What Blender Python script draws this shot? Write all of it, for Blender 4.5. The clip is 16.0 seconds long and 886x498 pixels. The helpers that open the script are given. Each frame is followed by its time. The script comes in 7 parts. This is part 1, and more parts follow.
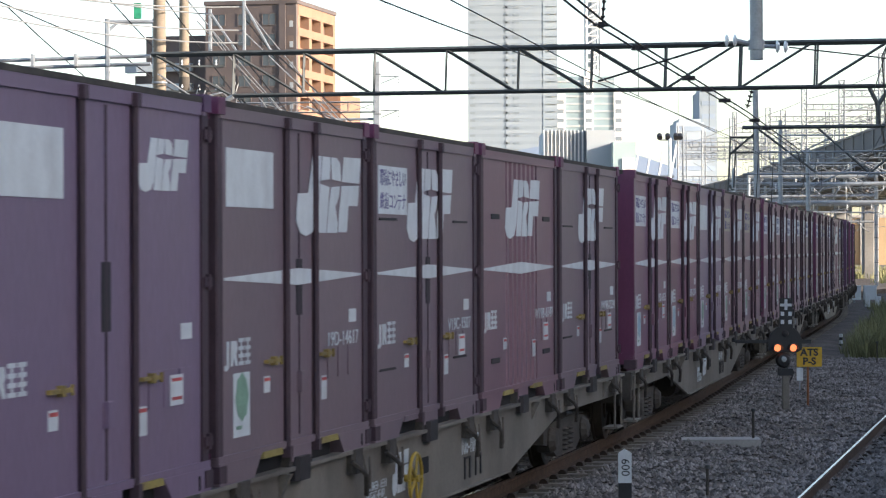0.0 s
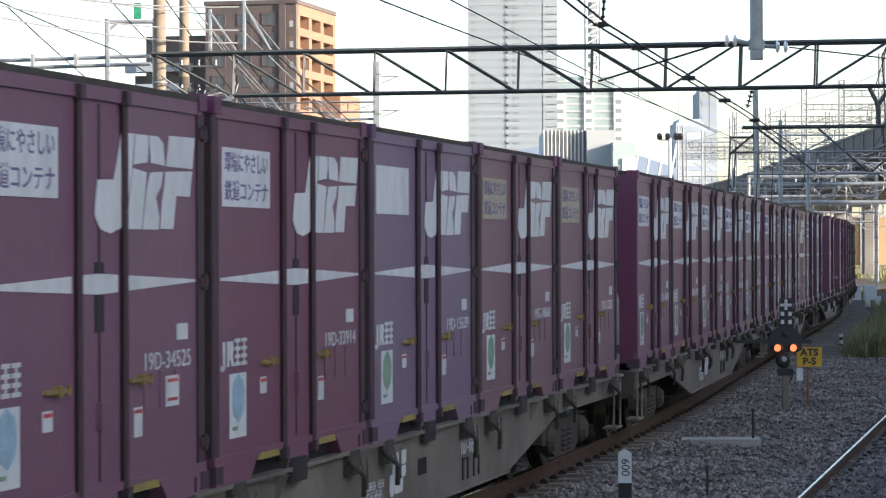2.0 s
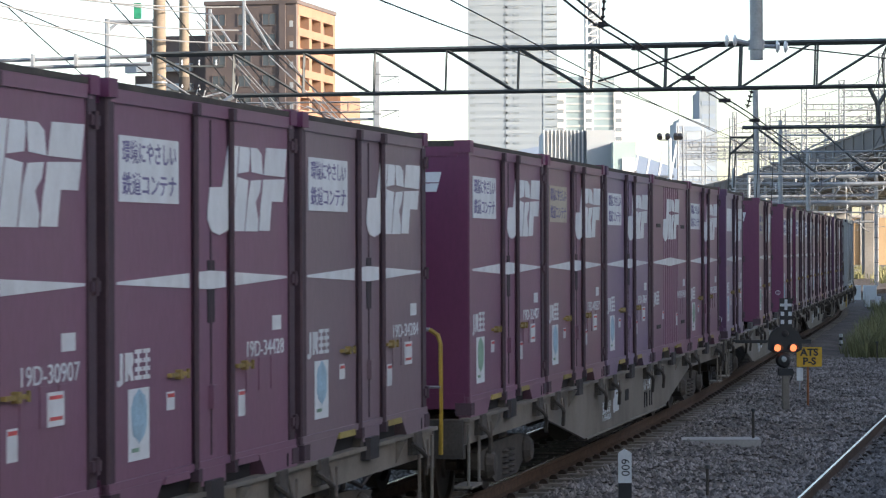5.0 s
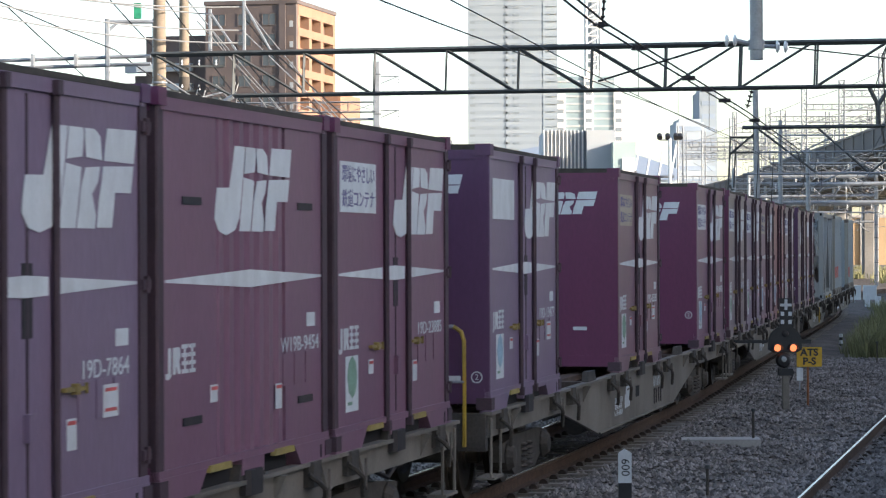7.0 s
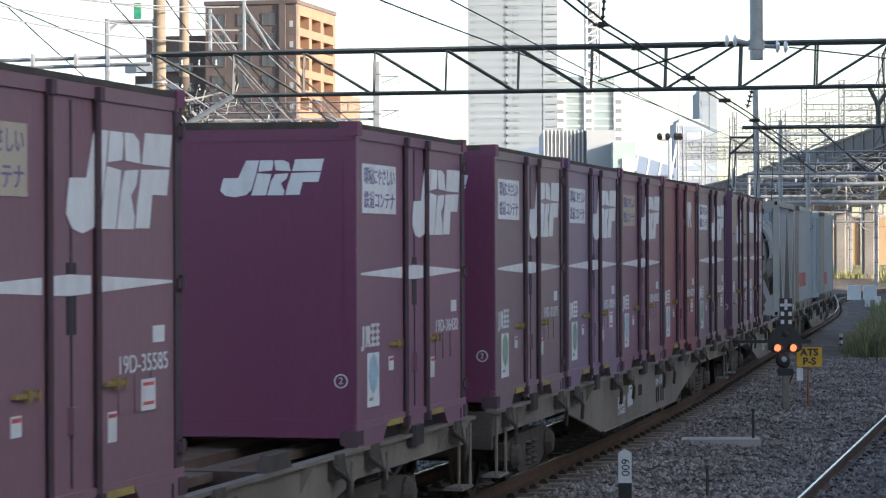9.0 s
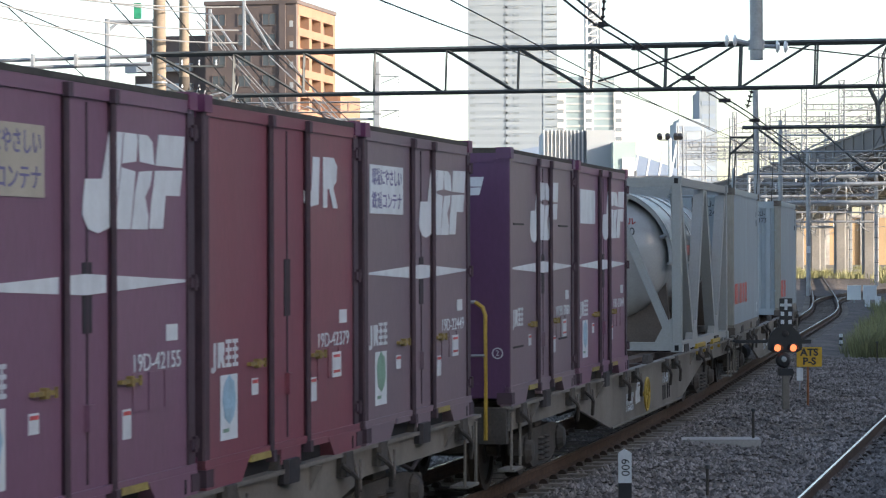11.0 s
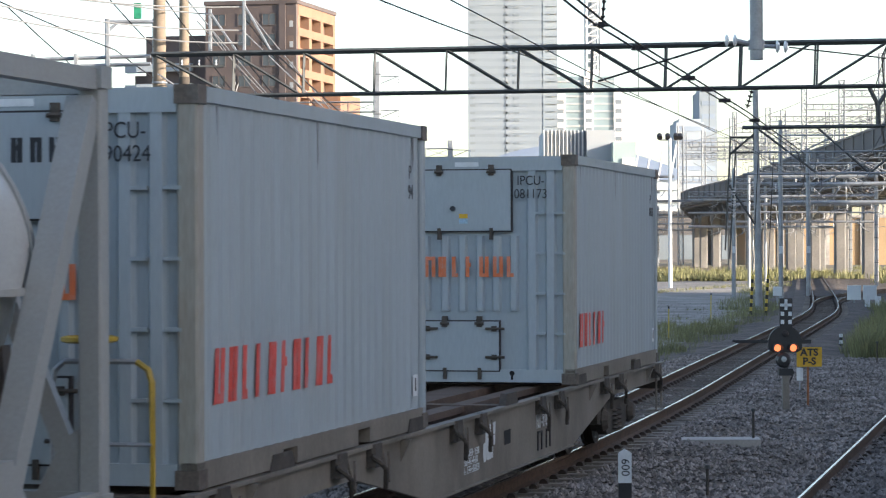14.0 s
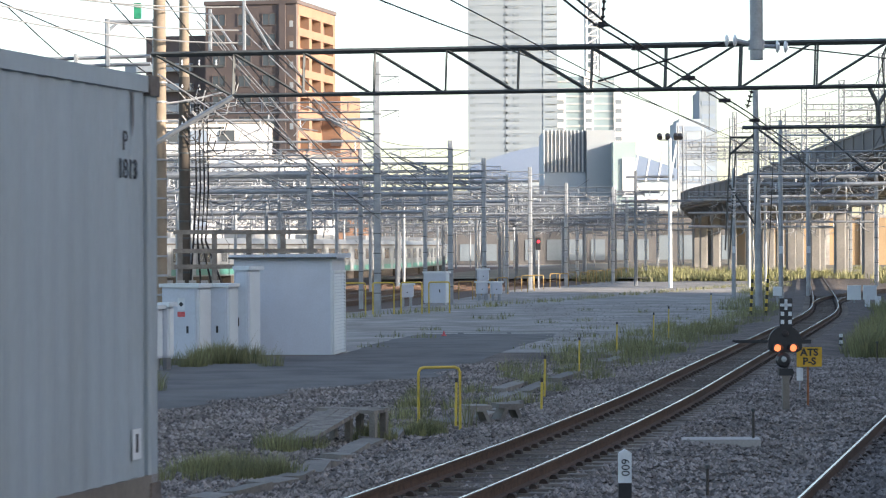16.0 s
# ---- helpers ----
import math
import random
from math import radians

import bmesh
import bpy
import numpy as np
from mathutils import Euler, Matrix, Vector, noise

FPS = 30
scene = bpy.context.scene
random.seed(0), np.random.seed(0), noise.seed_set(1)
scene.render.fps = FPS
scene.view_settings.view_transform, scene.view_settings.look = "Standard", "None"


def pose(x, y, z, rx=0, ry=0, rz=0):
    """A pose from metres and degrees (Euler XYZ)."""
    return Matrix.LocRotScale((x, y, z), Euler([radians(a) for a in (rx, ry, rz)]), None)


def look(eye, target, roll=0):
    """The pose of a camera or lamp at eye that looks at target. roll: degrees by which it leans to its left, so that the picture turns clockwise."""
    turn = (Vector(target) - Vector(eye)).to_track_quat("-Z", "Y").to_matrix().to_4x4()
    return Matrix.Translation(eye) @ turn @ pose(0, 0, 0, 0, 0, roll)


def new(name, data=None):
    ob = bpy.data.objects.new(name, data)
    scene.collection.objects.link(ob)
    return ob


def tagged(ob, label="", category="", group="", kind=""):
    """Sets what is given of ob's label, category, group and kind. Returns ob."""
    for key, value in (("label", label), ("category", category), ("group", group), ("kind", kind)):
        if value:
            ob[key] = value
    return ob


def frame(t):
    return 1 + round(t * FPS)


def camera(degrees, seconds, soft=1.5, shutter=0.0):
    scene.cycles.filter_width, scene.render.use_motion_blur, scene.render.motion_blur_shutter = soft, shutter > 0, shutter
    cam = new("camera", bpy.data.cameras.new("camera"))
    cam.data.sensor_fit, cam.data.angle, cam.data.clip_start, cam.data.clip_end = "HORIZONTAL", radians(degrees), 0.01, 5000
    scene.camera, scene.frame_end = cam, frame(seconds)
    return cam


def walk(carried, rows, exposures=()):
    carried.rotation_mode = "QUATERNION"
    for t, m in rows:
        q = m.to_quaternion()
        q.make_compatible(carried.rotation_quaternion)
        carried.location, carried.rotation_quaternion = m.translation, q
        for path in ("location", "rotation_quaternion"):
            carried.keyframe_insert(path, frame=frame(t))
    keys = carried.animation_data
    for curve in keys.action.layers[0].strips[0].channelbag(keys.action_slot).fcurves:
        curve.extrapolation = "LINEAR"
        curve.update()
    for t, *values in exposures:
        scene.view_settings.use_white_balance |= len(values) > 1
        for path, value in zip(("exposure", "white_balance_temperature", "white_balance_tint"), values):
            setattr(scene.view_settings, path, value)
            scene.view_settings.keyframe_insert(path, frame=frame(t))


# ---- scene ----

# ---------------------------------------------------------------- camera
cam = camera(19.14, 16.0, soft=1.2, shutter=0.12)
EYE = (0.0, 0.0, 2.52)
VIEW = look(EYE, (0.0, 100.0, 2.506), roll=-0.19)
walk(cam, [(0.0, VIEW), (16.0, VIEW)], [(0.0, 1.36, 6740, 13), (16.0, 1.36, 6740, 13)])

# ---------------------------------------------------------------- light
SUN_FROM = Vector((0.88, -0.42, 0.26)).normalized()
world = bpy.data.worlds.new("sky")
scene.world = world
world.use_nodes = True
wn = world.node_tree.nodes
sky = wn.new("ShaderNodeTexSky")
sky.sky_type = "NISHITA"
sky.sun_disc = False
sky.sun_elevation = math.asin(SUN_FROM.z)
sky.sun_rotation = math.atan2(SUN_FROM.x, SUN_FROM.y)
sky.air_density, sky.dust_density, sky.ozone_density = 0.85, 1.1, 1.0
wn["Background"].inputs["Strength"].default_value = 0.15
world.node_tree.links.new(sky.outputs["Color"], wn["Background"].inputs["Color"])
sun = new("sun", bpy.data.lights.new("sun", "SUN"))
sun.data.energy, sun.data.angle, sun.data.color = 4.6, radians(0.6), (1.0, 0.91, 0.80)
sun.matrix_world = look(SUN_FROM * 300, (0, 0, 0))

# ---------------------------------------------------------------- materials


def mat(name, base, rough=0.7, metal=0.0, vary=0.25, scale=6.0, bump=0.15, grain=60.0, dirt=None, dirt_amount=0.4,
        dirt_scale=1.5, stretch=(1, 1, 1), tint=0.0, island=0.0, emit=None, spec=0.5, bump_dist=0.01):
    """Base colour with two scales of variation, blotchy dirt, fine relief, and a per-object tint."""
    m = bpy.data.materials.new(name)
    m.use_nodes = True
    n, l = m.node_tree.nodes, m.node_tree.links
    b = n["Principled BSDF"]
    b.inputs["Roughness"].default_value, b.inputs["Metallic"].default_value = rough, metal
    b.inputs["Specular IOR Level"].default_value = spec
    if emit:
        b.inputs["Emission Color"].default_value = (*emit[:3], 1)
        b.inputs["Emission Strength"].default_value = emit[3]
    co = n.new("ShaderNodeTexCoord")
    mp = n.new("ShaderNodeMapping")
    mp.inputs["Scale"].default_value = stretch
    l.new(co.outputs["Object"], mp.inputs["Vector"])

    def noise_tex(s, detail=4):
        t = n.new("ShaderNodeTexNoise")
        t.inputs["Scale"].default_value, t.inputs["Detail"].default_value = s, detail
        l.new(mp.outputs["Vector"], t.inputs["Vector"])
        return t

    def mix(kind, fac, a, bcol):
        x = n.new("ShaderNodeMix")
        x.data_type, x.blend_type = "RGBA", kind
        for sock, v in ((x.inputs["Factor"], fac), (x.inputs[6], a), (x.inputs[7], bcol)):
            if hasattr(v, "links"):
                l.new(v, sock)
            elif isinstance(v, tuple):
                sock.default_value = (*v[:3], 1)
            else:
                sock.default_value = v
        return x.outputs[2]

    def ramp(v, lo, hi, a, c):
        r = n.new("ShaderNodeMapRange")
        for k, val in zip(("From Min", "From Max", "To Min", "To Max"), (lo, hi, a, c)):
            r.inputs[k].default_value = val
        l.new(v, r.inputs["Value"])
        return r.outputs["Result"]

    big, fine = noise_tex(scale), noise_tex(grain, 3)
    col = mix("MULTIPLY", 1.0, tuple(base), (1, 1, 1))
    g1 = n.new("ShaderNodeHueSaturation")
    l.new(col, g1.inputs["Color"])
    s1 = n.new("ShaderNodeMath")
    s1.operation = "MULTIPLY"
    l.new(ramp(big.outputs["Fac"], 0.3, 0.7, 1 - vary, 1 + vary), s1.inputs[0])
    l.new(ramp(fine.outputs["Fac"], 0.3, 0.7, 1 - vary * 0.6, 1 + vary * 0.6), s1.inputs[1])
    v = s1.outputs[0]
    if tint:
        info = n.new("ShaderNodeObjectInfo")
        s2 = n.new("ShaderNodeMath")
        s2.operation = "MULTIPLY"
        l.new(ramp(info.outputs["Random"], 0, 1, 1 - tint, 1 + tint), s2.inputs[0])
        l.new(v, s2.inputs[1])
        v = s2.outputs[0]
    if island:
        gi = n.new("ShaderNodeNewGeometry")
        s3 = n.new("ShaderNodeMath")
        s3.operation = "MULTIPLY"
        l.new(ramp(gi.outputs["Random Per Island"], 0, 1, 1 - island, 1 + island), s3.inputs[0])
        l.new(v, s3.inputs[1])
        v = s3.outputs[0]
    l.new(v, g1.inputs["Value"])
    out = g1.outputs["Color"]
    if dirt:
        d = noise_tex(dirt_scale, 8)
        d.inputs["Roughness"].default_value = 0.7
        out = mix("MIX", ramp(d.outputs["Fac"], 0.45, 0.75, 0, dirt_amount), out, tuple(dirt))
    l.new(out, b.inputs["Base Color"])
    if bump:
        bp = n.new("ShaderNodeBump")
        bp.inputs["Strength"].default_value, bp.inputs["Distance"].default_value = bump, bump_dist
        l.new(fine.outputs["Fac"], bp.inputs["Height"])
        l.new(bp.outputs["Normal"], b.inputs["Normal"])
    return m


GRIME = (0.05, 0.04, 0.035)
PURPLES = [mat("container_paint_%d" % i, c, 0.40, 0, 0.15, 1.3, 0.06, 40, (0.12, 0.085, 0.085), 0.5, 1.3, (1, 1, 0.28))
           for i, c in enumerate([(0.205, 0.100, 0.152), (0.221, 0.122, 0.152), (0.208, 0.146, 0.222),
                                  (0.196, 0.080, 0.122), (0.200, 0.142, 0.165), (0.222, 0.064, 0.085)])]
# End walls: darker and more saturated than the side colours.
M_END = mat("container_end_wine", (0.140, 0.034, 0.086), 0.45, 0, 0.1, 1.0, 0.04, 30, (0.08, 0.03, 0.045), 0.3, 0.9, (1, 1, 0.4))
M_ENDV = mat("container_end_violet", (0.105, 0.045, 0.105), 0.45, 0, 0.1, 1.0, 0.04, 30, (0.06, 0.03, 0.055), 0.3, 0.9, (1, 1, 0.4))
M_ROD = mat("dark_purple_rod", (0.060, 0.034, 0.045), 0.6, 0, 0.2, 4)
M_DARK = mat("black_rubber_seal", (0.022, 0.018, 0.02), 0.6)
# Near-black fill that stands for the shade inside pockets, slots and holes.
M_HOLE = mat("recess_shade_black", (0.008, 0.007, 0.008), 0.9, 0, 0.1, bump=0)
M_WHITE = mat("white_marking_paint", (0.62, 0.66, 0.68), 0.55, 0, 0.08, 5, 0.03, 60, (0.34, 0.33, 0.33), 0.45, 2.0, (1, 1, 0.5))
M_CREAM = mat("yellowed_notice_board", (0.42, 0.38, 0.30), 0.6, 0, 0.1, 5, 0.03, 60, (0.25, 0.2, 0.17), 0.5, 2.5)
M_INK = mat("violet_notice_print", (0.14, 0.13, 0.26), 0.7, 0, 0.15)
M_GREEN = mat("green_sticker_print", (0.19, 0.33, 0.24), 0.5)
M_BLUE = mat("blue_sticker_print", (0.27, 0.42, 0.52), 0.5)
M_REDP = mat("red_label_print", (0.55, 0.09, 0.09), 0.55)
M_YEL = mat("yellow_handle_paint", (0.44, 0.29, 0.035), 0.5, 0, 0.2, 8, 0.1, 50, GRIME, 0.6, 4)
M_HANDLE = mat("dull_handle_paint", (0.30, 0.215, 0.065), 0.6, 0, 0.3, 12, 0.1, 50, GRIME, 0.8, 8)
M_POCKET = mat("scuffed_yellow_edge", (0.36, 0.28, 0.08), 0.6, 0, 0.3, 6, 0.1, 40, (0.10, 0.07, 0.06), 0.8, 3)
M_WAGON = mat("wagon_grey_paint", (0.182, 0.160, 0.135), 0.6, 0, 0.2, 1.5, 0.1, 40, (0.075, 0.058, 0.042), 0.7, 1.2, (1, 1, 0.6))
M_DECKR = mat("rusty_deck_steel", (0.085, 0.056, 0.042), 0.8, 0.0, 0.3, 3, 0.2, 30)
M_UNDER = mat("brown_dusty_steel", (0.055, 0.046, 0.038), 0.8, 0.0, 0.3, 5, 0.2, 40)
M_WHEEL = mat("wheel_steel", (0.07, 0.055, 0.042), 0.55, 0.6, 0.25)
M_TREAD = mat("polished_tread", (0.42, 0.40, 0.37), 0.25, 1.0, 0.1)
M_GREYBOX = mat("blue_grey_box_paint", (0.312, 0.365, 0.396), 0.5, 0, 0.07, 1.0, 0.04, 40, (0.24, 0.235, 0.20), 0.4, 0.9, (1, 1, 0.25))
M_SEAL = mat("ochre_corner_primer", (0.29, 0.285, 0.25), 0.6, 0, 0.2, 3, 0.05, 40, (0.16, 0.08, 0.04), 0.5, 3, (1, 1, 0.2))
M_TANK = mat("tank_grey_paint", (0.40, 0.41, 0.405), 0.19, 0, 0.07, 1.2, 0.04, 40, (0.20, 0.18, 0.155), 0.5, 1.1)
M_TFRAME = mat("tank_frame_paint", (0.29, 0.30, 0.295), 0.5, 0, 0.1, 2, 0.05, 40, (0.2, 0.17, 0.13), 0.4, 2)
# Stain brown, darkened further for the shade under the tank.
M_TLOW = mat("stained_shaded_underside", (0.10, 0.078, 0.065), 0.6, 0, 0.25, 1.5)
M_ORANGE = mat("faded_orange_paint", (0.62, 0.15, 0.05), 0.6, 0, 0.15, 6, 0.05, 60, (0.36, 0.30, 0.27), 0.7, 6)
M_RED = mat("faded_red_paint", (0.62, 0.06, 0.04), 0.55, 0, 0.12, 6, 0.05, 60, (0.4, 0.36, 0.36), 0.5, 5)
M_FADED = mat("worn_red_paint", (0.45, 0.14, 0.12), 0.6, 0, 0.2, 6, 0.05, 60, (0.4, 0.36, 0.36), 0.6, 5)
M_BLACKP = mat("black_lettering", (0.02, 0.022, 0.026), 0.6)
M_RAILTOP = mat("polished_rail_head", (0.62, 0.60, 0.57), 0.22, 1.0, 0.06, bump=0.02)
M_RAIL = mat("rusty_rail_side", (0.085, 0.05, 0.033), 0.85, 0.1, 0.3, 9, 0.2, 50)
M_SLEEPER = mat("weathered_sleeper", (0.21, 0.185, 0.16), 0.9, 0, 0.25, 4, 0.3, 50, (0.06, 0.045, 0.035), 0.7, 2, (1, 4, 1), 0.25)
M_CLIP = mat("rusty_fastening", (0.065, 0.046, 0.036), 0.8, 0.3)
M_BALLAST = mat("ballast_bed", (0.112, 0.090, 0.076), 0.95, 0, 0.5, 0.9, 1.0, 14, (0.075, 0.058, 0.045), 0.6, 0.35, bump_dist=0.05)
M_STONE = mat("ballast_stone", (0.192, 0.172, 0.158), 0.9, 0, 0.3, 0.8, 0.3, 60, (0.10, 0.075, 0.055), 0.6, 0.5, island=0.65)
M_PEBBLE = mat("pale_yard_stone", (0.27, 0.25, 0.225), 0.95, 0, 0.2, 0.8, 0.2, 40, island=0.45)
M_GRAVEL = mat("yard_gravel", (0.27, 0.255, 0.235), 0.95, 0, 0.35, 0.5, 0.25, 18, (0.13, 0.115, 0.085), 0.75, 0.22, bump_dist=0.06)
M_ASPHALT = mat("old_asphalt", (0.098, 0.094, 0.090), 0.95, 0, 0.3, 0.8, 0.3, 22, (0.17, 0.155, 0.135), 0.6, 0.45, bump_dist=0.02)
M_EARTH = mat("dry_earth", (0.16, 0.135, 0.10), 0.95, 0, 0.35, 0.2, 0.6, 4, (0.10, 0.11, 0.05), 0.8, 0.08)
M_CONC = mat("weathered_concrete", (0.36, 0.345, 0.32), 0.9, 0, 0.18, 1.2, 0.2, 30, (0.17, 0.155, 0.135), 0.6, 0.8)
M_POLED = mat("dark_brown_pole", (0.085, 0.07, 0.055), 0.85, 0, 0.2, 2, 0.1, 30, (0.14, 0.11, 0.08), 0.4, 1.2)
M_POLE = mat("brown_concrete_pole", (0.25, 0.20, 0.145), 0.85, 0, 0.15, 2, 0.1, 30, (0.17, 0.12, 0.08), 0.5, 1.2)
M_STEEL = mat("galvanised_steel", (0.31, 0.33, 0.345), 0.5, 0.35, 0.15, 3, 0.05, 30, (0.2, 0.18, 0.16), 0.3, 2)
M_STEELM = mat("dulled_grey_steel", (0.16, 0.175, 0.19), 0.6, 0.2, 0.2, 2)
M_STEELD = mat("dark_green_steel", (0.075, 0.082, 0.08), 0.6, 0.2, 0.2, 3)
M_STREAK = mat("rust_streak_paint", (0.135, 0.13, 0.13), 0.8, 0, 0.4, 12)
M_CAST = mat("rusty_grey_casting", (0.115, 0.092, 0.075), 0.8, 0, 0.3, 5, 0.2, 40, (0.20, 0.20, 0.19), 0.5, 6)
M_RUST = mat("rusty_orange_post", (0.30, 0.115, 0.05), 0.8, 0, 0.25, 6)
M_WIRE = mat("catenary_wire", (0.035, 0.034, 0.035), 0.6, 0.5, 0.1, bump=0)
M_WIREL = mat("bright_strand", (0.34, 0.34, 0.33), 0.5, 0.4, 0.1, bump=0)
M_PORC = mat("white_porcelain", (0.75, 0.76, 0.76), 0.25, 0, 0.05, bump=0)
M_HUT = mat("pale_hut_paint", (0.50, 0.54, 0.60), 0.55, 0, 0.06, 0.8, 0.03, 20, (0.38, 0.39, 0.40), 0.35, 0.7)
M_CAB = mat("pale_cabinet_paint", (0.60, 0.65, 0.67), 0.45, 0, 0.05, 1.5, 0.03, 30, (0.42, 0.42, 0.4), 0.3, 1.3)
M_SIGY = mat("yellow_sign_paint", (0.62, 0.36, 0.02), 0.5, 0, 0.1, 8, 0.03, 60, (0.3, 0.18, 0.05), 0.4, 5)
M_HOOPY = mat("yellow_hoop_paint", (0.55, 0.40, 0.05), 0.5, 0, 0.15, 8, 0.05, 60, (0.28, 0.2, 0.1), 0.5, 4)
M_HOOPD = mat("weathered_hoop_paint", (0.36, 0.24, 0.08), 0.7, 0, 0.2, 5, 0.05, 60, (0.2, 0.14, 0.09), 0.6, 3)
M_SIGB = mat("black_signal_paint", (0.016, 0.016, 0.018), 0.55)
M_LAMP = mat("lit_orange_lens", (0.9, 0.25, 0.08), 0.3, 0, 0, bump=0, emit=(1.0, 0.27, 0.11, 0.6))
M_LAMPR = mat("lit_red_lens", (0.9, 0.05, 0.05), 0.3, 0, 0, bump=0, emit=(1.0, 0.03, 0.06, 0.8))
M_LENS = mat("unlit_lens", (0.35, 0.38, 0.38), 0.15, 0, 0.05, bump=0)
M_WOOD = mat("grey_old_timber", (0.22, 0.20, 0.175), 0.9, 0, 0.3, 3, 0.4, 40, (0.09, 0.075, 0.06), 0.6, 2, (1, 6, 1))


def leaf_mat(name, base):
    m = mat(name, base, 0.7, 0, 0.35, 0.7, 0, 30, island=0.45)
    return m


M_GRASS = leaf_mat("roadside_grass", (0.18, 0.185, 0.085))
M_GRASSY = leaf_mat("dry_yellow_grass", (0.22, 0.215, 0.095))
M_TROUGH = mat("old_trough_concrete", (0.19, 0.175, 0.155), 0.9, 0, 0.25, 2.5, 0.3, 30, (0.085, 0.075, 0.06), 0.7, 1.6, tint=0.2)

# ---------------------------------------------------------------- mesh helpers


class Geo:
    """Collects vertices and faces for one mesh."""

    def __init__(self):
        self.v, self.f = [], []

    def add(self, verts, faces):
        o = len(self.v)
        self.v += [tuple(p) for p in verts]
        self.f += [tuple(i + o for i in q) for q in faces]
        return self

    def box(self, x0, x1, y0, y1, z0, z1, m=None):
        p = [(x, y, z) for z in (z0, z1) for y in (y0, y1) for x in (x0, x1)]
        if m is not None:
            p = [m @ Vector(q) for q in p]
        return self.add(p, [(0, 2, 3, 1), (4, 5, 7, 6), (0, 1, 5, 4), (2, 6, 7, 3), (0, 4, 6, 2), (1, 3, 7, 5)])

    def chamfer(self, x0, x1, y0, y1, z0, z1, c=0.01):
        """A box whose four long edges along z are cut."""
        ring = [(x0 + c, y0), (x1 - c, y0), (x1, y0 + c), (x1, y1 - c), (x1 - c, y1), (x0 + c, y1), (x0, y1 - c), (x0, y0 + c)]
        return self.prism([(x, y, z0) for x, y in ring], (0, 0, z1 - z0))

    def prism(self, ring, way):
        """Extrudes a ring of points along way, with caps."""
        k = len(ring)
        w = Vector(way)
        p = [Vector(q) for q in ring] + [Vector(q) + w for q in ring]
        return self.add(p, [tuple(range(k))[::-1], tuple(range(k, 2 * k))] + [(i, (i + 1) % k, (i + 1) % k + k, i + k) for i in range(k)])

    def rod(self, a, b, r, n=8, r2=None, cap=True):
        a, b = Vector(a), Vector(b)
        r2 = r if r2 is None else r2
        q = (b - a).to_track_quat("Z", "Y")
        ring = [Vector((math.cos(2 * math.pi * i / n), math.sin(2 * math.pi * i / n), 0)) for i in range(n)]
        p = [a + q @ (c * r) for c in ring] + [b + q @ (c * r2) for c in ring]
        f = [(i, (i + 1) % n, (i + 1) % n + n, i + n) for i in range(n)]
        if cap:
            f += [tuple(range(n))[::-1], tuple(range(n, 2 * n))]
        return self.add(p, f)

    def tube(self, pts, r, n=6):
        """One skin along a line of points."""
        pts = [Vector(p) for p in pts]
        p, f = [], []
        for i, c in enumerate(pts):
            t = (pts[min(i + 1, len(pts) - 1)] - pts[max(i - 1, 0)]).normalized()
            side = t.cross(Vector((0, 0, 1)))
            side = side.normalized() if side.length > 1e-4 else Vector((1, 0, 0))
            up = side.cross(t)
            p += [c + (side * math.cos(2 * math.pi * k / n) + up * math.sin(2 * math.pi * k / n)) * r for k in range(n)]
        for i in range(len(pts) - 1):
            f += [(i * n + k, i * n + (k + 1) % n, (i + 1) * n + (k + 1) % n, (i + 1) * n + k) for k in range(n)]
        f += [tuple(range(n))[::-1], tuple(range((len(pts) - 1) * n, len(pts) * n))]
        return self.add(p, f)

    def lathe(self, prof, n=24, axis="z", at=(0, 0, 0)):
        """Turns a profile of (radius, height) about an axis through at."""
        p, f = [], []
        for r, h in prof:
            for k in range(n):
                a = 2 * math.pi * k / n
                c, s = r * math.cos(a), r * math.sin(a)
                q = {"z": (c, s, h), "y": (c, h, s), "x": (h, c, s)}[axis]
                p.append((q[0] + at[0], q[1] + at[1], q[2] + at[2]))
        for i in range(len(prof) - 1):
            f += [(i * n + k, i * n + (k + 1) % n, (i + 1) * n + (k + 1) % n, (i + 1) * n + k) for k in range(n)]
        if prof[0][0] > 1e-4:
            f.append(tuple(range(n)))
        if prof[-1][0] > 1e-4:
            f.append(tuple(range((len(prof) - 1) * n, len(prof) * n)))
        return self.add(p, f)

    def mesh(self, name, smooth=False):
        me = bpy.data.meshes.new(name)
        me.from_pydata(self.v, [], self.f)
        bm = bmesh.new()
        bm.from_mesh(me)
        if len(self.f) < 20000:
            bmesh.ops.recalc_face_normals(bm, faces=bm.faces)
        if smooth:
            for q in bm.faces:
                q.smooth = True
            for e in bm.edges:
                if len(e.link_faces) == 2 and e.calc_face_angle(0) > 0.7:
                    e.smooth = False
        bm.to_mesh(me)
        bm.free()
        return me


def part(name, geo, material, parent=None, label="", smooth=False, at=None):
    """Links a Geo (or a ready mesh) as one object under a thing or a part."""
    me = geo.mesh(name, smooth) if isinstance(geo, Geo) else geo
    if not me.materials:
        me.materials.append(material)
    ob = new(name, me)
    if me.materials[0] != material:
        ob.material_slots[0].link, ob.material_slots[0].material = "OBJECT", material
    if parent is not None:
        ob.parent = parent
    if at is not None:
        ob.matrix_basis = at
    if label:
        tagged(ob, label)
    return ob


def thing(name, label, category, group="", m=None, kind=""):
    ob = new(name)
    ob.empty_display_size = 0.2
    if m is not None:
        ob.matrix_basis = m
    return tagged(ob, label, category, group, kind)


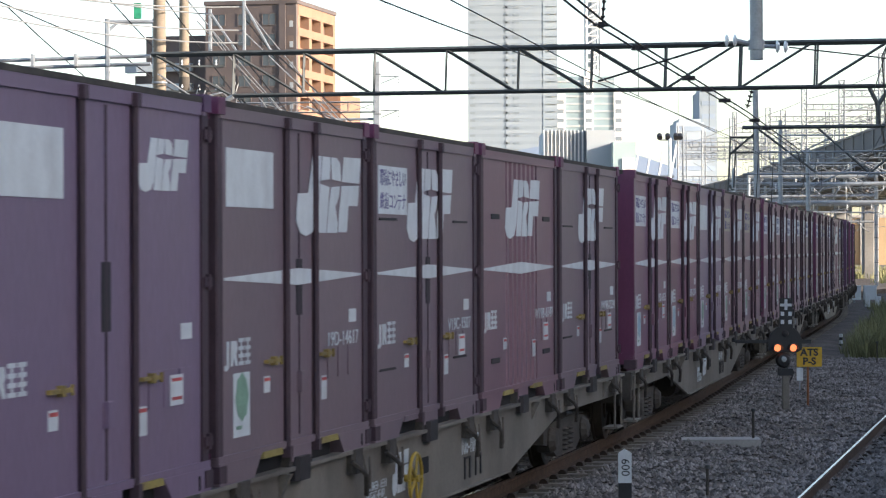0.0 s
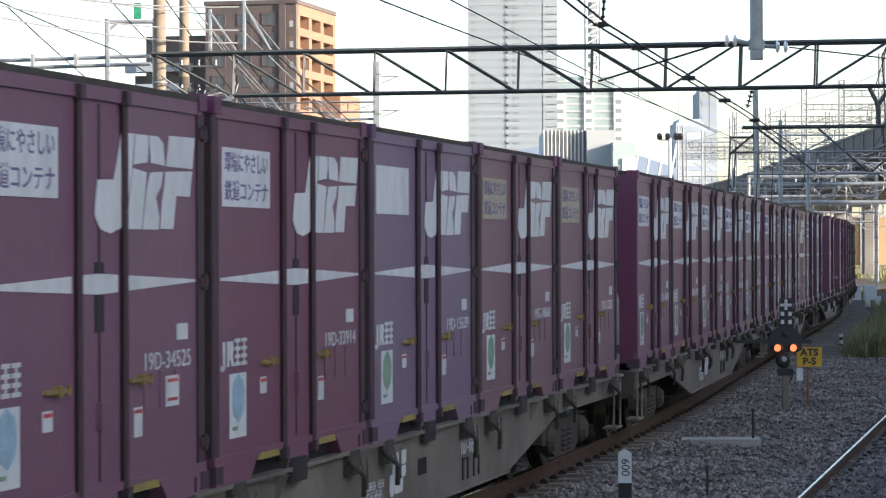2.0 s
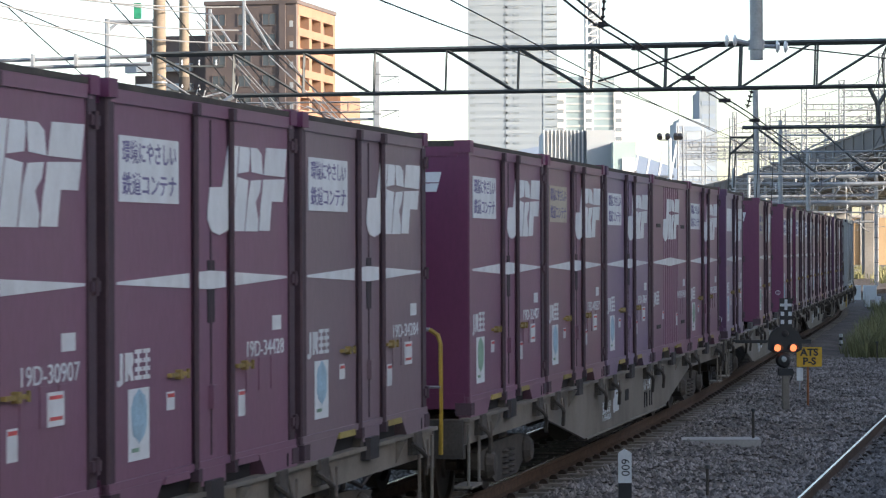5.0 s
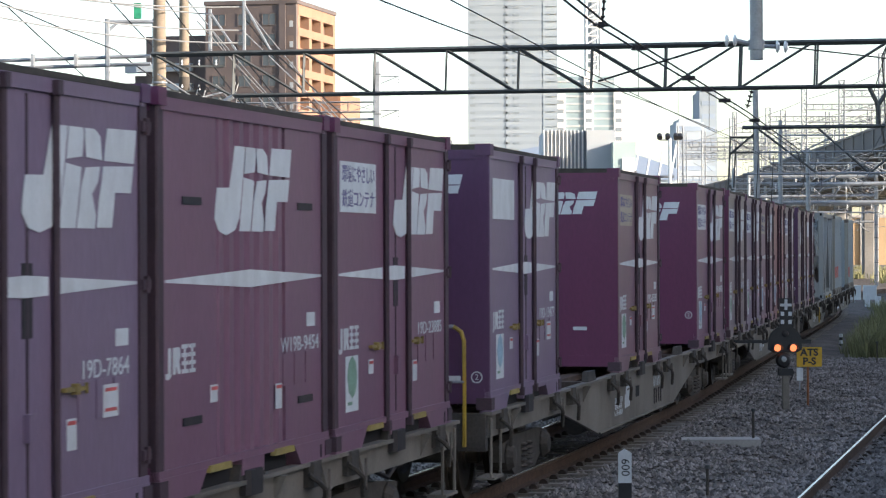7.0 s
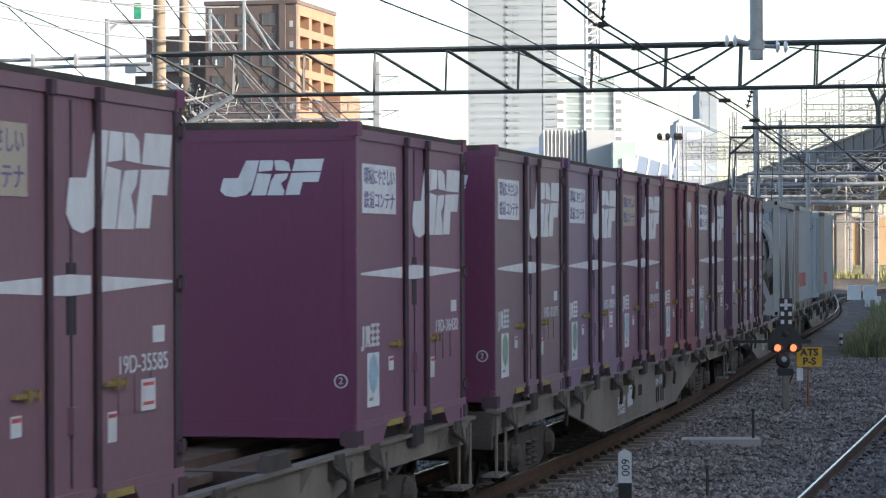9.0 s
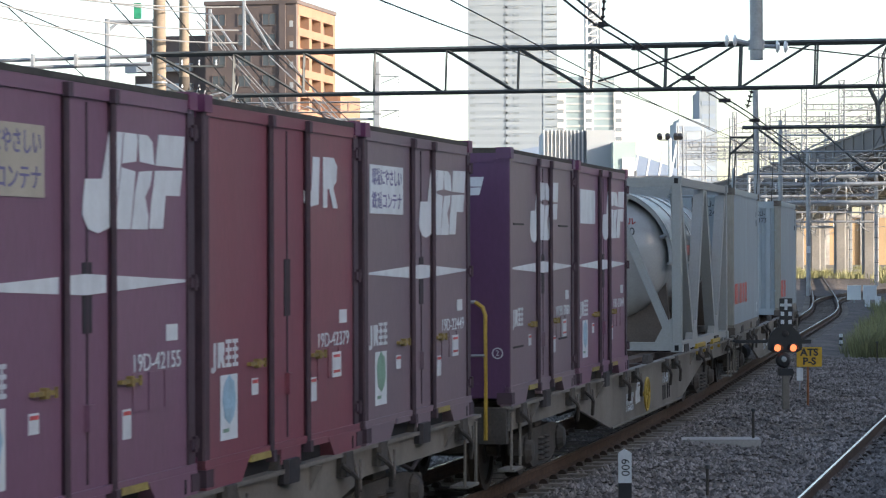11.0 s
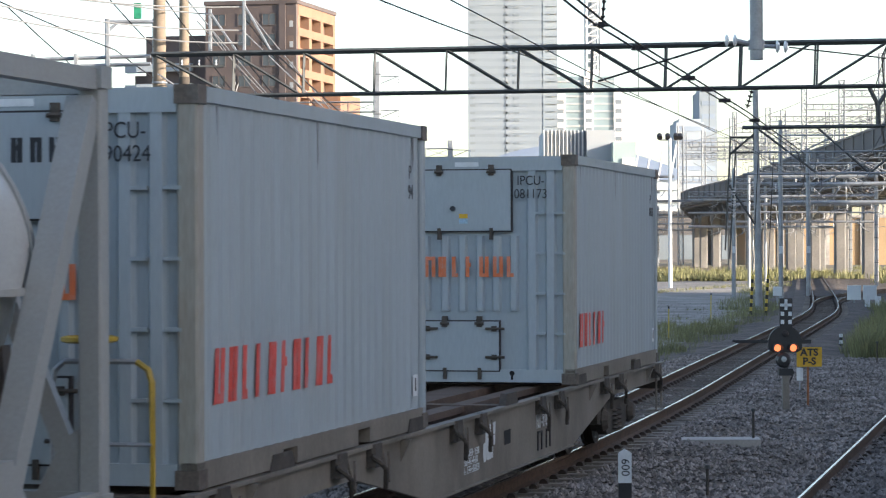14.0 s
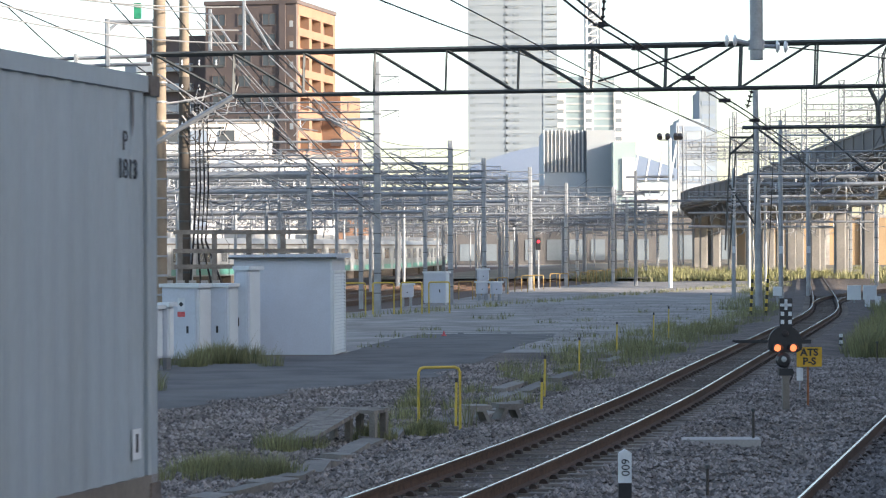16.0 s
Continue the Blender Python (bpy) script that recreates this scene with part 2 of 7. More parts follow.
def lettering(name, text, size, material, parent, m, label="", squeeze=1.0, bold=0.0):
    """Flat raised letters in the built-in font, as one mesh."""
    cu = bpy.data.curves.new(name, "FONT")
    cu.body, cu.size, cu.extrude, cu.offset, cu.align_x, cu.align_y = text, size, 0.002, bold, "CENTER", "CENTER"
    tmp = bpy.data.objects.new(name, cu)
    me = bpy.data.meshes.new_from_object(tmp)
    bpy.data.objects.remove(tmp)
    bpy.data.curves.remove(cu)
    me.transform(Matrix.Diagonal((squeeze, 1, 1, 1)))
    me.materials.clear()
    return part(name, me, material, parent, label, at=m)


SLOGANS = {}


def slogan(text, width, height, material, parent, m):
    """A line of printed words fitted into width and height; alike lines share one mesh."""
    key = (text, round(width, 3), round(height, 3), material.name)
    if key not in SLOGANS:
        o = lettering("notice_print", text, 1.0, material, None, Matrix.Identity(4), bold=0.012)
        xs, ys = [v.co.x for v in o.data.vertices], [v.co.y for v in o.data.vertices]
        o.data.transform(Matrix.Diagonal((width / (max(xs) - min(xs)), height / (max(ys) - min(ys)), 0.6, 1)) @ Matrix.Translation((-(max(xs) + min(xs)) / 2, -(max(ys) + min(ys)) / 2, 0)))
        SLOGANS[key] = o.data
        bpy.data.objects.remove(o)
    return part("notice_print", SLOGANS[key], material, parent, "violet printed words", at=m)


# ---------------------------------------------------------------- the lie of the main line
# slope of the centre line against the distance ahead
LINE_Y = np.array([-80, 18, 28, 38, 50, 65, 95, 115, 140, 900.0])
LINE_SLOPE = np.array([0.240, 0.240, 0.240, 0.215, 0.190, 0.195, 0.192, 0.147, 0.137, 0.132])
_y = np.arange(-80, 900, 0.2)
_h = np.interp(_y, LINE_Y, LINE_SLOPE)
_x = np.concatenate([[0], np.cumsum((_h[1:] + _h[:-1]) / 2 * 0.2)])
_x += -0.065 - np.interp(28, _y, _x)
_s = np.concatenate([[0], np.cumsum(np.hypot(np.diff(_x), 0.2))])
_s -= np.interp(28, _y, _s)


def line_x(y):
    return float(np.interp(y, _y, _x))


def on_line(s, n=0.0, z=0.0):
    """A point at s metres along the line, n to its right."""
    x, y, h = (float(np.interp(s, _s, q)) for q in (_x, _y, _h))
    k = math.hypot(1, h)
    return Vector((x + n / k, y - n * h / k, z))


def by_line(y, n=0.0, z=0.0):
    return on_line(float(np.interp(y, _y, _s)), n, z)


# how far the train has run, second by second
RUN = [(0.0, 0.00), (0.5, 5.60), (1.0, 10.20), (1.5, 15.63), (2.0, 20.37), (2.5, 25.86), (3.0, 30.44), (3.5, 35.85), (4.0, 40.65), (4.2, 42.69),
       (4.7, 47.69), (5.2, 52.69), (5.7, 57.65), (6.3, 63.50), (6.5, 65.84), (7.0, 70.56), (7.5, 76.07), (8.0, 80.78), (8.5, 86.15),
       (9.0, 90.73), (9.2, 92.76), (9.7, 97.80), (10.2, 102.83), (10.7, 107.85), (11.3, 113.85), (11.5, 115.75), (12.0, 120.73), (12.5, 125.76),
       (13.0, 130.86), (13.5, 135.49), (14.0, 140.74), (14.5, 145.55), (15.0, 150.38), (15.5, 155.55), (16.0, 160.57)]
MOVING = []  # (thing, wagon number, place on the wagon)
# where each wagon's load begins, counted along the train
WAGON_AT = [-14.95, 5.34, 25.98, 46.70, 67.50, 87.90, 108.73, 129.23]
HALF = 9.72  # half of a wagon's load length


def wagon_pose(k, run):
    mid = WAGON_AT[k] + HALF - run
    a, b = on_line(mid - 7.1), on_line(mid + 7.1)
    t = (b - a).normalized()
    m = Matrix(((t.y, t.x, 0, 0), (-t.x, t.y, 0, 0), (0, 0, 1, 0), (0, 0, 0, 1)))
    m.translation = (a + b) / 2
    return m

# ---------------------------------------------------------------- ground and tracks


def strip(rows, cols, place):
    """A sheet through place(a, b) for the given rows and columns."""
    g = Geo()
    g.v = [tuple(place(a, b)) for a in rows for b in cols]
    k = len(cols)
    g.f = [(i * k + j, i * k + j + 1, (i + 1) * k + j + 1, (i + 1) * k + j) for i in range(len(rows) - 1) for j in range(k - 1)]
    return g


def ground_height(n):
    """Height against the distance to the right of the line: yard, shoulder, ballast bed."""
    return float(np.interp(n, [-2.9, -2.0, -1.55, -1.0, -0.9, 0.9, 1.0, 1.5, 2.1, 2.6, 6.5, 9.0], [-0.42, -0.36, -0.20, -0.19, -0.225, -0.225, -0.19, -0.20, -0.27, -0.27, -0.27, -0.34]))


def bed_relief(n, y):
    """Unevenness of the ballast, least between the rails and on the yard."""
    k = float(np.interp(n, [-3.4, -2.6, -1.5, -1.2, 1.2, 1.6, 9.0], [0.0, 1, 1, 0.25, 0.25, 1, 1])) * float(np.interp(y, [20, 24, 54, 60], [0, 1, 1, 0]))
    return k * (0.05 * noise.noise((n * 1.4, y * 1.4, 0)) + 0.02 * noise.noise((n * 4, y * 4, 3)))


ROAD_Y, ROAD_RIGHT = [44, 48.5, 55.4, 60.3, 73.4, 89.3, 92], [-7.4, -4.9, -2.6, -0.05, 1.5, 3.96, 3.6]  # near edge of the service road


def build_ground():
    rows = list(np.arange(-60, 20, 8.0)) + list(np.arange(20, 60, 0.5)) + list(np.arange(60, 140, 2.0)) + list(np.geomspace(140, 4500, 40))
    cols = [-4000, -1200, -400, -150, -60, -30, -15, -9, -6, -4] + list(np.arange(-3.2, 9.4, 0.2)) + [11, 15, 25, 60, 150, 400, 1200, 4000]

    def place(y, n):
        z = ground_height(n)
        if 20 < y < 60 and -8 < n < 11:
            z += bed_relief(n, y)
        return (line_x(min(y, 800)) + n, y, z)
    g = part("ground", strip(rows, cols, place), M_BALLAST)
    tagged(g, "grey crushed-stone railway ground with ballast beds", "ground", kind="structure")
    yard = part("yard", strip(list(np.arange(74, 100, 1.0)) + list(np.geomspace(100, 600, 50)), [-260, -60, -30, -18, -12, -8, -6, -5, -4.2, -3.4],
                              lambda y, n: (line_x(y) + n + (0.3 * noise.noise((0, y * 0.3, 0)) if n > -4 else 0), y, -0.416)), M_GRAVEL)
    tagged(yard, "pale gravel yard beside the track", "ground", kind="structure")
    # worn asphalt service road that bends past the huts
    def road_place(y, b):
        left = float(np.interp(y, [44, 64, 66, 73, 85, 92], [-30, -26, -12, -2.9, -1.7, -0.4]))
        right = float(np.interp(y, ROAD_Y, ROAD_RIGHT))
        return (left + (right - left) * b + 0.25 * noise.noise((b * 3, y * 0.4, 2)), y, -0.413)
    road = part("road", strip(np.arange(44, 92.5, 1.0), np.linspace(0, 1, 6), road_place), M_ASPHALT)
    tagged(road, "worn grey asphalt service road", "road", kind="structure")
    mark = Geo()
    for x0, x1 in ((-0.6, 0.5), (0.7, 2.2), (2.35, 4.0)):
        mark.box(x0, x1, 90.4, 91.3, -0.412, -0.405)
    part("road_marking", mark, M_CONC, road, "faded white road line")
    bed = part("yard_track_bed", strip(np.geomspace(112, 420, 30), np.linspace(0, 1, 8), lambda y, b: (float(np.interp(y, [112, 119, 138, 187, 218, 330, 420], [-7.5, -4.6, -1.0, 5.0, 12.5, 25, 36])) * b - 90 * (1 - b), y, -0.409)), M_RAIL)
    tagged(bed, "rust-brown ballast under the yard tracks", "ground", kind="structure")
    far = part("sunlit_field", strip(np.geomspace(232, 900, 30), np.linspace(-40, 160, 30),
                                     lambda y, n: (line_x(min(y, 800)) + n, y, -0.15 + 0.05 * noise.noise((n * 0.1, y * 0.1, 0)))), M_EARTH)
    tagged(far, "dry earth and yellow weeds beyond the yard", "ground", kind="structure")


RAIL_PROFILE = [(-0.0325, 0), (0.0325, 0), (0.0325, -0.035), (0.009, -0.05), (0.009, -0.125), (0.065, -0.142), (0.065, -0.153),
                (-0.065, -0.153), (-0.065, -0.142), (-0.009, -0.125), (-0.009, -0.05), (-0.0325, -0.035)]


def sweep(points_of, prof, stations):
    g = Geo()
    k = len(prof)
    for s in stations:
        g.v += [tuple(points_of(s, n, z)) for n, z in prof]
    for i in range(len(stations) - 1):
        g.f += [(i * k + j, i * k + (j + 1) % k, (i + 1) * k + (j + 1) % k, (i + 1) * k + j) for j in range(k)]
    g.f += [tuple(range(k)), tuple(range((len(stations) - 1) * k, len(stations) * k))]
    return g


SLEEPER = Geo().prism([(-1.0, -0.105, -0.30), (1.0, -0.105, -0.30), (1.0, -0.095, -0.17), (0.35, -0.095, -0.185), (-0.35, -0.095, -0.185), (-1.0, -0.095, -0.17)],
                      (0, 0.20, 0)).mesh("sleeper")
_ring = [(-0.75, -0.20), (0.75, -0.20), (0.75, -0.182)]
for c in (0.681, 0.451, -0.451, -0.681):
    _ring += [(c + 0.05, -0.182), (c + 0.045, -0.15), (c + 0.02, -0.125), (c - 0.02, -0.125), (c - 0.045, -0.15), (c - 0.05, -0.182)]
_ring.append((-0.75, -0.182))
FASTENING = Geo().prism([(x, -0.055, z) for x, z in _ring], (0, 0.11, 0)).mesh("fastening")


def build_track(name, points_of, s0, s1, label, sleepers=True, step=0.6, near=120.0, first=-6.0):
    tr = thing(name, label, "railway track", "railway tracks")
    st = list(np.arange(s0, min(s1, near), 2.0)) + (list(np.arange(near, s1, 10.0)) if s1 > near else []) + [s1]
    for c in (-0.566, 0.566):
        part("rail", sweep(lambda s, n, z: points_of(s, n + c, z), RAIL_PROFILE, st), M_RAIL, tr, "rusty steel rail")
        part("rail_head", sweep(lambda s, n, z: points_of(s, n + c, z), [(-0.016, -0.01), (0.014, -0.01), (0.014, 0.003), (-0.016, 0.003)], st), M_RAILTOP, tr, "polished running surface")
    if sleepers:
        for s in np.arange(max(s0, first), min(s1, near), step):
            a, b = points_of(s, 0, 0), points_of(s + 0.5, 0, 0)
            t = (b - a).normalized()
            m = Matrix(((t.y, t.x, 0, a.x), (-t.x, t.y, 0, a.y), (0, 0, 1, a.z), (0, 0, 0, 1)))
            m = m @ pose(0, random.uniform(-0.03, 0.03), random.uniform(-0.008, 0.006), 0, 0, random.uniform(-1.2, 1.2))
            part("sleeper", SLEEPER, M_SLEEPER, tr, at=m)
            part("fastening", FASTENING, M_CLIP, tr, at=m)
    return tr


def second_line(s, n=0.0, z=0.0):
    """The neighbouring track to the right of the main line."""
    y = 10 + s * 0.972
    x = 3.48 + 0.566 * 1.03 + (y - 26.5) * 0.237 + 0.00002 * max(0, y - 40) ** 2
    return Vector((x + n * 0.973, y - n * 0.231, z - 0.10))


def crossing_line(s, n=0.0, z=0.0):
    """A turnout leg that swings to the right, far up the line."""
    a = by_line(120 + s, 0, 0)
    off = 0.0009 * s * s * 3
    return Vector((a.x + off + n, a.y, z - 0.02))


build_ground()
build_track("main_track", on_line, -24, 215, "curving railway track with polished rails on sleepers")
build_track("platform_track", second_line, 0, 150, "neighbouring track with worn timber sleepers", near=60.0, first=13.0)
for i, off in enumerate((-4.0, -8.2, -12.4, -16.6)):
    build_track("yard_track", lambda s, n, z, off=off: Vector((float(np.interp(s, [112, 138, 187, 218, 330], [-6, -1, 5, 11, 24])) + off * (1 - 0.001 * s) + n, s, z - 0.24)), 112, 330,
                "rusty yard track behind the catenary masts", sleepers=False, near=330.0)
build_track("turnout_track", crossing_line, 0, 90, "turnout leg branching off the main track", near=30.0)

# ---------------------------------------------------------------- freight wagons and their loads
CW, CL, CH = 1.225, 3.715, 2.50  # container half width, length, height
X_FACE = CW


def side_quad(g, y0, y1, z0, z1, x=X_FACE, t=0.004):
    g.box(x, x + t, y0, y1, z0, z1)
    return g


def side_poly(g, pts, x=X_FACE, t=0.004):
    """A flat shape on the near side, points as (y, z)."""
    g.prism([(x, y, z) for y, z in pts], (t, 0, 0))
    return g


EMBLEM = [[(0.03, 0.50), (0.175, 0.51), (0.25, 0.965), (0.375, 0.965), (0.345, 0.60), (0.30, 0.19), (0.25, 0.06), (0.14, 0.0), (0.05, 0.04), (0.0, 0.17), (0.01, 0.32)],
          [(0.387, 0.965), (0.507, 0.965), (0.515, 0.90), (0.50, 0.70), (0.367, 0.668)],
          [(0.524, 0.965), (0.61, 0.965), (0.663, 0.90), (0.678, 0.68), (0.537, 0.70), (0.524, 0.90)],
          [(0.725, 0.985), (1.0, 0.995), (0.972, 0.672), (0.692, 0.678)],
          [(0.360, 0.632), (0.492, 0.602), (0.478, 0.43), (0.44, 0.045), (0.298, 0.045)],
          [(0.53, 0.602), (0.657, 0.622), (0.64, 0.48), (0.585, 0.365), (0.62, 0.165), (0.61, 0.045), (0.453, 0.045), (0.49, 0.40)],
          [(0.686, 0.625), (0.97, 0.648), (0.943, 0.387), (0.795, 0.387), (0.765, 0.055), (0.63, 0.055), (0.65, 0.32), (0.672, 0.46)]]


def logo_shape(g, y0, y1, z0, z1, put):
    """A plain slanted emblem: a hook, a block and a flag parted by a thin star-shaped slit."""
    for shape in EMBLEM:
        put(g, [(y0 + (y1 - y0) * u, z0 + (z1 - z0) * v) for u, v in shape])
    return g


def print_bars(g, y0, y1, z0, z1, rows, seed, put, density=0.75):
    """Unreadable print: cells of short plain strokes."""
    rnd = random.Random(seed)
    h = (z1 - z0) / rows
    w = h * 0.82
    t = h * 0.105
    for r in range(rows):
        zb, zt = z0 + h * (r + 0.08), z0 + h * (r + 0.92)
        n = max(1, int((y1 - y0) / w))
        for i in range(n):
            if rnd.random() > density:
                continue
            a, b = y0 + i * w + 0.06 * w, y0 + (i + 0.88) * w
            for z in rnd.sample([zb, (zb + zt) / 2 - t / 2, zt - t, zb + (zt - zb) * 0.28], rnd.choice((2, 2, 3))):
                put(g, [(a, z), (b, z), (b, z + t), (a, z + t)])
            for y in rnd.sample([a, b - t, (a + b - t) / 2], rnd.choice((1, 2))):
                put(g, [(y, zb), (y + t, zb), (y + t, zt), (y, zt)])
    return g


def shell_with_pockets(paint_geo, L, W, z0, z1, pockets, depth=0.16):
    """A base rail along the near side with openings for fork arms."""
    edges = [0.0] + [e for p in pockets for e in p] + [L]
    for a, b in zip(edges[::2], edges[1::2]):
        paint_geo.box(W - 0.10, W + 0.012, a, b, z0, z1)
    for a, b in pockets:
        paint_geo.box(W - 0.10, W + 0.012, a, b, z1 - 0.05, z1)
    return paint_geo


CORNER = Geo().chamfer(-0.06, 0.06, -0.06, 0.06, 0, CH - 0.02, 0.012).mesh("corner_post")
LOCKROD = Geo().rod((0, 0, 0.10), (0, 0, CH - 0.06), 0.022, 8).box(-0.03, 0.03, -0.035, 0.035, 0.06, 0.14).box(-0.03, 0.03, -0.035, 0.035, CH - 0.14, CH - 0.06).mesh("lock_rod")
HANDLE = Geo().box(0, 0.03, -0.17, 0.17, -0.012, 0.012).box(0, 0.04, -0.025, 0.025, -0.03, 0.03).rod((0.03, 0.14, -0.03), (0.03, 0.14, 0.03), 0.012, 6).mesh("door_handle")
HINGE = Geo().box(0, 0.035, -0.07, 0.07, -0.03, 0.03).rod((0.03, 0.0, -0.05), (0.03, 0.0, 0.05), 0.022, 6).mesh("hinge")
END_PLATES = {"19D-13477": (0.86, 0, 0.30), "19D-35585": (0.75, 0, 0.53)}
END_PLATE = Geo().box(-0.085, 0.085, -0.006, 0.002, -0.022, 0.022).mesh("end_plate")
CASTING = Geo().box(-0.075, 0.075, -0.075, 0.075, -0.055, 0.055).mesh("corner_casting")


def container(style, paint, k, y0, serial, sign="print", sticker="green", seed=0):
    """A twelve-foot freight container; style door, centre, ribbed, plain or letters."""
    rnd = random.Random(seed)
    label = {"door": "dusty purple twelve-foot steel freight container with side doors and white markings",
             "centre": "faded purple twelve-foot container with a white emblem across its doors",
             "ribbed": "purple twelve-foot container with corrugated middle panels and white emblem",
             "plain": "purple twelve-foot container with a small white emblem and notice board",
             "letters": "dark red twelve-foot container with small white emblem and no stripe"}[style]
    c = thing("freight_container", label, "container", "twelve-foot containers on the train")
    P = PURPLES[paint]
    L, W, H = CL, CW, CH
    body = Geo().box(-W + 0.03, W - 0.035, 0.03, L - 0.03, 0.12, H - 0.03)
    part("body", body, P, c)
    roof = Geo()
    roof.prism([(-W, 0.0, H - 0.05), (W + 0.004, 0.0, H - 0.05), (W + 0.004, 0.0, H - 0.012), (W - 0.06, 0, H), (0, 0, H + 0.012), (-W + 0.06, 0, H), (-W, 0, H - 0.012)], (0, L, 0))
    part("roof", roof, M_UNDER, c, "dusty dark roof sheet")
    part("top_rail", Geo().box(W - 0.05, W + 0.002, 0.06, L - 0.06, H - 0.13, H - 0.05), P, c)
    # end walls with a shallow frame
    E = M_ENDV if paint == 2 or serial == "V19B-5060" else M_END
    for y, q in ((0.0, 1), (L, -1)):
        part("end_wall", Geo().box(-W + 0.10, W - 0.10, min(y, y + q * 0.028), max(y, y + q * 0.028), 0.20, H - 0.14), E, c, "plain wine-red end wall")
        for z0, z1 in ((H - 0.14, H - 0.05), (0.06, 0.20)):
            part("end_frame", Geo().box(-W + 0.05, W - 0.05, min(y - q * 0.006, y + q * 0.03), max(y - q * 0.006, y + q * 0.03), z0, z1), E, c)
    if serial in END_PLATES:
        part("end_plate", END_PLATE, M_WHITE, c, "small white plate", at=pose(*END_PLATES[serial]))
    for x in (-W + 0.06, W - 0.06):
        for y in (0.06, L - 0.06):
            # Front posts with a close neighbour turn dark: the gap's shade in colour.
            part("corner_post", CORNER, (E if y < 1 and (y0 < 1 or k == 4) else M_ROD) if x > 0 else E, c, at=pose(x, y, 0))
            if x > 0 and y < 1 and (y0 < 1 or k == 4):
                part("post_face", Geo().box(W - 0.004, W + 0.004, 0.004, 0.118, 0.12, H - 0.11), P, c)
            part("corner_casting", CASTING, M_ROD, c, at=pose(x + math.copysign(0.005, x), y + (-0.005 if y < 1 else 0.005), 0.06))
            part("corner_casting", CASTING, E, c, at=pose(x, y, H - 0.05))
    # sill blocks with sloped ends, fork openings between them
    for pts in ([(0.0, -0.03), (0.72, -0.03), (0.90, 0.13), (0.0, 0.13)], [(1.62, 0.02), (2.10, 0.02), (2.10, 0.13), (1.62, 0.13)], [(L - 0.90, 0.13), (L - 0.72, -0.03), (L, -0.03), (L, 0.13)]):
        part("sill_block", side_poly(Geo(), pts, W - 0.10, 0.112), P, c)
    part("base_rail", Geo().box(W - 0.06, W + 0.006, 0.0, L, 0.125, 0.175), P, c)
    for a, b in ((0.88, 1.64), (2.08, 2.84)):
        p0, p1 = a + (0.1 if a < 1 else 0.32), b - (0.32 if a < 1 else 0.1)
        part("fork_pocket_edge", side_poly(Geo(), [(p0 - 0.06, 0.095), (p1 + 0.06, 0.095), (p1 + 0.04, 0.14), (p0 - 0.04, 0.14)], W - 0.02, 0.04), M_POCKET if rnd.random() < 0.85 else P, c, "worn yellow pocket edge")
        part("fork_pocket", Geo().box(W - 0.5, W - 0.06, a, b, -0.02, 0.124), M_HOLE, c)
    part("lock_block", Geo().chamfer(W - 0.05, W + 0.05, 1.66, 1.98, -0.12, 0.05, 0.03), M_DARK, c)
    for y in (0.10, L - 0.25):
        part("sill_slot", Geo().box(W + 0.012, W + 0.015, y, y + 0.03, 0.0, 0.09), M_HOLE, c)
    ribs = {"door": (0.41, 0.605), "centre": (0.40, 0.60), "plain": (0.40, 0.63), "letters": (0.38, 0.62), "ribbed": ()}[style]
    # panels of the side, set back between the posts and rods
    if style == "ribbed":
        part("side_panel", Geo().box(W - 0.04, W - 0.012, 0.12, 0.31 * L, 0.16, H - 0.13), P, c)
        part("side_panel", Geo().box(W - 0.04, W - 0.012, 0.72 * L, L - 0.12, 0.16, H - 0.13), P, c)
        wav = Geo()
        y, n = 0.31 * L, 7
        pitch = (0.72 - 0.31) * L / n
        ring = [(W - 0.05, y)]
        for i in range(n):
            a = y + i * pitch
            ring += [(W - 0.035, a), (W - 0.008, a + pitch * 0.2), (W - 0.008, a + pitch * 0.6), (W - 0.035, a + pitch * 0.8)]
        ring += [(W - 0.05, 0.72 * L)]
        wav.prism([(x, yy, 0.16) for x, yy in ring], (0, 0, H - 0.29))
        part("corrugated_panel", wav, P, c, "corrugated middle panel")
        for yy in (0.13, 0.80):
            for z in (0.42, 0.72 * H):
                part("vent_slot", Geo().box(W - 0.013, W - 0.004, yy * L, yy * L + 0.36, z, z + 0.05), M_DARK, c)
    else:
        cuts = [0.12, ribs[0] * L - 0.03, ribs[0] * L + 0.03, ribs[1] * L - 0.03, ribs[1] * L + 0.03, L - 0.12]
        for i, (a, b) in enumerate(zip(cuts[::2], cuts[1::2])):
            d = 0.012 if i != 1 else 0.016
            g = Geo().box(W - 0.045, W - d, a, b, 0.17, H - 0.13)
            door = part("door_panel" if i != 1 else "middle_panel", g, P, c)
            if i == 1:
                # Raised dark plate in place of the shade in the handle recess.
                part("recess", Geo().box(W - d, W - d + 0.005, (a + b) / 2 - 0.07, (a + b) / 2 + 0.07, 0.42 * H, 0.58 * H), M_DARK, door, "dark plate standing for the shaded handle recess")
                part("latch_box", Geo().box(W - d, W + 0.02, (a + b) / 2 - 0.05, (a + b) / 2 + 0.05, 0.20 * H, 0.26 * H), P, door)
                part("middle_seam", Geo().box(W - d, W - d + 0.006, (a + b) / 2 - 0.012, (a + b) / 2 + 0.012, 0.2, H - 0.15), M_ROD, door)
        for q in ribs:
            part("lock_rod", LOCKROD, M_ROD, c, "dark full-height lock rod", at=pose(W + 0.008, q * L, 0))
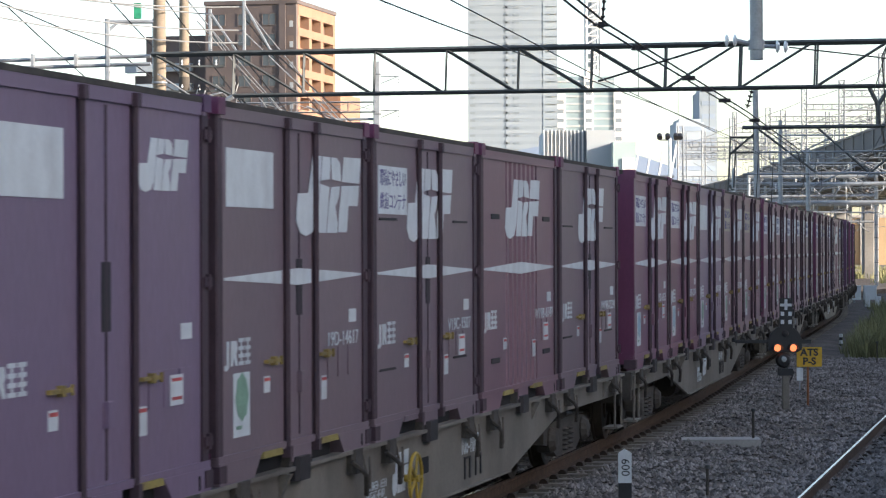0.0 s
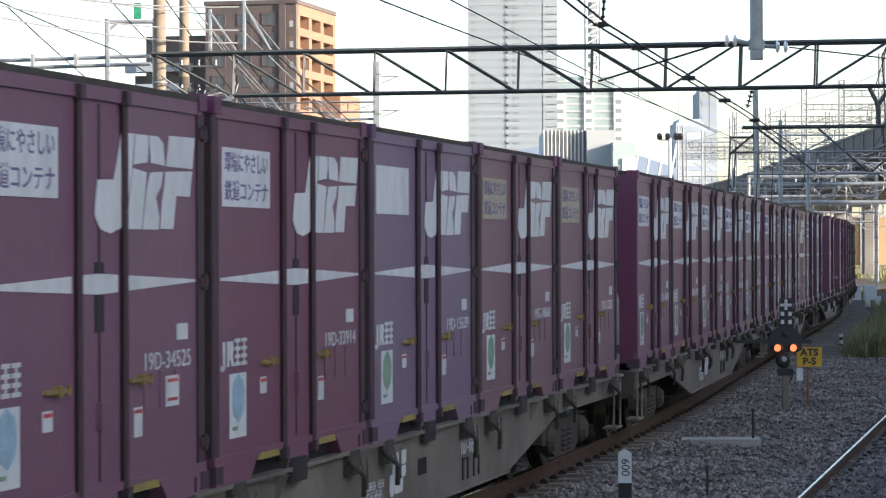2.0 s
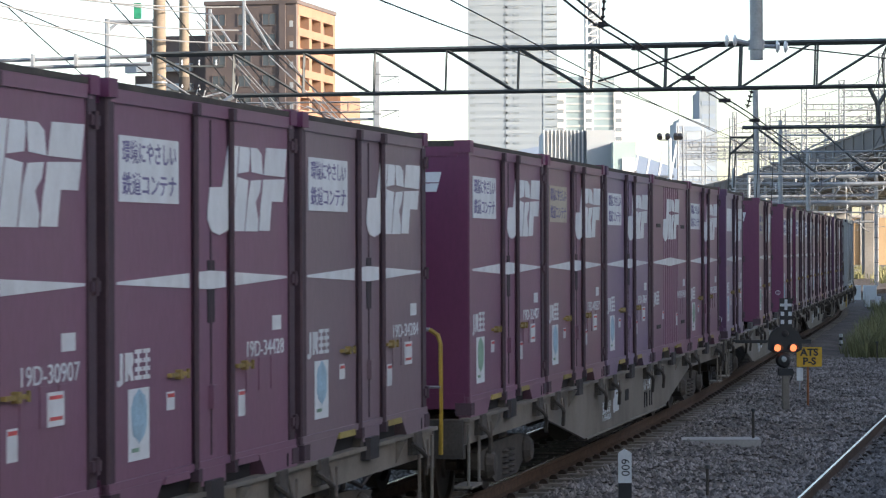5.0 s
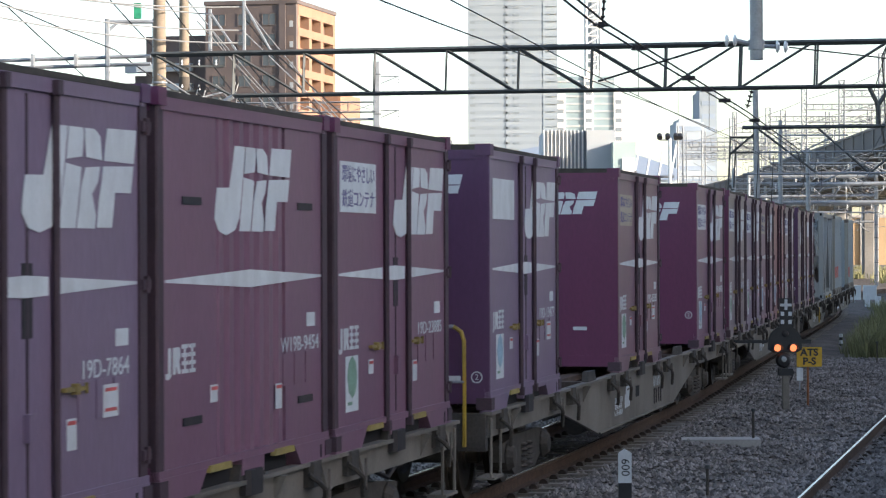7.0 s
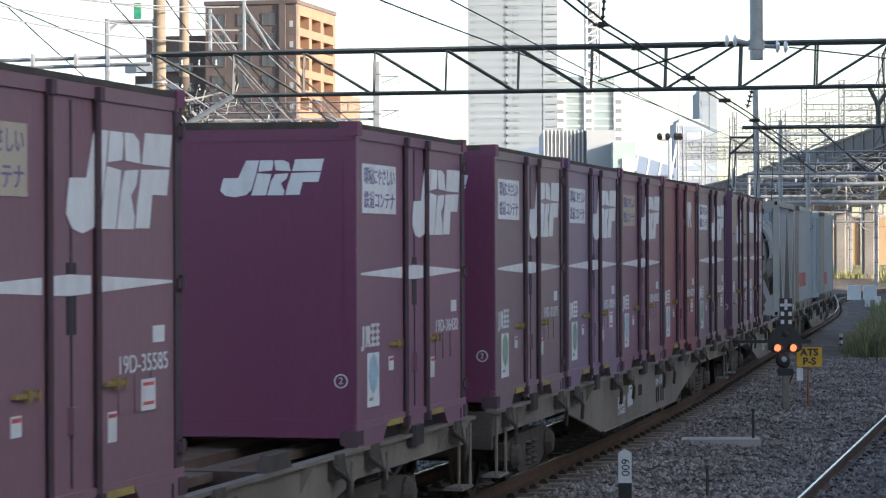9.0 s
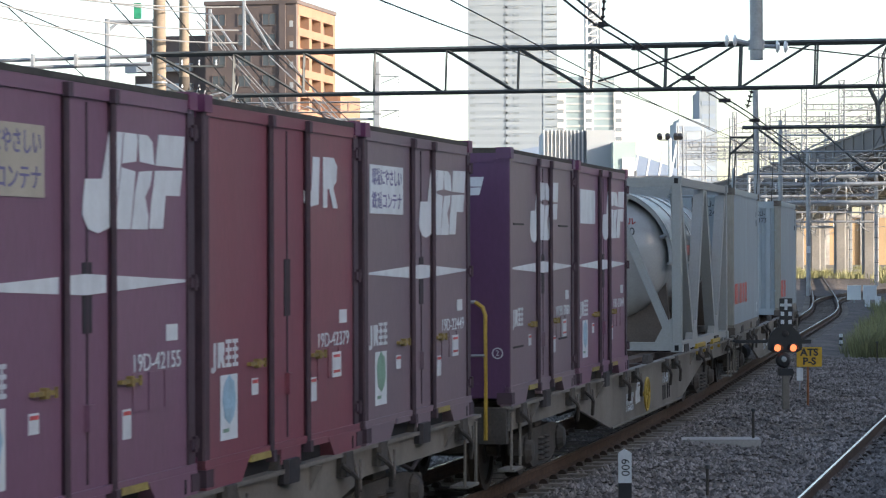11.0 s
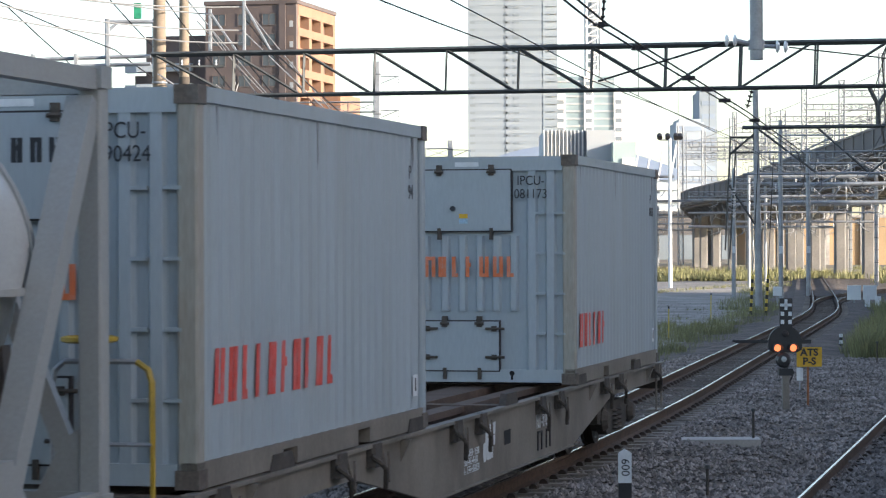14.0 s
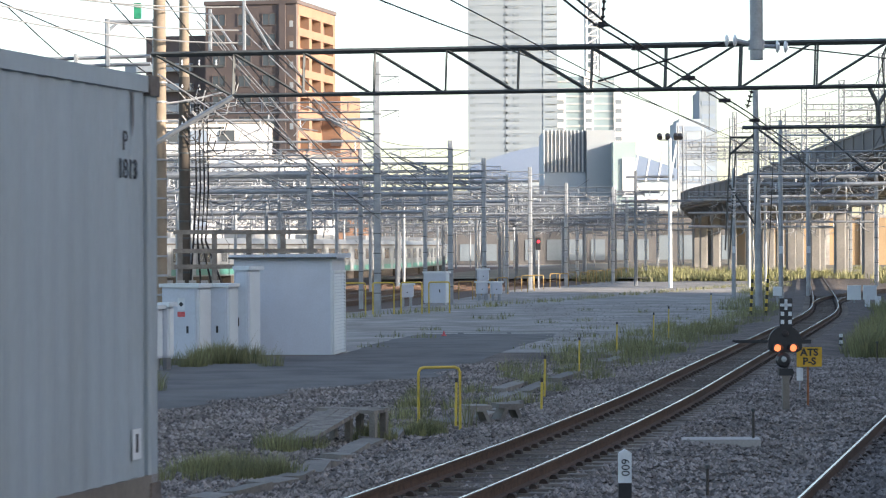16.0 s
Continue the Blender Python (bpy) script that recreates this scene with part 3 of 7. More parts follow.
        for q, s in ((ribs[0] - 0.085, 1), (ribs[1] + 0.075, -1)):
            part("door_handle", HANDLE, M_HANDLE, c, "yellow door handle", at=pose(W - 0.012, q * L, 0.30 * H, 180 if s < 0 else 0, 0, 0) if s > 0 else pose(W - 0.012, q * L, 0.30 * H))
        for y in (L - 0.06,):
            for z in (0.12, 0.525, 0.90):
                part("hinge", HINGE, M_ROD, c, at=pose(W - 0.015, y, z * H))
    part("edge_seal", Geo().box(W - 0.03, W + 0.003, L - 0.142, L - 0.118, 0.15, H - 0.1), M_ROD, c)
    xf = W - 0.0115

    def put(g, pts):
        side_poly(g, pts, xf, 0.004)
    # markings
    if sign != "none":
        a, b = (0.055 * L, 0.335 * L)
        if style == "centre":
            a, b = (0.05 * L, 0.30 * L)
        s = part("notice_board", side_poly(Geo(), [(a, 0.72 * H), (b, 0.72 * H), (b, 0.875 * H), (a, 0.875 * H)], xf, 0.006),
                 M_CREAM if sign == "cream" else M_WHITE, c, "white notice board" if sign != "cream" else "yellowed notice board")
        if sign in ("print", "cream"):
            for text, z in (("環境にやさしい", 0.838), ("鉄道コンテナ", 0.763)):
                slogan(text, b - a - 0.10, 0.055 * H, M_INK, s, pose(xf + 0.0065, (a + b) / 2, z * H, 90, 0, 90))
    span = {"door": (0.485, 0.955, 0.645, 0.89), "centre": (0.30, 0.745, 0.63, 0.89), "ribbed": (0.30, 0.76, 0.645, 0.89),
            "plain": (0.655, 0.90, 0.745, 0.882), "letters": (0.61, 0.85, 0.73, 0.885)}[style]
    g = Geo()
    ya, yb, za, zb = span[0] * L, span[1] * L, span[2] * H, span[3] * H
    if style == "letters":
        for p in ([(0.0, 0.08), (0.16, 0.0), (0.42, 0.06), (0.46, 0.95), (0.26, 0.95), (0.22, 0.30), (0.0, 0.30)],
                  [(0.56, 0.0), (0.68, 0.0), (0.68, 0.36), (0.74, 0.36), (0.86, 0.0), (1.0, 0.0), (0.86, 0.40), (0.96, 0.52), (0.98, 0.82), (0.88, 0.97), (0.56, 0.97)]):
            put(g, [(ya + (yb - ya) * u, za + (zb - za) * v) for u, v in p])
    else:
        logo_shape(g, ya, yb, za, zb, put)
    part("emblem", g, M_WHITE, c, "white slanted emblem")
    if style not in ("plain", "letters"):
        zc = 0.53 * H
        segs = [(0.045, 0.96)] if style == "ribbed" else [(0.045, ribs[0] - 0.02), (ribs[0] + 0.02, ribs[1] - 0.02), (ribs[1] + 0.02, 0.955)]

        def half(q):
            return (0.008 + 0.052 * (1 - min(1, abs(q - 0.5) / 0.45)))
        g = Geo()
        for a, b in segs:
            pts = [a] + ([0.5] if a < 0.5 < b else []) + [b]
            put(g, [(q * L, zc - half(q)) for q in pts] + [(q * L, zc + half(q)) for q in pts[::-1]])
        part("stripe", g, M_WHITE, c, "white double-tapered stripe")
    # owner's mark, serial number, stickers
    g, ma, mz, mh = Geo(), 0.045 * L, 0.300 * H, 0.072 * H
    for shape in ([(0.0, -0.12), (0.08, -0.16), (0.17, -0.06), (0.17, 0.92), (0.09, 0.92), (0.09, 0.04), (0.0, 0.06)], [(0.24, 0.0), (0.32, 0.0), (0.34, 0.34), (0.42, 0.0), (0.50, 0.0), (0.44, 0.42), (0.49, 0.62), (0.46, 0.92), (0.24, 0.92)]):
        put(g, [(ma + u * 0.56, mz + v * mh) for u, v in shape])
    for u in (0.54, 0.79):
        for v in (0.0, 0.28, 0.56, 0.86):
            put(g, [(ma + u * 0.56, mz + v * mh), (ma + (u + 0.20) * 0.56, mz + v * mh), (ma + (u + 0.20) * 0.56, mz + (v + 0.14) * mh), (ma + u * 0.56, mz + (v + 0.14) * mh)])
        for d in (0.08,):
            put(g, [(ma + (u + d) * 0.56, mz), (ma + (u + d + 0.04) * 0.56, mz), (ma + (u + d + 0.04) * 0.56, mz + mh), (ma + (u + d) * 0.56, mz + mh)])
    part("owner_mark", g, M_WHITE, c)
    if serial:
        lettering("serial_number", serial, 0.15, M_WHITE, c, pose(xf + 0.003, 0.815 * L, 0.337 * H, 90, 0, 90), squeeze=1.28)
    part("small_label", side_quad(Geo(), 0.86 * L, 0.915 * L, 0.385 * H, 0.425 * H, xf), M_WHITE, c)
    if style in ("door", "letters") and sticker:
        a, b = 0.095 * L, 0.19 * L
        st = part("inspection_sticker", side_quad(Geo(), a, b, 0.11 * H, 0.28 * H, xf), M_WHITE, c, "tall white sticker with a printed map shape")
        g = Geo()
        g.prism([(xf + 0.004, (a + b) / 2 + 0.135 * math.cos(t * 0.3927) * (1 + 0.07 * math.sin(2.3 * t + seed)), 0.215 * H + 0.155 * math.sin(t * 0.3927) * (1 + 0.06 * math.cos(3.1 * t))) for t in range(16)], (0.002, 0, 0))
        part("sticker_print", g, M_GREEN if sticker == "green" else M_BLUE, st)
        part("sticker_print", side_quad(Geo(), a + 0.05, a + 0.17, 0.130 * H, 0.140 * H, xf + 0.004, 0.002), M_GREEN, st)
    for q, z, w, h in ((0.275, 0.215, 0.038, 0.045), (0.655, 0.165, 0.038, 0.07)):
        tg = part("tag", side_quad(Geo(), q * L, q * L + w * L, z * H, z * H + h * H, xf), M_WHITE, c)
        part("tag_print", side_quad(Geo(), q * L + 0.01, q * L + w * L - 0.01, z * H + h * H - 0.035, z * H + h * H - 0.012, xf + 0.004, 0.002), M_REDP, tg)
    if rnd.random() < 0.6:
        xf += 0.007
        t = part("tag", side_quad(Geo(), 0.80 * L, 0.865 * L, 0.225 * H, 0.30 * H, xf), M_WHITE, c)
        for z in (0.238, 0.284):
            part("tag_print", side_quad(Geo(), 0.808 * L, 0.857 * L, z * H, (z + 0.008) * H, xf + 0.004, 0.002), M_REDP, t)
    for i in range(3):
        part("document_frame", Geo().box(W - 0.0115, W - 0.0045, (0.70 + 0.075 * i) * L, (0.758 + 0.075 * i) * L, 0.225 * H, 0.315 * H), P, c)
    if style == "centre":
        for yy in (0.06, 0.75):
            part("vent_slot", Geo().box(W - 0.013, W - 0.004, yy * L, yy * L + 0.55, 0.70 * H, 0.708 * H), M_DARK, c)
            part("vent_slot", Geo().box(W - 0.013, W - 0.004, yy * L, yy * L + 0.5, 0.215 * H, 0.223 * H), M_DARK, c)
    # emblem on the end wall
    g = Geo()
    logo_shape(g, 0.13, 0.97, 0.77 * H, 0.888 * H, lambda gg, p: gg.prism([(x, -0.004, z) for x, z in p], (0, 0.005, 0)))
    part("end_emblem", g, M_WHITE, c, "white emblem on the end wall")
    if serial in ("19D-36432", "19D-31215", "19D-13477", "V19B-5060"):
        ring, zr = Geo(), 0.31 if serial == "19D-13477" else 0.50
        out = [(1.10 + 0.056 * math.cos(a), -0.008, zr + 0.056 * math.sin(a)) for a in np.linspace(0, 2 * math.pi, 19)]
        inn = [(1.10 + 0.045 * math.cos(a), -0.008, zr + 0.045 * math.sin(a)) for a in np.linspace(2 * math.pi, 0, 19)]
        e = part("end_mark", ring.prism(out + inn, (0, 0.012, 0)), M_WHITE, c, "white ringed numeral")
        lettering("numeral", "2", 0.075, M_WHITE, e, pose(1.10, -0.006, zr, 90, 0, 0))
    MOVING.append((c, k, pose(0, y0 - HALF, 1.0)))
    return c


def wheelset_parts(parent, at):
    ws = part("wheelset", Geo().rod((-0.75, 0, 0), (0.75, 0, 0), 0.075, 10), M_WHEEL, parent, at=at)
    for s in (-1, 1):
        x = 0.566 * s
        g = Geo().lathe([(0.02, -0.07), (0.14, -0.07), (0.16, -0.045), (0.34, -0.03), (0.37, -0.06), (0.43, -0.06), (0.43, 0.05), (0.455, 0.06), (0.455, 0.085), (0.36, 0.085), (0.34, 0.03), (0.02, 0.03)][::1], 24, "x")
        if s > 0:
            g.v = [(-a, b, cc) for a, b, cc in g.v]
        g.v = [(a + x, b, cc) for a, b, cc in g.v]
        part("wheel", g, M_WHEEL, ws, smooth=True)
    return ws


def wagon(k, number, brake_wheel=False):
    w = thing("flat_wagon", "grey container flat wagon with deep fishbelly sills on two bogies", "railway wagon", "container wagons")
    B = HALF + 0.12
    for s in (1, -1):
        ring = [(-B, 0.97), (-B, 0.74), (-5.9, 0.74), (-3.3, 0.33), (3.3, 0.33), (5.9, 0.74), (B, 0.74), (B, 0.97)]
        x = 1.16 if s > 0 else -1.20
        part("side_sill", Geo().prism([(x, y, z) for y, z in ring], (0.04, 0, 0)), M_WAGON, w, "dusty grey fishbelly side sill")
        part("sill_flange", Geo().box(min(x, x + s * 0.09), max(x, x + s * 0.09), -B, B, 0.955, 0.985), M_WAGON, w)
        part("sill_flange", Geo().box(min(x, x + s * 0.06), max(x, x + s * 0.06), -3.3, 3.3, 0.325, 0.345), M_WAGON, w)
        for q in (-8.6, -4.4, 4.4, 8.6):
            part("stiffener", Geo().prism([(x + (0.04 if s > 0 else 0), q - 0.03, 0.95), (x + (0.04 if s > 0 else 0) + 0.09 * s, q - 0.03, 0.95), (x + (0.04 if s > 0 else 0), q - 0.03, 0.76)], (0, 0.06, 0)), M_WAGON, w)
    part("centre_sill", Geo().box(-0.22, 0.22, -B, B, 0.62, 0.96), M_DECKR, w)
    for y in (-B, -7.1, -3.87, 0, 3.87, 7.1, B):
        part("cross_beam", Geo().box(-1.15, 1.15, y - 0.12 if y > -B else y, y + 0.12 if y < B else y, 0.78, 0.972), M_DECKR, w)
    deck = Geo()
    for x in (-0.75, 0.55):
        deck.box(x, x + 0.2, -B, B, 0.90, 0.965)
    part("deck_bearer", deck, M_DECKR, w, "rusty deck bearers")
    # container locks along the sill, in pairs at each slot
    for i in range(5):
        for e in (0.45, 3.3):
            y = -HALF + i * 3.88 + e
            lk = part("container_lock", Geo().chamfer(1.17, 1.27, y - 0.13, y + 0.13, 0.80, 0.985, 0.03), M_UNDER, w, "dark container lock")
            part("lock_lever", Geo().tube([(1.25, y - 0.15, 0.90), (1.31, y - 0.10, 0.84), (1.31, y + 0.06, 0.78), (1.29, y + 0.13, 0.62)], 0.02), M_UNDER, lk)
            part("lock_chain", Geo().tube([(1.26, y + 0.12, 0.93), (1.29, y + 0.20, 0.70), (1.28, y + 0.27, 0.66), (1.26, y + 0.33, 0.90)], 0.011, 5), M_CAST, lk)
        y = -HALF + i * 3.88 + 1.86
        part("centre_guide", Geo().prism([(1.16, y - 0.30, 0.985), (1.16, y - 0.22, 1.10), (1.16, y + 0.22, 1.10), (1.16, y + 0.30, 0.985)], (0.07, 0, 0)), M_UNDER, w, "dark centre guide")
    # end platform: buffers beam, coupler, handrail, step
    for s in (-1, 1):
        y = s * B
        part("end_beam", Geo().box(-1.2, 1.2, y - 0.06, y + 0.06, 0.62, 0.97), M_UNDER, w)
        cp = Geo().box(-0.10, 0.10, min(y, y + s * 0.42), max(y, y + s * 0.42), 0.78, 0.96)
        cp.lathe([(0.02, 0.70), (0.17, 0.72), (0.17, 1.0), (0.02, 1.02)], 10, "z", (0, y + s * 0.38, 0))
        part("coupler", cp, M_UNDER, w, "rusty knuckle coupler")
        part("air_hose", Geo().tube([(0.35, y, 0.7), (0.36, y + s * 0.1, 0.5), (0.3, y + s * 0.25, 0.38), (0.2, y + s * 0.38, 0.45)], 0.025), M_DARK, w)
        step = Geo().rod((1.22, y - s * 0.1, 0.92), (1.22, y - s * 0.1, 0.36), 0.014, 6).rod((1.22, y - s * 0.55, 0.92), (1.22, y - s * 0.55, 0.36), 0.014, 6)
        step.box(1.08, 1.25, min(y - s * 0.1, y - s * 0.55), max(y - s * 0.1, y - s * 0.55), 0.34, 0.365)
        part("step", step, M_WAGON, w, "steel side step")
    # end rails: height and paint of the outer post differ from wagon to wagon
    for yr, top, paint in {2: [(-1, 2.0, M_STEEL)], 3: [(-1, 1.79, M_YEL)], 4: [(-1, 1.79, M_YEL)], 5: [(1, 2.0, M_STEEL)], 6: [(-1, 2.0, M_YEL)], 7: [(-1, 1.82, M_YEL)]}.get(k, []):
        yr *= B + 0.075
        part("handrail", Geo().tube([(1.0, yr, 0.66), (1.0, yr, top - 0.13), (0.975, yr, top - 0.05), (0.90, yr, top)], 0.021), paint, w, "upright tube of the end rail")
        part("handrail", Geo().tube([(0.90, yr, top), (0.42, yr, top), (0.36, yr, top - 0.05), (0.34, yr, top - 0.13), (0.34, yr, 0.66)], 0.02), M_STEEL, w, "bent grey end rail")
        part("rail_bar", Geo().rod((0.34, yr, top - 0.52), (1.0, yr, top - 0.52), 0.015, 6), M_STEEL, w)
    if k == 7:
        part("brake_stand", Geo().rod((0.62, -B - 0.16, 0.7), (0.62, -B - 0.16, 1.94), 0.028, 8).box(0.50, 0.74, -B - 0.20, -B - 0.04, 0.68, 0.74), M_DARK, w, "dark brake stand")
        part("brake_wheel", Geo().lathe([(0.15, 0.0), (0.18, 0.012), (0.18, 0.035), (0.15, 0.045), (0.15, 0.0)], 20, "z", (0.62, -B - 0.16, 1.94)).rod((0.46, -B - 0.16, 1.96), (0.78, -B - 0.16, 1.96), 0.014, 6).rod((0.62, -B - 0.32, 1.96), (0.62, -B, 1.96), 0.014, 6), M_YEL, w, "yellow hand-brake wheel")
    # marks on the sill
    xs = 1.202
    lettering("wagon_number", number, 0.24, M_WHITE, w, pose(xs, 1.55, 0.72, 90, 0, 90), squeeze=0.8)
    g = Geo()
    for yy in (1.3, 1.75):
        g.box(xs, xs + 0.01, yy, yy + 0.04, 0.42, 0.62).box(xs, xs + 0.01, yy + 0.2, yy + 0.24, 0.42, 0.62).box(xs, xs + 0.01, yy, yy + 0.24, 0.60, 0.62)
    part("card_holder", g, M_DARK, w)
    g = Geo()
    logo_shape(g, -1.3, -0.75, 0.5, 0.86, lambda gg, p: side_poly(gg, p, xs, 0.003))
    print_bars(g, -2.1, -1.45, 0.45, 0.68, 3, 31, lambda gg, p: side_poly(gg, p, xs, 0.003), 0.9)
    part("wagon_emblem", g, M_WHITE, w, "white emblem and small print on the sill")
    part("opening", Geo().box(xs, xs + 0.002, -0.35, -0.05, 0.60, 0.74), M_HOLE, w)
    if brake_wheel:
        bw = Geo()
        rim = [(1.30, -0.9 + 0.21 * math.cos(i * math.pi / 12), 0.62 + 0.21 * math.sin(i * math.pi / 12)) for i in range(25)]
        for a, b in zip(rim, rim[1:]):
            bw.rod(a, b, 0.015, 6)
        for i in range(5):
            a = i * 1.2566
            bw.rod((1.30, -0.9, 0.62), (1.30, -0.9 + 0.205 * math.cos(a), 0.62 + 0.205 * math.sin(a)), 0.012, 5)
        bw.rod((1.2, -0.9, 0.62), (1.33, -0.9, 0.62), 0.03, 8)
        part("brake_wheel", bw, M_YEL, w, "yellow spoked hand-brake wheel")
    # brake gear under the sill
    g = Geo().rod((0.75, -2.4, 0.40), (0.75, -1.5, 0.40), 0.16, 12).rod((0.7, 4.2, 0.55), (0.7, -4.2, 0.55), 0.025, 6).box(0.6, 0.95, 2.0, 2.5, 0.35, 0.65)
    part("brake_gear", g, M_UNDER, w)
    for by in (-7.1, 7.1):
        for s in (-1, 1):
            x = 0.98 * s
            fr = Geo().prism([(x - 0.06, by + a, b) for a, b in ((-1.3, 0.40), (-1.3, 0.56), (-0.6, 0.62), (0.6, 0.62), (1.3, 0.56), (1.3, 0.40), (0.95, 0.36), (0.55, 0.22), (-0.55, 0.22), (-0.95, 0.36))], (0.12, 0, 0))
            bog = part("bogie_frame", fr, M_UNDER, w, "dusty brown cast bogie frame")
            for e in (-0.95, 0.95):
                part("axle_box", Geo().lathe([(0.02, -0.10), (0.14, -0.09), (0.15, 0.06), (0.10, 0.12), (0.02, 0.13)], 12, "x", (x + 0.02 * s, by + e, 0.43)), M_UNDER, bog)
            g = Geo()
            for e in (-0.14, 0.14):
                for i in range(5):
                    g.lathe([(0.085, 0.26 + i * 0.055), (0.10, 0.275 + i * 0.055), (0.085, 0.29 + i * 0.055)], 10, "z", (x + 0.02 * s, by + e, 0))
            part("bogie_spring", g, M_UNDER, bog)
        part("bolster", Geo().box(-1.0, 1.0, by - 0.2, by + 0.2, 0.48, 0.74), M_UNDER, w)
        for e in (-0.95, 0.95):
            ws = wheelset_parts(w, pose(0, by + e, 0.43))
            WHEELS.append((ws, k, by + e))
    MOVING.append((w, k, pose(0, 0, 0)))
    return w


WHEELS = []
SLOT = 3.885
TRAIN = [
    ("106-1017", [("plain", 2, "", "blank"), ("door", 4, "19D-14617", "blank"), ("centre", 4, "V19C-1507", "print"), ("ribbed", 1, "W19B-6149", "none"), ("centre", 4, "W19B-2234", "none")]),
    ("107-661", [("door", 0, "19D-34525", "print"), ("door", 3, "19D-33914", "print"), ("door", 2, "19D-15639", "blank"), ("door", 1, "19G-18668", "cream"), ("door", 1, "19D-3282", "cream")]),
    ("107-571", [("door", 0, "19D-40569", "print"), ("door", 3, "19D-41569", "print"), ("door", 0, "19D-30907", "print"), ("door", 0, "19D-34428", "print"), ("door", 4, "19D-34284", "print")]),
    ("107-334", [("door", 0, "19D-32407", "print"), ("door", 1, "19D-40527", "cream"), ("door", 2, "19D-7864", "print"), ("ribbed", 0, "W19B-9454", "none"), ("door", 0, "19D-23885", "print")]),
    ("107-571", [("door", 2, "19D-13477", "blank"), None, ("door", 1, "19D-35585", "cream"), None, ("door", 0, "19D-36432", "print")]),
    ("107-118", [("door", 4, "19D-31215", "print"), ("door", 2, "19D-30834", "print"), ("door", 0, "19D-42155", "cream"), ("letters", 5, "19D-42379", "none"), ("door", 4, "19D-22449", "print")]),
    ("106-38", [("centre", 4, "V19B-5060", "none"), ("door", 0, "19D-21044", "blank")]),
    ("107-976", []),
]


def build_train():
    for k, (number, load) in enumerate(TRAIN):
        wagon(k, number, brake_wheel=k in (0, 6))
        for i, c in enumerate(load):
            if c:
                container(c[0], c[1], k, i * SLOT - (0.09 if i == 0 and k > 3 else 0), c[2], c[3], ("green", "blue", "green", "green", "blue")[(i * 3 + k) % 5], seed=k * 10 + i)


build_train()

# ---------------------------------------------------------------- twenty-foot loads
BL, BW, BH = 6.058, 1.219, 2.56


def brand_bars(g, y0, y1, z0, z1, count, seed, put, slant=0.0):
    """Brand lettering drawn as plain upright bars."""
    rnd = random.Random(seed)
    p = (y1 - y0) / count
    for i in range(count):
        a = y0 + i * p
        w = p * rnd.uniform(0.55, 0.8)
        t = p * 0.27
        s = slant * (z1 - z0)
        put(g, [(a, z0), (a + t, z0), (a + t + s, z1), (a + s, z1)])
        if rnd.random() < 0.75:
            put(g, [(a + w - t, z0), (a + w, z0), (a + w + s, z1), (a + w - t + s, z1)])
        zc = rnd.choice((z0, (z0 + z1) / 2, z1 - (z1 - z0) * 0.18))
        put(g, [(a + t, zc), (a + w - t, zc), (a + w - t, zc + (z1 - z0) * 0.18), (a + t, zc + (z1 - z0) * 0.18)])
    return g


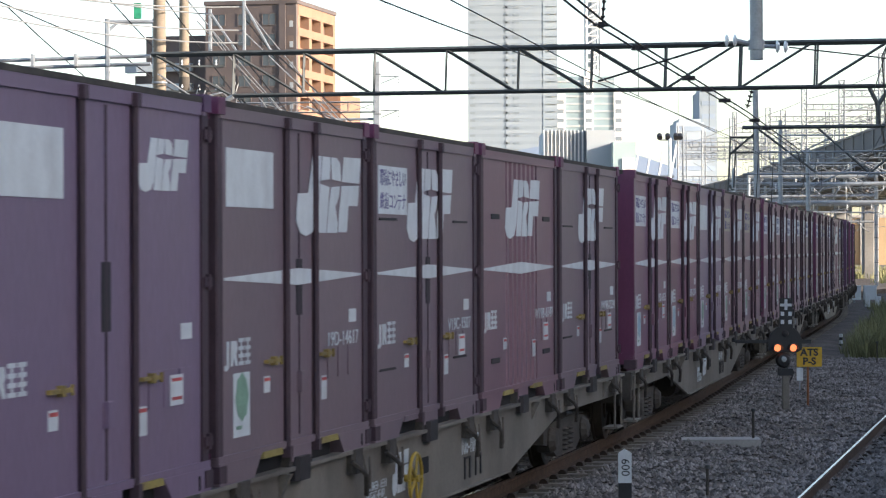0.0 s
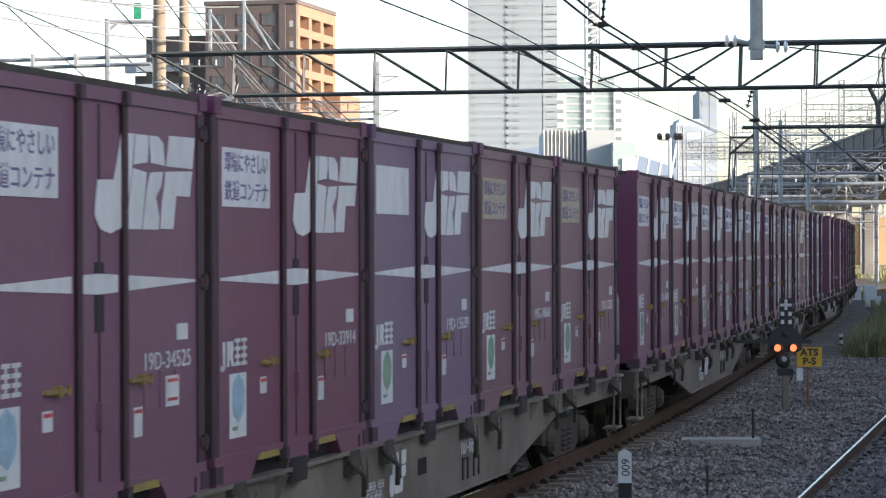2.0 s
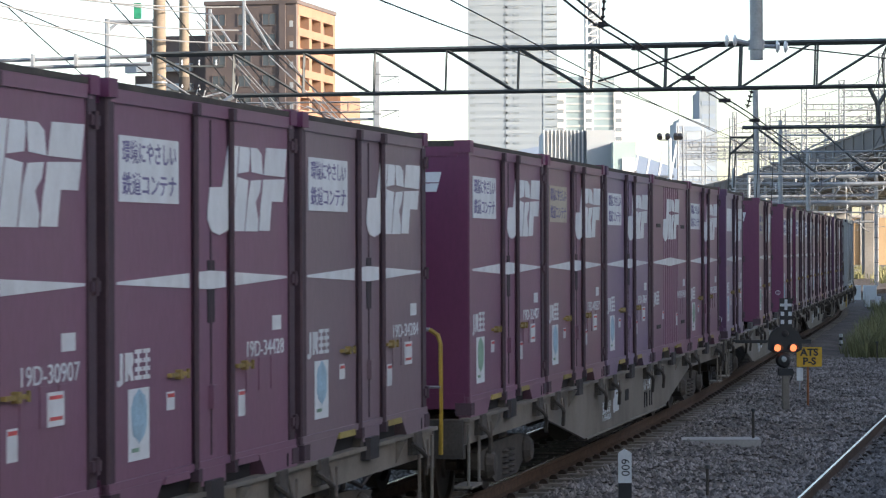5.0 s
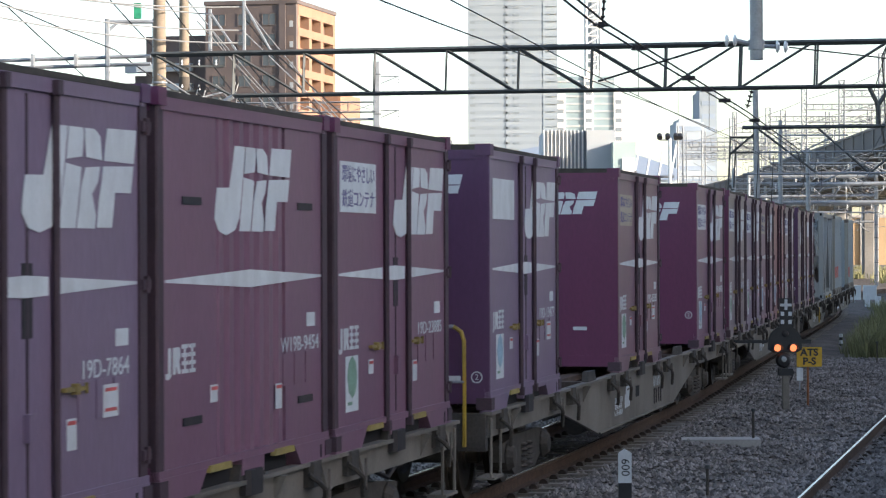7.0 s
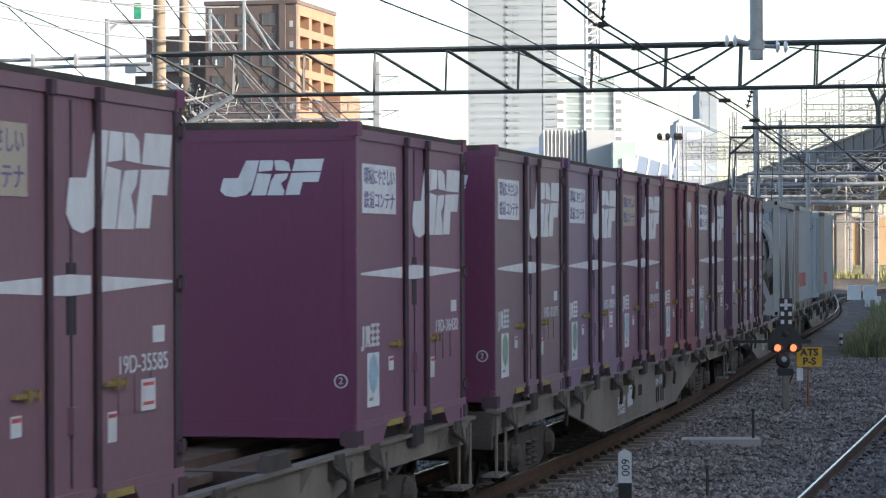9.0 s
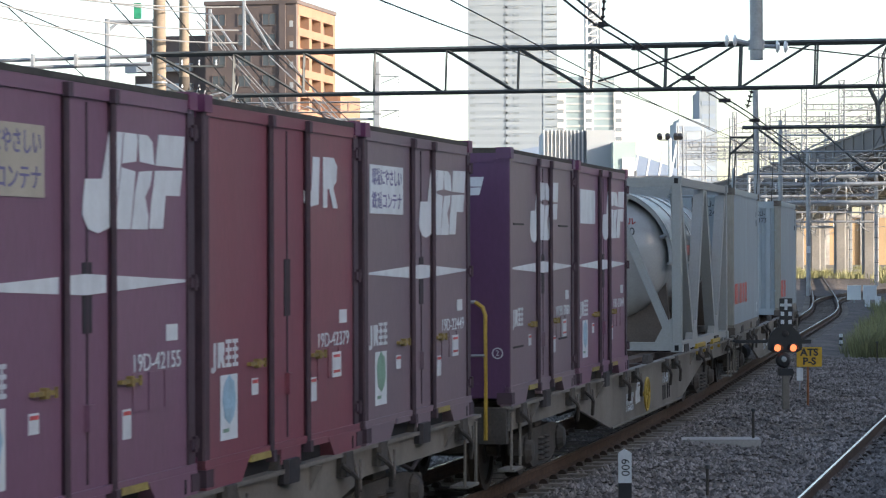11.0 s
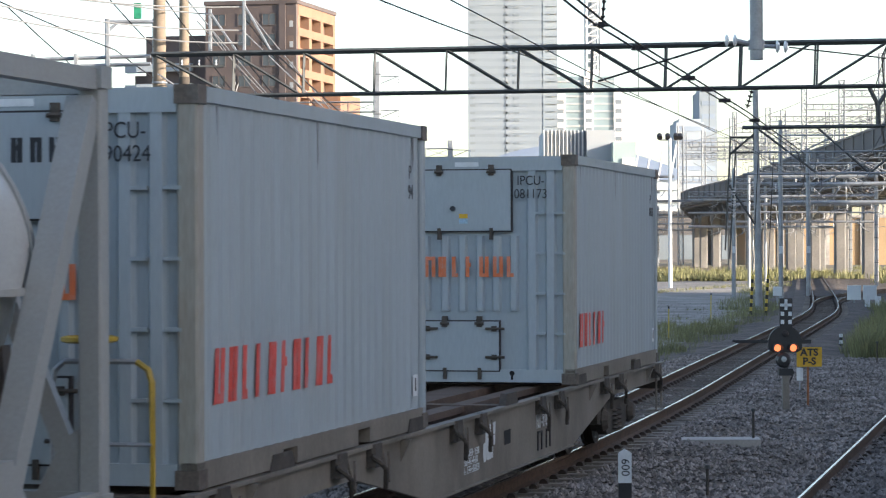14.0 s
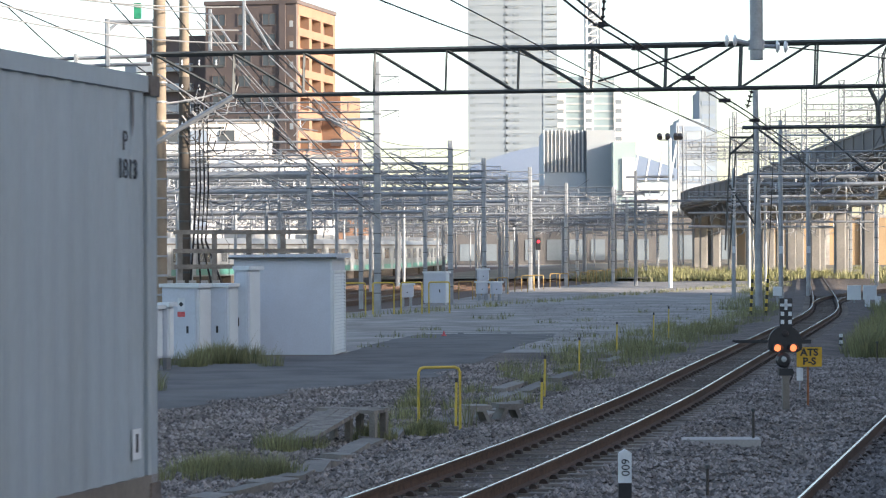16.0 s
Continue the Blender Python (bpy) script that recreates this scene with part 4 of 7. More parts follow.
def grey_box(k, y0, marks, code):
    c = thing("box_container", "pale blue-grey twenty-foot corrugated steel container with hatches", "container", "grey twenty-foot containers")
    L, W, H = BL, BW, BH
    part("body", Geo().box(-W + 0.05, W - 0.06, 0.06, L - 0.05, 0.16, H - 0.05), M_GREYBOX, c)
    part("roof", Geo().box(-W + 0.02, W - 0.02, 0.02, L - 0.02, H - 0.05, H - 0.01), M_GREYBOX, c)
    for x in (-W, W):
        s = 1 if x > 0 else -1
        part("top_rail", Geo().box(min(x, x - s * 0.06), max(x, x - s * 0.06), 0.1, L - 0.1, H - 0.10, H), M_GREYBOX, c)
        ring, n = [(x - s * 0.09, 0.13)], 25
        pitch = (L - 0.26) / n
        for i in range(n):
            a = 0.13 + i * pitch
            ring += [(x - s * 0.026, a), (x - s * 0.012, a + pitch * 0.3), (x - s * 0.012, a + pitch * 0.5), (x - s * 0.026, a + pitch * 0.8)]
        ring.append((x - s * 0.09, L - 0.13))
        part("side_wall", Geo().prism([(u, v, 0.17) for u, v in ring], (0, 0, H - 0.27)), M_GREYBOX, c, "corrugated side wall")
    pockets = [(1.85, 2.20), (3.85, 4.20)]
    part("base_rail", shell_with_pockets(Geo(), L, W - 0.012, 0.0, 0.17, pockets), M_WAGON, c, "dusty grey base rail")
    for a, b in pockets:
        part("fork_pocket", Geo().box(W - 0.5, W - 0.10, a, b, 0.01, 0.13), M_HOLE, c)
    for x in (-1, 1):
        for y in (0, 1):
            cx, cy = x * (W - 0.07), 0.07 + y * (L - 0.14)
            part("corner_post", Geo().chamfer(cx - 0.07, cx + 0.07, cy - 0.07, cy + 0.07, 0, H, 0.015), M_SEAL if (x > 0 and y == 0) else M_GREYBOX, c)
            for z in (0.06, H - 0.058):
                cc = part("corner_casting", Geo().box(cx - 0.082, cx + 0.082, cy - 0.085, cy + 0.085, z - 0.06, z + 0.062), M_CAST, c, "rust-stained corner casting")
    # front end: frame, ribs, two hatches
    for z0, z1 in ((H - 0.17, H - 0.01), (0.02, 0.16)):
        part("end_beam", Geo().box(-W + 0.14, W - 0.14, 0.0, 0.07, z0, z1), M_GREYBOX, c)
    for x in (-1.02, -0.78, -0.555, -0.33, -0.13, 0.07, 0.26, 0.46, 0.66, 0.87):
        z1 = H - 0.17
        if -0.56 < x < 0.5:
            part("end_rib", Geo().prism([(x, 0.06, 0.82), (x + 0.03, 0.005, 0.82), (x + 0.09, 0.005, 0.82), (x + 0.12, 0.06, 0.82)], (0, 0, 0.84)), M_GREYBOX, c)
        else:
            part("end_rib", Geo().prism([(x, 0.06, 0.16), (x + 0.03, 0.005, 0.16), (x + 0.11, 0.005, 0.16), (x + 0.14, 0.06, 0.16)], (0, 0, z1 - 0.16)), M_GREYBOX, c)
    for x in (-1.05, -0.8, 0.8, 1.03):
        for z in (0.55, 1.0, 1.45, 1.9):
            part("cross_bar", Geo().box(x - 0.04, x + 0.08, 0.0, 0.06, z, z + 0.025), M_GREYBOX, c)
    part("end_panel", Geo().box(-W + 0.14, W - 0.14, 0.05, 0.062, 0.14, H - 0.15), M_GREYBOX, c)
    for x0, x1, z0, z1 in ((-0.55, 0.49, 1.72, 2.40), (-0.49, 0.35, 0.15, 0.70)):
        fr = part("hatch_frame", Geo().box(x0 - 0.014, x1 + 0.014, -0.004, 0.05, z0 - 0.014, z1 + 0.014), M_DARK, c)
        h = part("hatch", Geo().box(x0, x1, -0.016, 0.03, z0, z1), M_GREYBOX, fr, "pale hinged hatch")
        for hx in (x0 + 0.22, x1 - 0.22):
            part("hatch_hinge", Geo().box(hx - 0.03, hx + 0.03, -0.035, 0.02, z1 - 0.06, z1 + 0.06).rod((hx - 0.05, -0.03, z1 - 0.02), (hx + 0.05, -0.03, z1 - 0.02), 0.018, 6), M_UNDER, fr)
            part("hatch_latch", Geo().box(hx - 0.02, hx + 0.02, -0.03, 0.02, z0 - 0.10, z0 + 0.03), M_UNDER, fr)
    part("hatch_knob", Geo().lathe([(0.01, -0.03), (0.03, -0.03), (0.03, 0.0)], 10, "y", (-0.17, -0.016, 1.97)), M_BLACKP, c)
    lk = part("hatch_sticker", Geo().box(-0.10, 0.0, -0.021, -0.015, 1.86, 1.91), M_SIGY, c)
    part("hatch_sticker", Geo().box(-0.10, 0.0, -0.021, -0.015, 1.80, 1.855), M_BLUE, c)
    for x, z in ((0.30, 0.62), (0.30, 0.30), (-0.47, 0.62), (-0.47, 0.30)):
        part("door_bolt", Geo().rod((x - 0.1, -0.03, z), (x + 0.12, -0.03, z), 0.016, 6).box(x - 0.03, x + 0.03, -0.035, 0.0, z - 0.03, z + 0.03), M_UNDER, c)
    for x in (-0.60, 0.50):
        part("key_slot", Geo().rod((x, -0.006, 0.12), (x, 0.01, 0.12), 0.03, 10).box(x - 0.012, x + 0.012, -0.006, 0.01, 0.05, 0.12), M_HOLE, c)
    put_end = lambda gg, p: gg.prism([(x, -0.004, z) for x, z in p], (0, 0.006, 0))
    part("brand_mark", brand_bars(Geo(), -0.66, 0.60, 1.20, 1.43, 8, 5, put_end), M_ORANGE, c, "faded orange brand bars")
    lettering("box_code", code, 0.15, M_BLACKP, c, pose(0.72, -0.003, 2.20, 90, 0, 0), squeeze=0.85)
    part("name_plate", Geo().box(-0.15, 0.12, -0.006, 0.0, H - 0.12, H - 0.07), M_WHITE, c)
    if len(code) and code.endswith("190424"):
        g = brand_bars(Geo(), -0.42, 0.36, 2.08, 2.24, 6, 15, lambda gg, p: gg.prism([(x, -0.019, z) for x, z in p], (0, 0.004, 0)))
        part("hatch_brand", g, M_BLACKP, c, "black brand bars on the hatch")
    xf = W - 0.012
    put = lambda gg, p: side_poly(gg, p, xf, 0.003)
    n, a, b, z0, z1, sl = marks
    part("brand_mark", brand_bars(Geo(), a, b, z0, z1, n, 9, put, sl), M_RED, c, "faded red brand bars")
    for q, d in ((0.42, 0.30), (2.75, 0.36), (L - 0.42, 0.26)):
        part("rust_streak", side_poly(Geo(), [(q, H - 0.11), (q + 0.045, H - 0.11), (q + 0.05, H - 0.11 - d * 0.7), (q + 0.02, H - 0.11 - d), (q + 0.012, H - 0.11 - d * 0.6)], xf - 0.002, 0.002), M_STREAK, c)
    lettering("box_number", "P \n94" if code.endswith("24") else "P  \n1813", 0.165, M_BLACKP, c, pose(xf + 0.001, L - 0.48, 2.07, 90, 0, 90))
    st = part("sticker", side_quad(Geo(), L - 0.42, L - 0.28, 0.28, 0.46, xf), M_WHITE, c)
    part("sticker_print", side_quad(Geo(), L - 0.37, L - 0.33, 0.32, 0.43, xf + 0.004, 0.002), M_BLACKP, st)
    MOVING.append((c, k, pose(0, y0 - HALF, 1.0)))
    return c


def tank_container(k, y0):
    c = thing("tank_container", "grey chemical tank lying in an open steel frame", "tank container")
    L, W, H = BL, BW, BH
    bar = lambda a, b, r=0.06: Geo().rod(a, b, r, 4)
    for x in (-W + 0.07, W - 0.07):
        for y in (0.07, L - 0.07):
            part("frame_post", Geo().chamfer(x - 0.07, x + 0.07, y - 0.07, y + 0.07, 0, H, 0.012), M_TFRAME, c)
            for z in (0.06, H - 0.06):
                cs = part("corner_casting", Geo().box(x - 0.085, x + 0.085, y - 0.085, y + 0.085, z - 0.06, z + 0.065), M_TFRAME, c)
                if x > 0 or y < 1:
                    part("casting_hole", Geo().box(x - 0.03, x + 0.03, y - 0.088, y - 0.08, z - 0.04, z + 0.04), M_HOLE, cs)
        for z0, z1 in ((0.02, 0.14), (H - 0.13, H - 0.01)):
            part("side_beam", Geo().box(x - 0.055, x + 0.055, 0.14, L - 0.14, z0, z1), M_TFRAME, c)
        s = 0.0
        zig = [(0.14, H - 0.2), (1.62, 0.16), (1.86, 0.16), (3.0, H - 0.12), (3.22, H - 0.12), (4.45, 0.16), (4.68, 0.16), (L - 0.14, H - 0.2)]
        for (a, za), (b, zb) in ((zig[0], zig[1]), (zig[2], zig[3]), (zig[4], zig[5]), (zig[6], zig[7])):
            q = Vector((0, b - a, zb - za)).normalized()
            nrm = Vector((0, -q.z, q.y)) * 0.075
            p = [Vector((x - 0.05, a, za)) - nrm, Vector((x - 0.05, b, zb)) - nrm, Vector((x - 0.05, b, zb)) + nrm, Vector((x - 0.05, a, za)) + nrm]
            part("side_brace", Geo().prism([v + Vector((-0.06 if x > 0 else 0.0, 0, 0)) for v in p], (0.16, 0, 0)), M_TFRAME, c)
        for y, z in ((1.74, 0.06), (4.56, 0.06)):
            part("gusset", Geo().prism([(x - 0.055, y - 0.35, z + 0.08), (x - 0.055, y + 0.35, z + 0.08), (x - 0.055, y + 0.12, z + 0.36), (x - 0.055, y - 0.12, z + 0.36)], (0.11, 0, 0)), M_TFRAME, c)
    for y in (1.75, 3.75):
        part("fork_pocket", Geo().prism([(W - 0.03, y, -0.10), (W - 0.03, y + 0.05, -0.10), (W - 0.03, y + 0.07, 0.0), (W - 0.03, y + 0.95, 0.0), (W - 0.03, y + 0.97, -0.10), (W - 0.03, y + 1.02, -0.10), (W - 0.03, y + 1.02, 0.06), (W - 0.03, y, 0.06)], (0.05, 0, 0)), M_YEL, c, "worn yellow fork pocket")
    for y in (0.9, 2.95, L - 0.7):
        part("base_lug", Geo().box(W - 0.04, W + 0.01, y - 0.06, y + 0.06, -0.03, 0.04), M_TFRAME, c)
    for y in (0.07, L - 0.07):
        part("end_beam", Geo().box(-W + 0.14, W - 0.14, y - 0.06, y + 0.06, 0.02, 0.14), M_TFRAME, c)
        part("end_beam", Geo().box(-W + 0.14, W - 0.14, y - 0.06, y + 0.06, H - 0.15, H - 0.01), M_TFRAME, c)
        for sx in (-1, 1):
            a, b = Vector((sx * 0.13, y - 0.04, H - 0.15)), Vector((sx * 1.02, y - 0.04, 0.30))
            q = (b - a).normalized()
            nrm = Vector((-q.z, 0, q.x)) * 0.058
            part("end_brace", Geo().prism([a - nrm, b - nrm, b + nrm, a + nrm], (0, 0.08, 0)), M_TFRAME, c)
            part("gusset", Geo().prism([(sx * 1.08, y - 0.05, 0.14), (sx * 0.82, y - 0.05, 0.14), (sx * 0.98, y - 0.05, 0.44), (sx * 1.08, y - 0.05, 0.5)], (0, 0.1, 0)), M_TFRAME, c)
        part("gusset", Geo().prism([(-0.24, y - 0.05, H - 0.14), (0.24, y - 0.05, H - 0.14), (0.20, y - 0.05, H - 0.30), (-0.20, y - 0.05, H - 0.30)], (0, 0.1, 0)), M_TFRAME, c)
    for y in (1.9, 3.1, 4.3):
        part("top_tie", Geo().box(-W + 0.1, W - 0.1, y - 0.04, y + 0.04, H - 0.10, H - 0.03), M_TFRAME, c)
    zc, r = 1.36, 0.93
    dish = [(r * math.sin(a), 0.72 - 0.54 * math.cos(a)) for a in np.linspace(0.02, math.pi / 2, 12)]
    prof = dish + [(q, L - h) for q, h in dish[::-1]]
    part("tank_shell", Geo().lathe(prof, 48, "y", (0, 0, zc)), M_TANK, c, "grey riveted tank barrel", smooth=True)
    # Dark skin round the barrel's underside: brown stain plus painted shade.
    low = [(0.934 * math.cos(a), 0.934 * math.sin(a)) for a in np.linspace(math.pi * 1.22, math.pi * 1.78, 25)]
    low_in = [(0.92 * math.cos(a), 0.92 * math.sin(a)) for a in np.linspace(math.pi * 1.78, math.pi * 1.22, 25)]
    part("lower_lagging", Geo().prism([(x, 0.95, zc + z) for x, z in low + low_in], (0, L - 1.9, 0)), M_TLOW, c, "brown stained lower skin, darkened further for shade", smooth=True)
    cov, n = Geo(), 28
    ring = [(1.02 * math.cos(a), 1.02 * math.sin(a)) for a in np.linspace(-0.06, math.pi + 0.06, n + 1)]
    inner = [(0.97 * math.cos(a), 0.97 * math.sin(a)) for a in np.linspace(math.pi + 0.06, -0.06, n + 1)]
    cov.prism([(x, 0.50, zc + z) for x, z in ring + inner], (0, L - 1.1, 0))
    sh = part("sun_shield", cov, M_TANK, c, "curved sheet cover over the barrel", smooth=True)
    for y in (0.52, 1.9, 3.1, 4.3, L - 0.65):
        g = Geo()
        rg = [(1.035 * math.cos(a), 1.035 * math.sin(a)) for a in np.linspace(0, math.pi, 25)]
        ri = [(1.015 * math.cos(a), 1.015 * math.sin(a)) for a in np.linspace(math.pi, 0, 25)]
        part("shield_band", g.prism([(x, y, zc + z) for x, z in rg + ri], (0, 0.05, 0)), M_TFRAME, sh)
        for a in (0.35, 1.2, 1.95, 2.8):
            part("shield_bracket", Geo().rod((0.9 * math.cos(a), y - 0.02, zc + 0.9 * math.sin(a)), (1.0 * math.cos(a), y - 0.02, zc + 1.0 * math.sin(a)), 0.03, 4), M_TFRAME, sh)
    for sx in (-1, 1):
        part("shield_edge", Geo().box(sx * 1.0 - 0.05, sx * 1.0 + 0.05, 0.45, L - 0.55, zc - 0.09, zc - 0.05), M_TFRAME, sh)
    for y in (0.75, L - 0.75):
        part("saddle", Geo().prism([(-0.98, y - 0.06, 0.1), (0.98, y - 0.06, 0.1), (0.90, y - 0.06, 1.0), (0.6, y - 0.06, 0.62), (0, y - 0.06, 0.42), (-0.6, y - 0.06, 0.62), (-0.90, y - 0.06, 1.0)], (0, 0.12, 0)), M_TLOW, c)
    # Dark slab where only a shaded gap lies below the barrel.
    part("belly_plate", Geo().box(-0.95, 0.95, 0.8, L - 0.8, 0.14, 0.24), M_TLOW, c, "dark slab standing for the shade below the barrel")
    my = 0.205
    fl = part("manhole", Geo().lathe([(0.01, -0.09), (0.235, -0.09), (0.245, -0.06), (0.30, -0.055), (0.30, 0.05), (0.01, 0.05)], 32, "y", (0.04, my, zc - 0.02)), M_TANK, c, "bolted round manhole cover")
    for i in range(16):
        a = i * math.pi / 8
        part("bolt", Geo().rod((0.04 + 0.272 * math.cos(a), my - 0.10, zc - 0.02 + 0.272 * math.sin(a)), (0.04 + 0.272 * math.cos(a), my - 0.05, zc - 0.02 + 0.272 * math.sin(a)), 0.03, 8), M_TFRAME, fl)
    part("manhole_mark", Geo().box(0.0, 0.08, my - 0.095, my - 0.09, zc - 0.02, zc), M_BLACKP, fl)
    lettering("tank_code", "UT10C-5070", 0.16, M_BLACKP, c, pose(0.06, 0.215, 1.76, 106, 0, 0), squeeze=1.05)
    lettering("contents_mark", "液化塩化ビニル", 0.125, M_REDP, c, pose(0.08, 0.262, 1.905, 118, 0, 0), "red painted characters", bold=0.003)
    g = Geo()
    for i, z in enumerate((0.80, 0.88, 0.96)):
        brand_bars(g, -0.24, 0.36, z, z + 0.05, 12, 20 + i, lambda gg, p: gg.prism([(x, 0.212 + (1.0 - zz) * 0.35 - 0.02, zz) for x, zz in p], (0, 0.004, 0)))
    part("data_print", g, M_BLACKP, c)
    g = brand_bars(Geo(), 1.95, 3.0, zc + 0.05, zc + 0.20, 7, 8, lambda gg, p: side_poly(gg, p, 1.0, 0.025))
    brand_bars(g, 3.75, 4.6, zc + 0.05, zc + 0.20, 6, 12, lambda gg, p: side_poly(gg, p, 1.0, 0.025))
    part("side_mark", g, M_FADED, c, "red unreadable characters on the shield")
    MOVING.append((c, k, pose(0, y0 - HALF, 1.0)))
    return c


tank_container(6, 12.95)
grey_box(7, 0.05, (10, 0.35, 3.3, 0.52, 0.88, 0.10), "IPCU-\n190424")
grey_box(7, 13.10, (6, 0.35, 2.1, 0.40, 0.78, 0.05), "IPCU-\n081173")

# ---------------------------------------------------------------- overhead line structures


def lattice(name, parent, a, b, w, material, bays, r=0.03, n=4):
    """A square lattice column from a to b: four legs, rungs and diagonals, one part."""
    g = Geo()
    a, b = Vector(a), Vector(b)
    q = (b - a).to_track_quat("Z", "Y")
    cs = [q @ Vector((sx * w / 2, sy * w / 2, 0)) for sx, sy in ((-1, -1), (1, -1), (1, 1), (-1, 1))]
    for c in cs:
        g.rod(a + c, b + c, r, n)
    for i in range(bays):
        p, p2 = a.lerp(b, i / bays), a.lerp(b, (i + 1) / bays)
        for j in range(4):
            g.rod(p + cs[j], p2 + cs[(j + 1) % 4], r * 0.6, 3, cap=False)
            g.rod(p2 + cs[j], p2 + cs[(j + 1) % 4], r * 0.6, 3, cap=False)
    return part(name, g, material, parent)


def insulator(g, a, b, n=5, r=0.07):
    """A string of discs between two points."""
    a, b = Vector(a), Vector(b)
    g.rod(a, b, 0.02, 6)
    for i in range(n):
        p, p2 = a.lerp(b, (i + 0.2) / n), a.lerp(b, (i + 0.6) / n)
        g.rod(p, p2, r, 10, r * 0.45)


def main_gantry():
    t = thing("catenary_gantry", "dark green steel truss gantry spanning the tracks", "railway gantry")
    P = lambda x, z, back=0.0: Vector((x, 71.0 - 0.20 * x + back, z))
    x0, x1, zb, zt = -8.05, 16.0, 6.75, 7.92
    for back in (0.0, 0.45):
        for z in (zb, zt):
            a, b = P(x0 if z == zt else -5.8, z, back), P(x1, z, back)
            part("chord", Geo().rod(a, b, 0.060 if z == zt else 0.045, 4), M_STEELD, t)
    i = 0
    x = -5.77
    while x < x1:
        for back in (0.0, 0.45):
            part("vertical", Geo().rod(P(x, zb, back), P(x + 0.04, zt, back), 0.028, 4), M_STEELD, t)
            if x < 5.0:
                part("diagonal", Geo().rod(P(x, zt, back), P(x + 1.88, zb, back), 0.032, 4), M_STEELD, t)
            else:
                part("diagonal", Geo().rod(P(x, zb, back), P(x + 1.88, zt, back), 0.032, 4), M_STEELD, t)
        part("cross_tie", Geo().rod(P(x, zb, 0), P(x, zb, 0.45), 0.03, 4), M_STEELD, t)
        x += 1.95
    part("knee_brace", Geo().rod(P(-5.75, 6.72), P(-7.95, 5.45), 0.075, 6), M_STEEL, t, "grey knee brace to the pole")
    part("end_diagonal", Geo().rod(P(-7.9, 7.88), P(-5.8, 6.75), 0.042, 4), M_STEELD, t)
    for x, h in ((-5.45, 9.35), (-6.4, 9.15)):
        part("upright", Geo().rod(P(x, 7.9, 0.2), P(x, h, 0.2), 0.05, 6), M_STEEL, t, "pale upright post")
        part("upright_stay", Geo().rod(P(x, h - 0.1, 0.2), P(x + 0.75, 7.95, 0.2), 0.035, 5), M_STEEL, t)
    for dz in (0.0, -0.22):
        part("side_pipe", Geo().rod((-8.1, 73, 7.9 + dz), (-16, 74, 7.75 + dz), 0.06, 6), M_STEEL, t)
    for x in (-9.3, -10.2, -11.4):
        part("pipe_clamp", Geo().box(x - 0.04, x + 0.04, 73.0, 73.3, 7.62, 7.96), M_STEEL, t)
    for x in (x1,):
        lattice("column", t, (x, 71.2 - 0.2 * x, -0.4), (x, 71.2 - 0.2 * x, 8.1), 0.5, M_STEELD, 12, 0.05)
    g = Geo()
    insulator(g, P(8.18, 6.68, 0.1), P(8.05, 6.2, 0.1), 4, 0.085)
    part("insulator", g, M_DARK, t, "dark suspension insulator string")
    return t


def near_gantry():
    """The gantry in front: only its drop post and insulators hang into view."""
    t = thing("drop_post_gantry", "galvanised gantry with a hanging post and white insulators", "railway gantry")
    part("beam", Geo().box(-16, 14, 41.8, 42.2, 7.8, 8.3), M_STEEL, t)
    for x in (-16, 14):
        part("column", Geo().rod((x, 42, -0.4), (x, 42, 8.3), 0.2, 12), M_STEEL, t)
    part("drop_post", Geo().rod((5.02, 42, 5.52), (5.02, 42, 7.8), 0.105, 16), M_STEEL, t, "hanging grey tube", smooth=True)
    part("post_collar", Geo().rod((5.02, 42, 5.68), (5.02, 42, 5.84), 0.13, 16), M_STEEL, t)
    for s in (-1, 1):
        part("arm", Geo().rod((5.02, 42, 5.75), (5.02 + s * 0.32, 42, 5.78 - 0.05 * s), 0.04, 6), M_STEEL, t)
        for i in range(2):
            x = 5.02 + s * (0.34 + 0.13 * i)
            part("insulator", Geo().lathe([(0.03, -0.035), (0.09, -0.02), (0.10, 0.0), (0.05, 0.03)], 14, "x", (x, 42, 5.78 - 0.05 * s)), M_PORC, t, "white porcelain insulator")
    part("pull_rod", Geo().rod((4.5, 42.0, 5.80), (2.55, 43, 5.25), 0.018, 5), M_WIRE, t)
    part("pull_rod", Geo().rod((5.55, 42.0, 5.72), (8.6, 44, 5.55), 0.012, 5), M_WIRE, t)
    g = Geo()
    insulator(g, (2.60, 42, 6.62), (2.56, 42, 6.14), 4, 0.045)
    part("insulator", g, M_DARK, t)
    part("hanger", Geo().rod((2.58, 42, 6.7), (2.58, 42, 7.9), 0.03, 6), M_STEEL, t)
    part("clamp", Geo().box(2.49, 2.59, 41.9, 42.1, 6.05, 6.13).rod((2.42, 41.8, 6.07), (2.66, 42.2, 6.1), 0.03, 6), M_DARK, t)
    return t


def wire(points, r=0.012, sag=0.0, material=None, name="overhead_wire", label="thin dark overhead wire", steps=10, category="cable"):
    pts = []
    for a, b in zip(points, points[1:]):
        a, b = Vector(a), Vector(b)
        for i in range(steps):
            f = i / steps
            p = a.lerp(b, f)
            p.z -= sag * 4 * f * (1 - f)
            pts.append(p)
    pts.append(Vector(points[-1]))
    w = part(name, Geo().tube(pts, r, 5), material or M_WIRE)
    return tagged(w, label, category, "overhead wires")


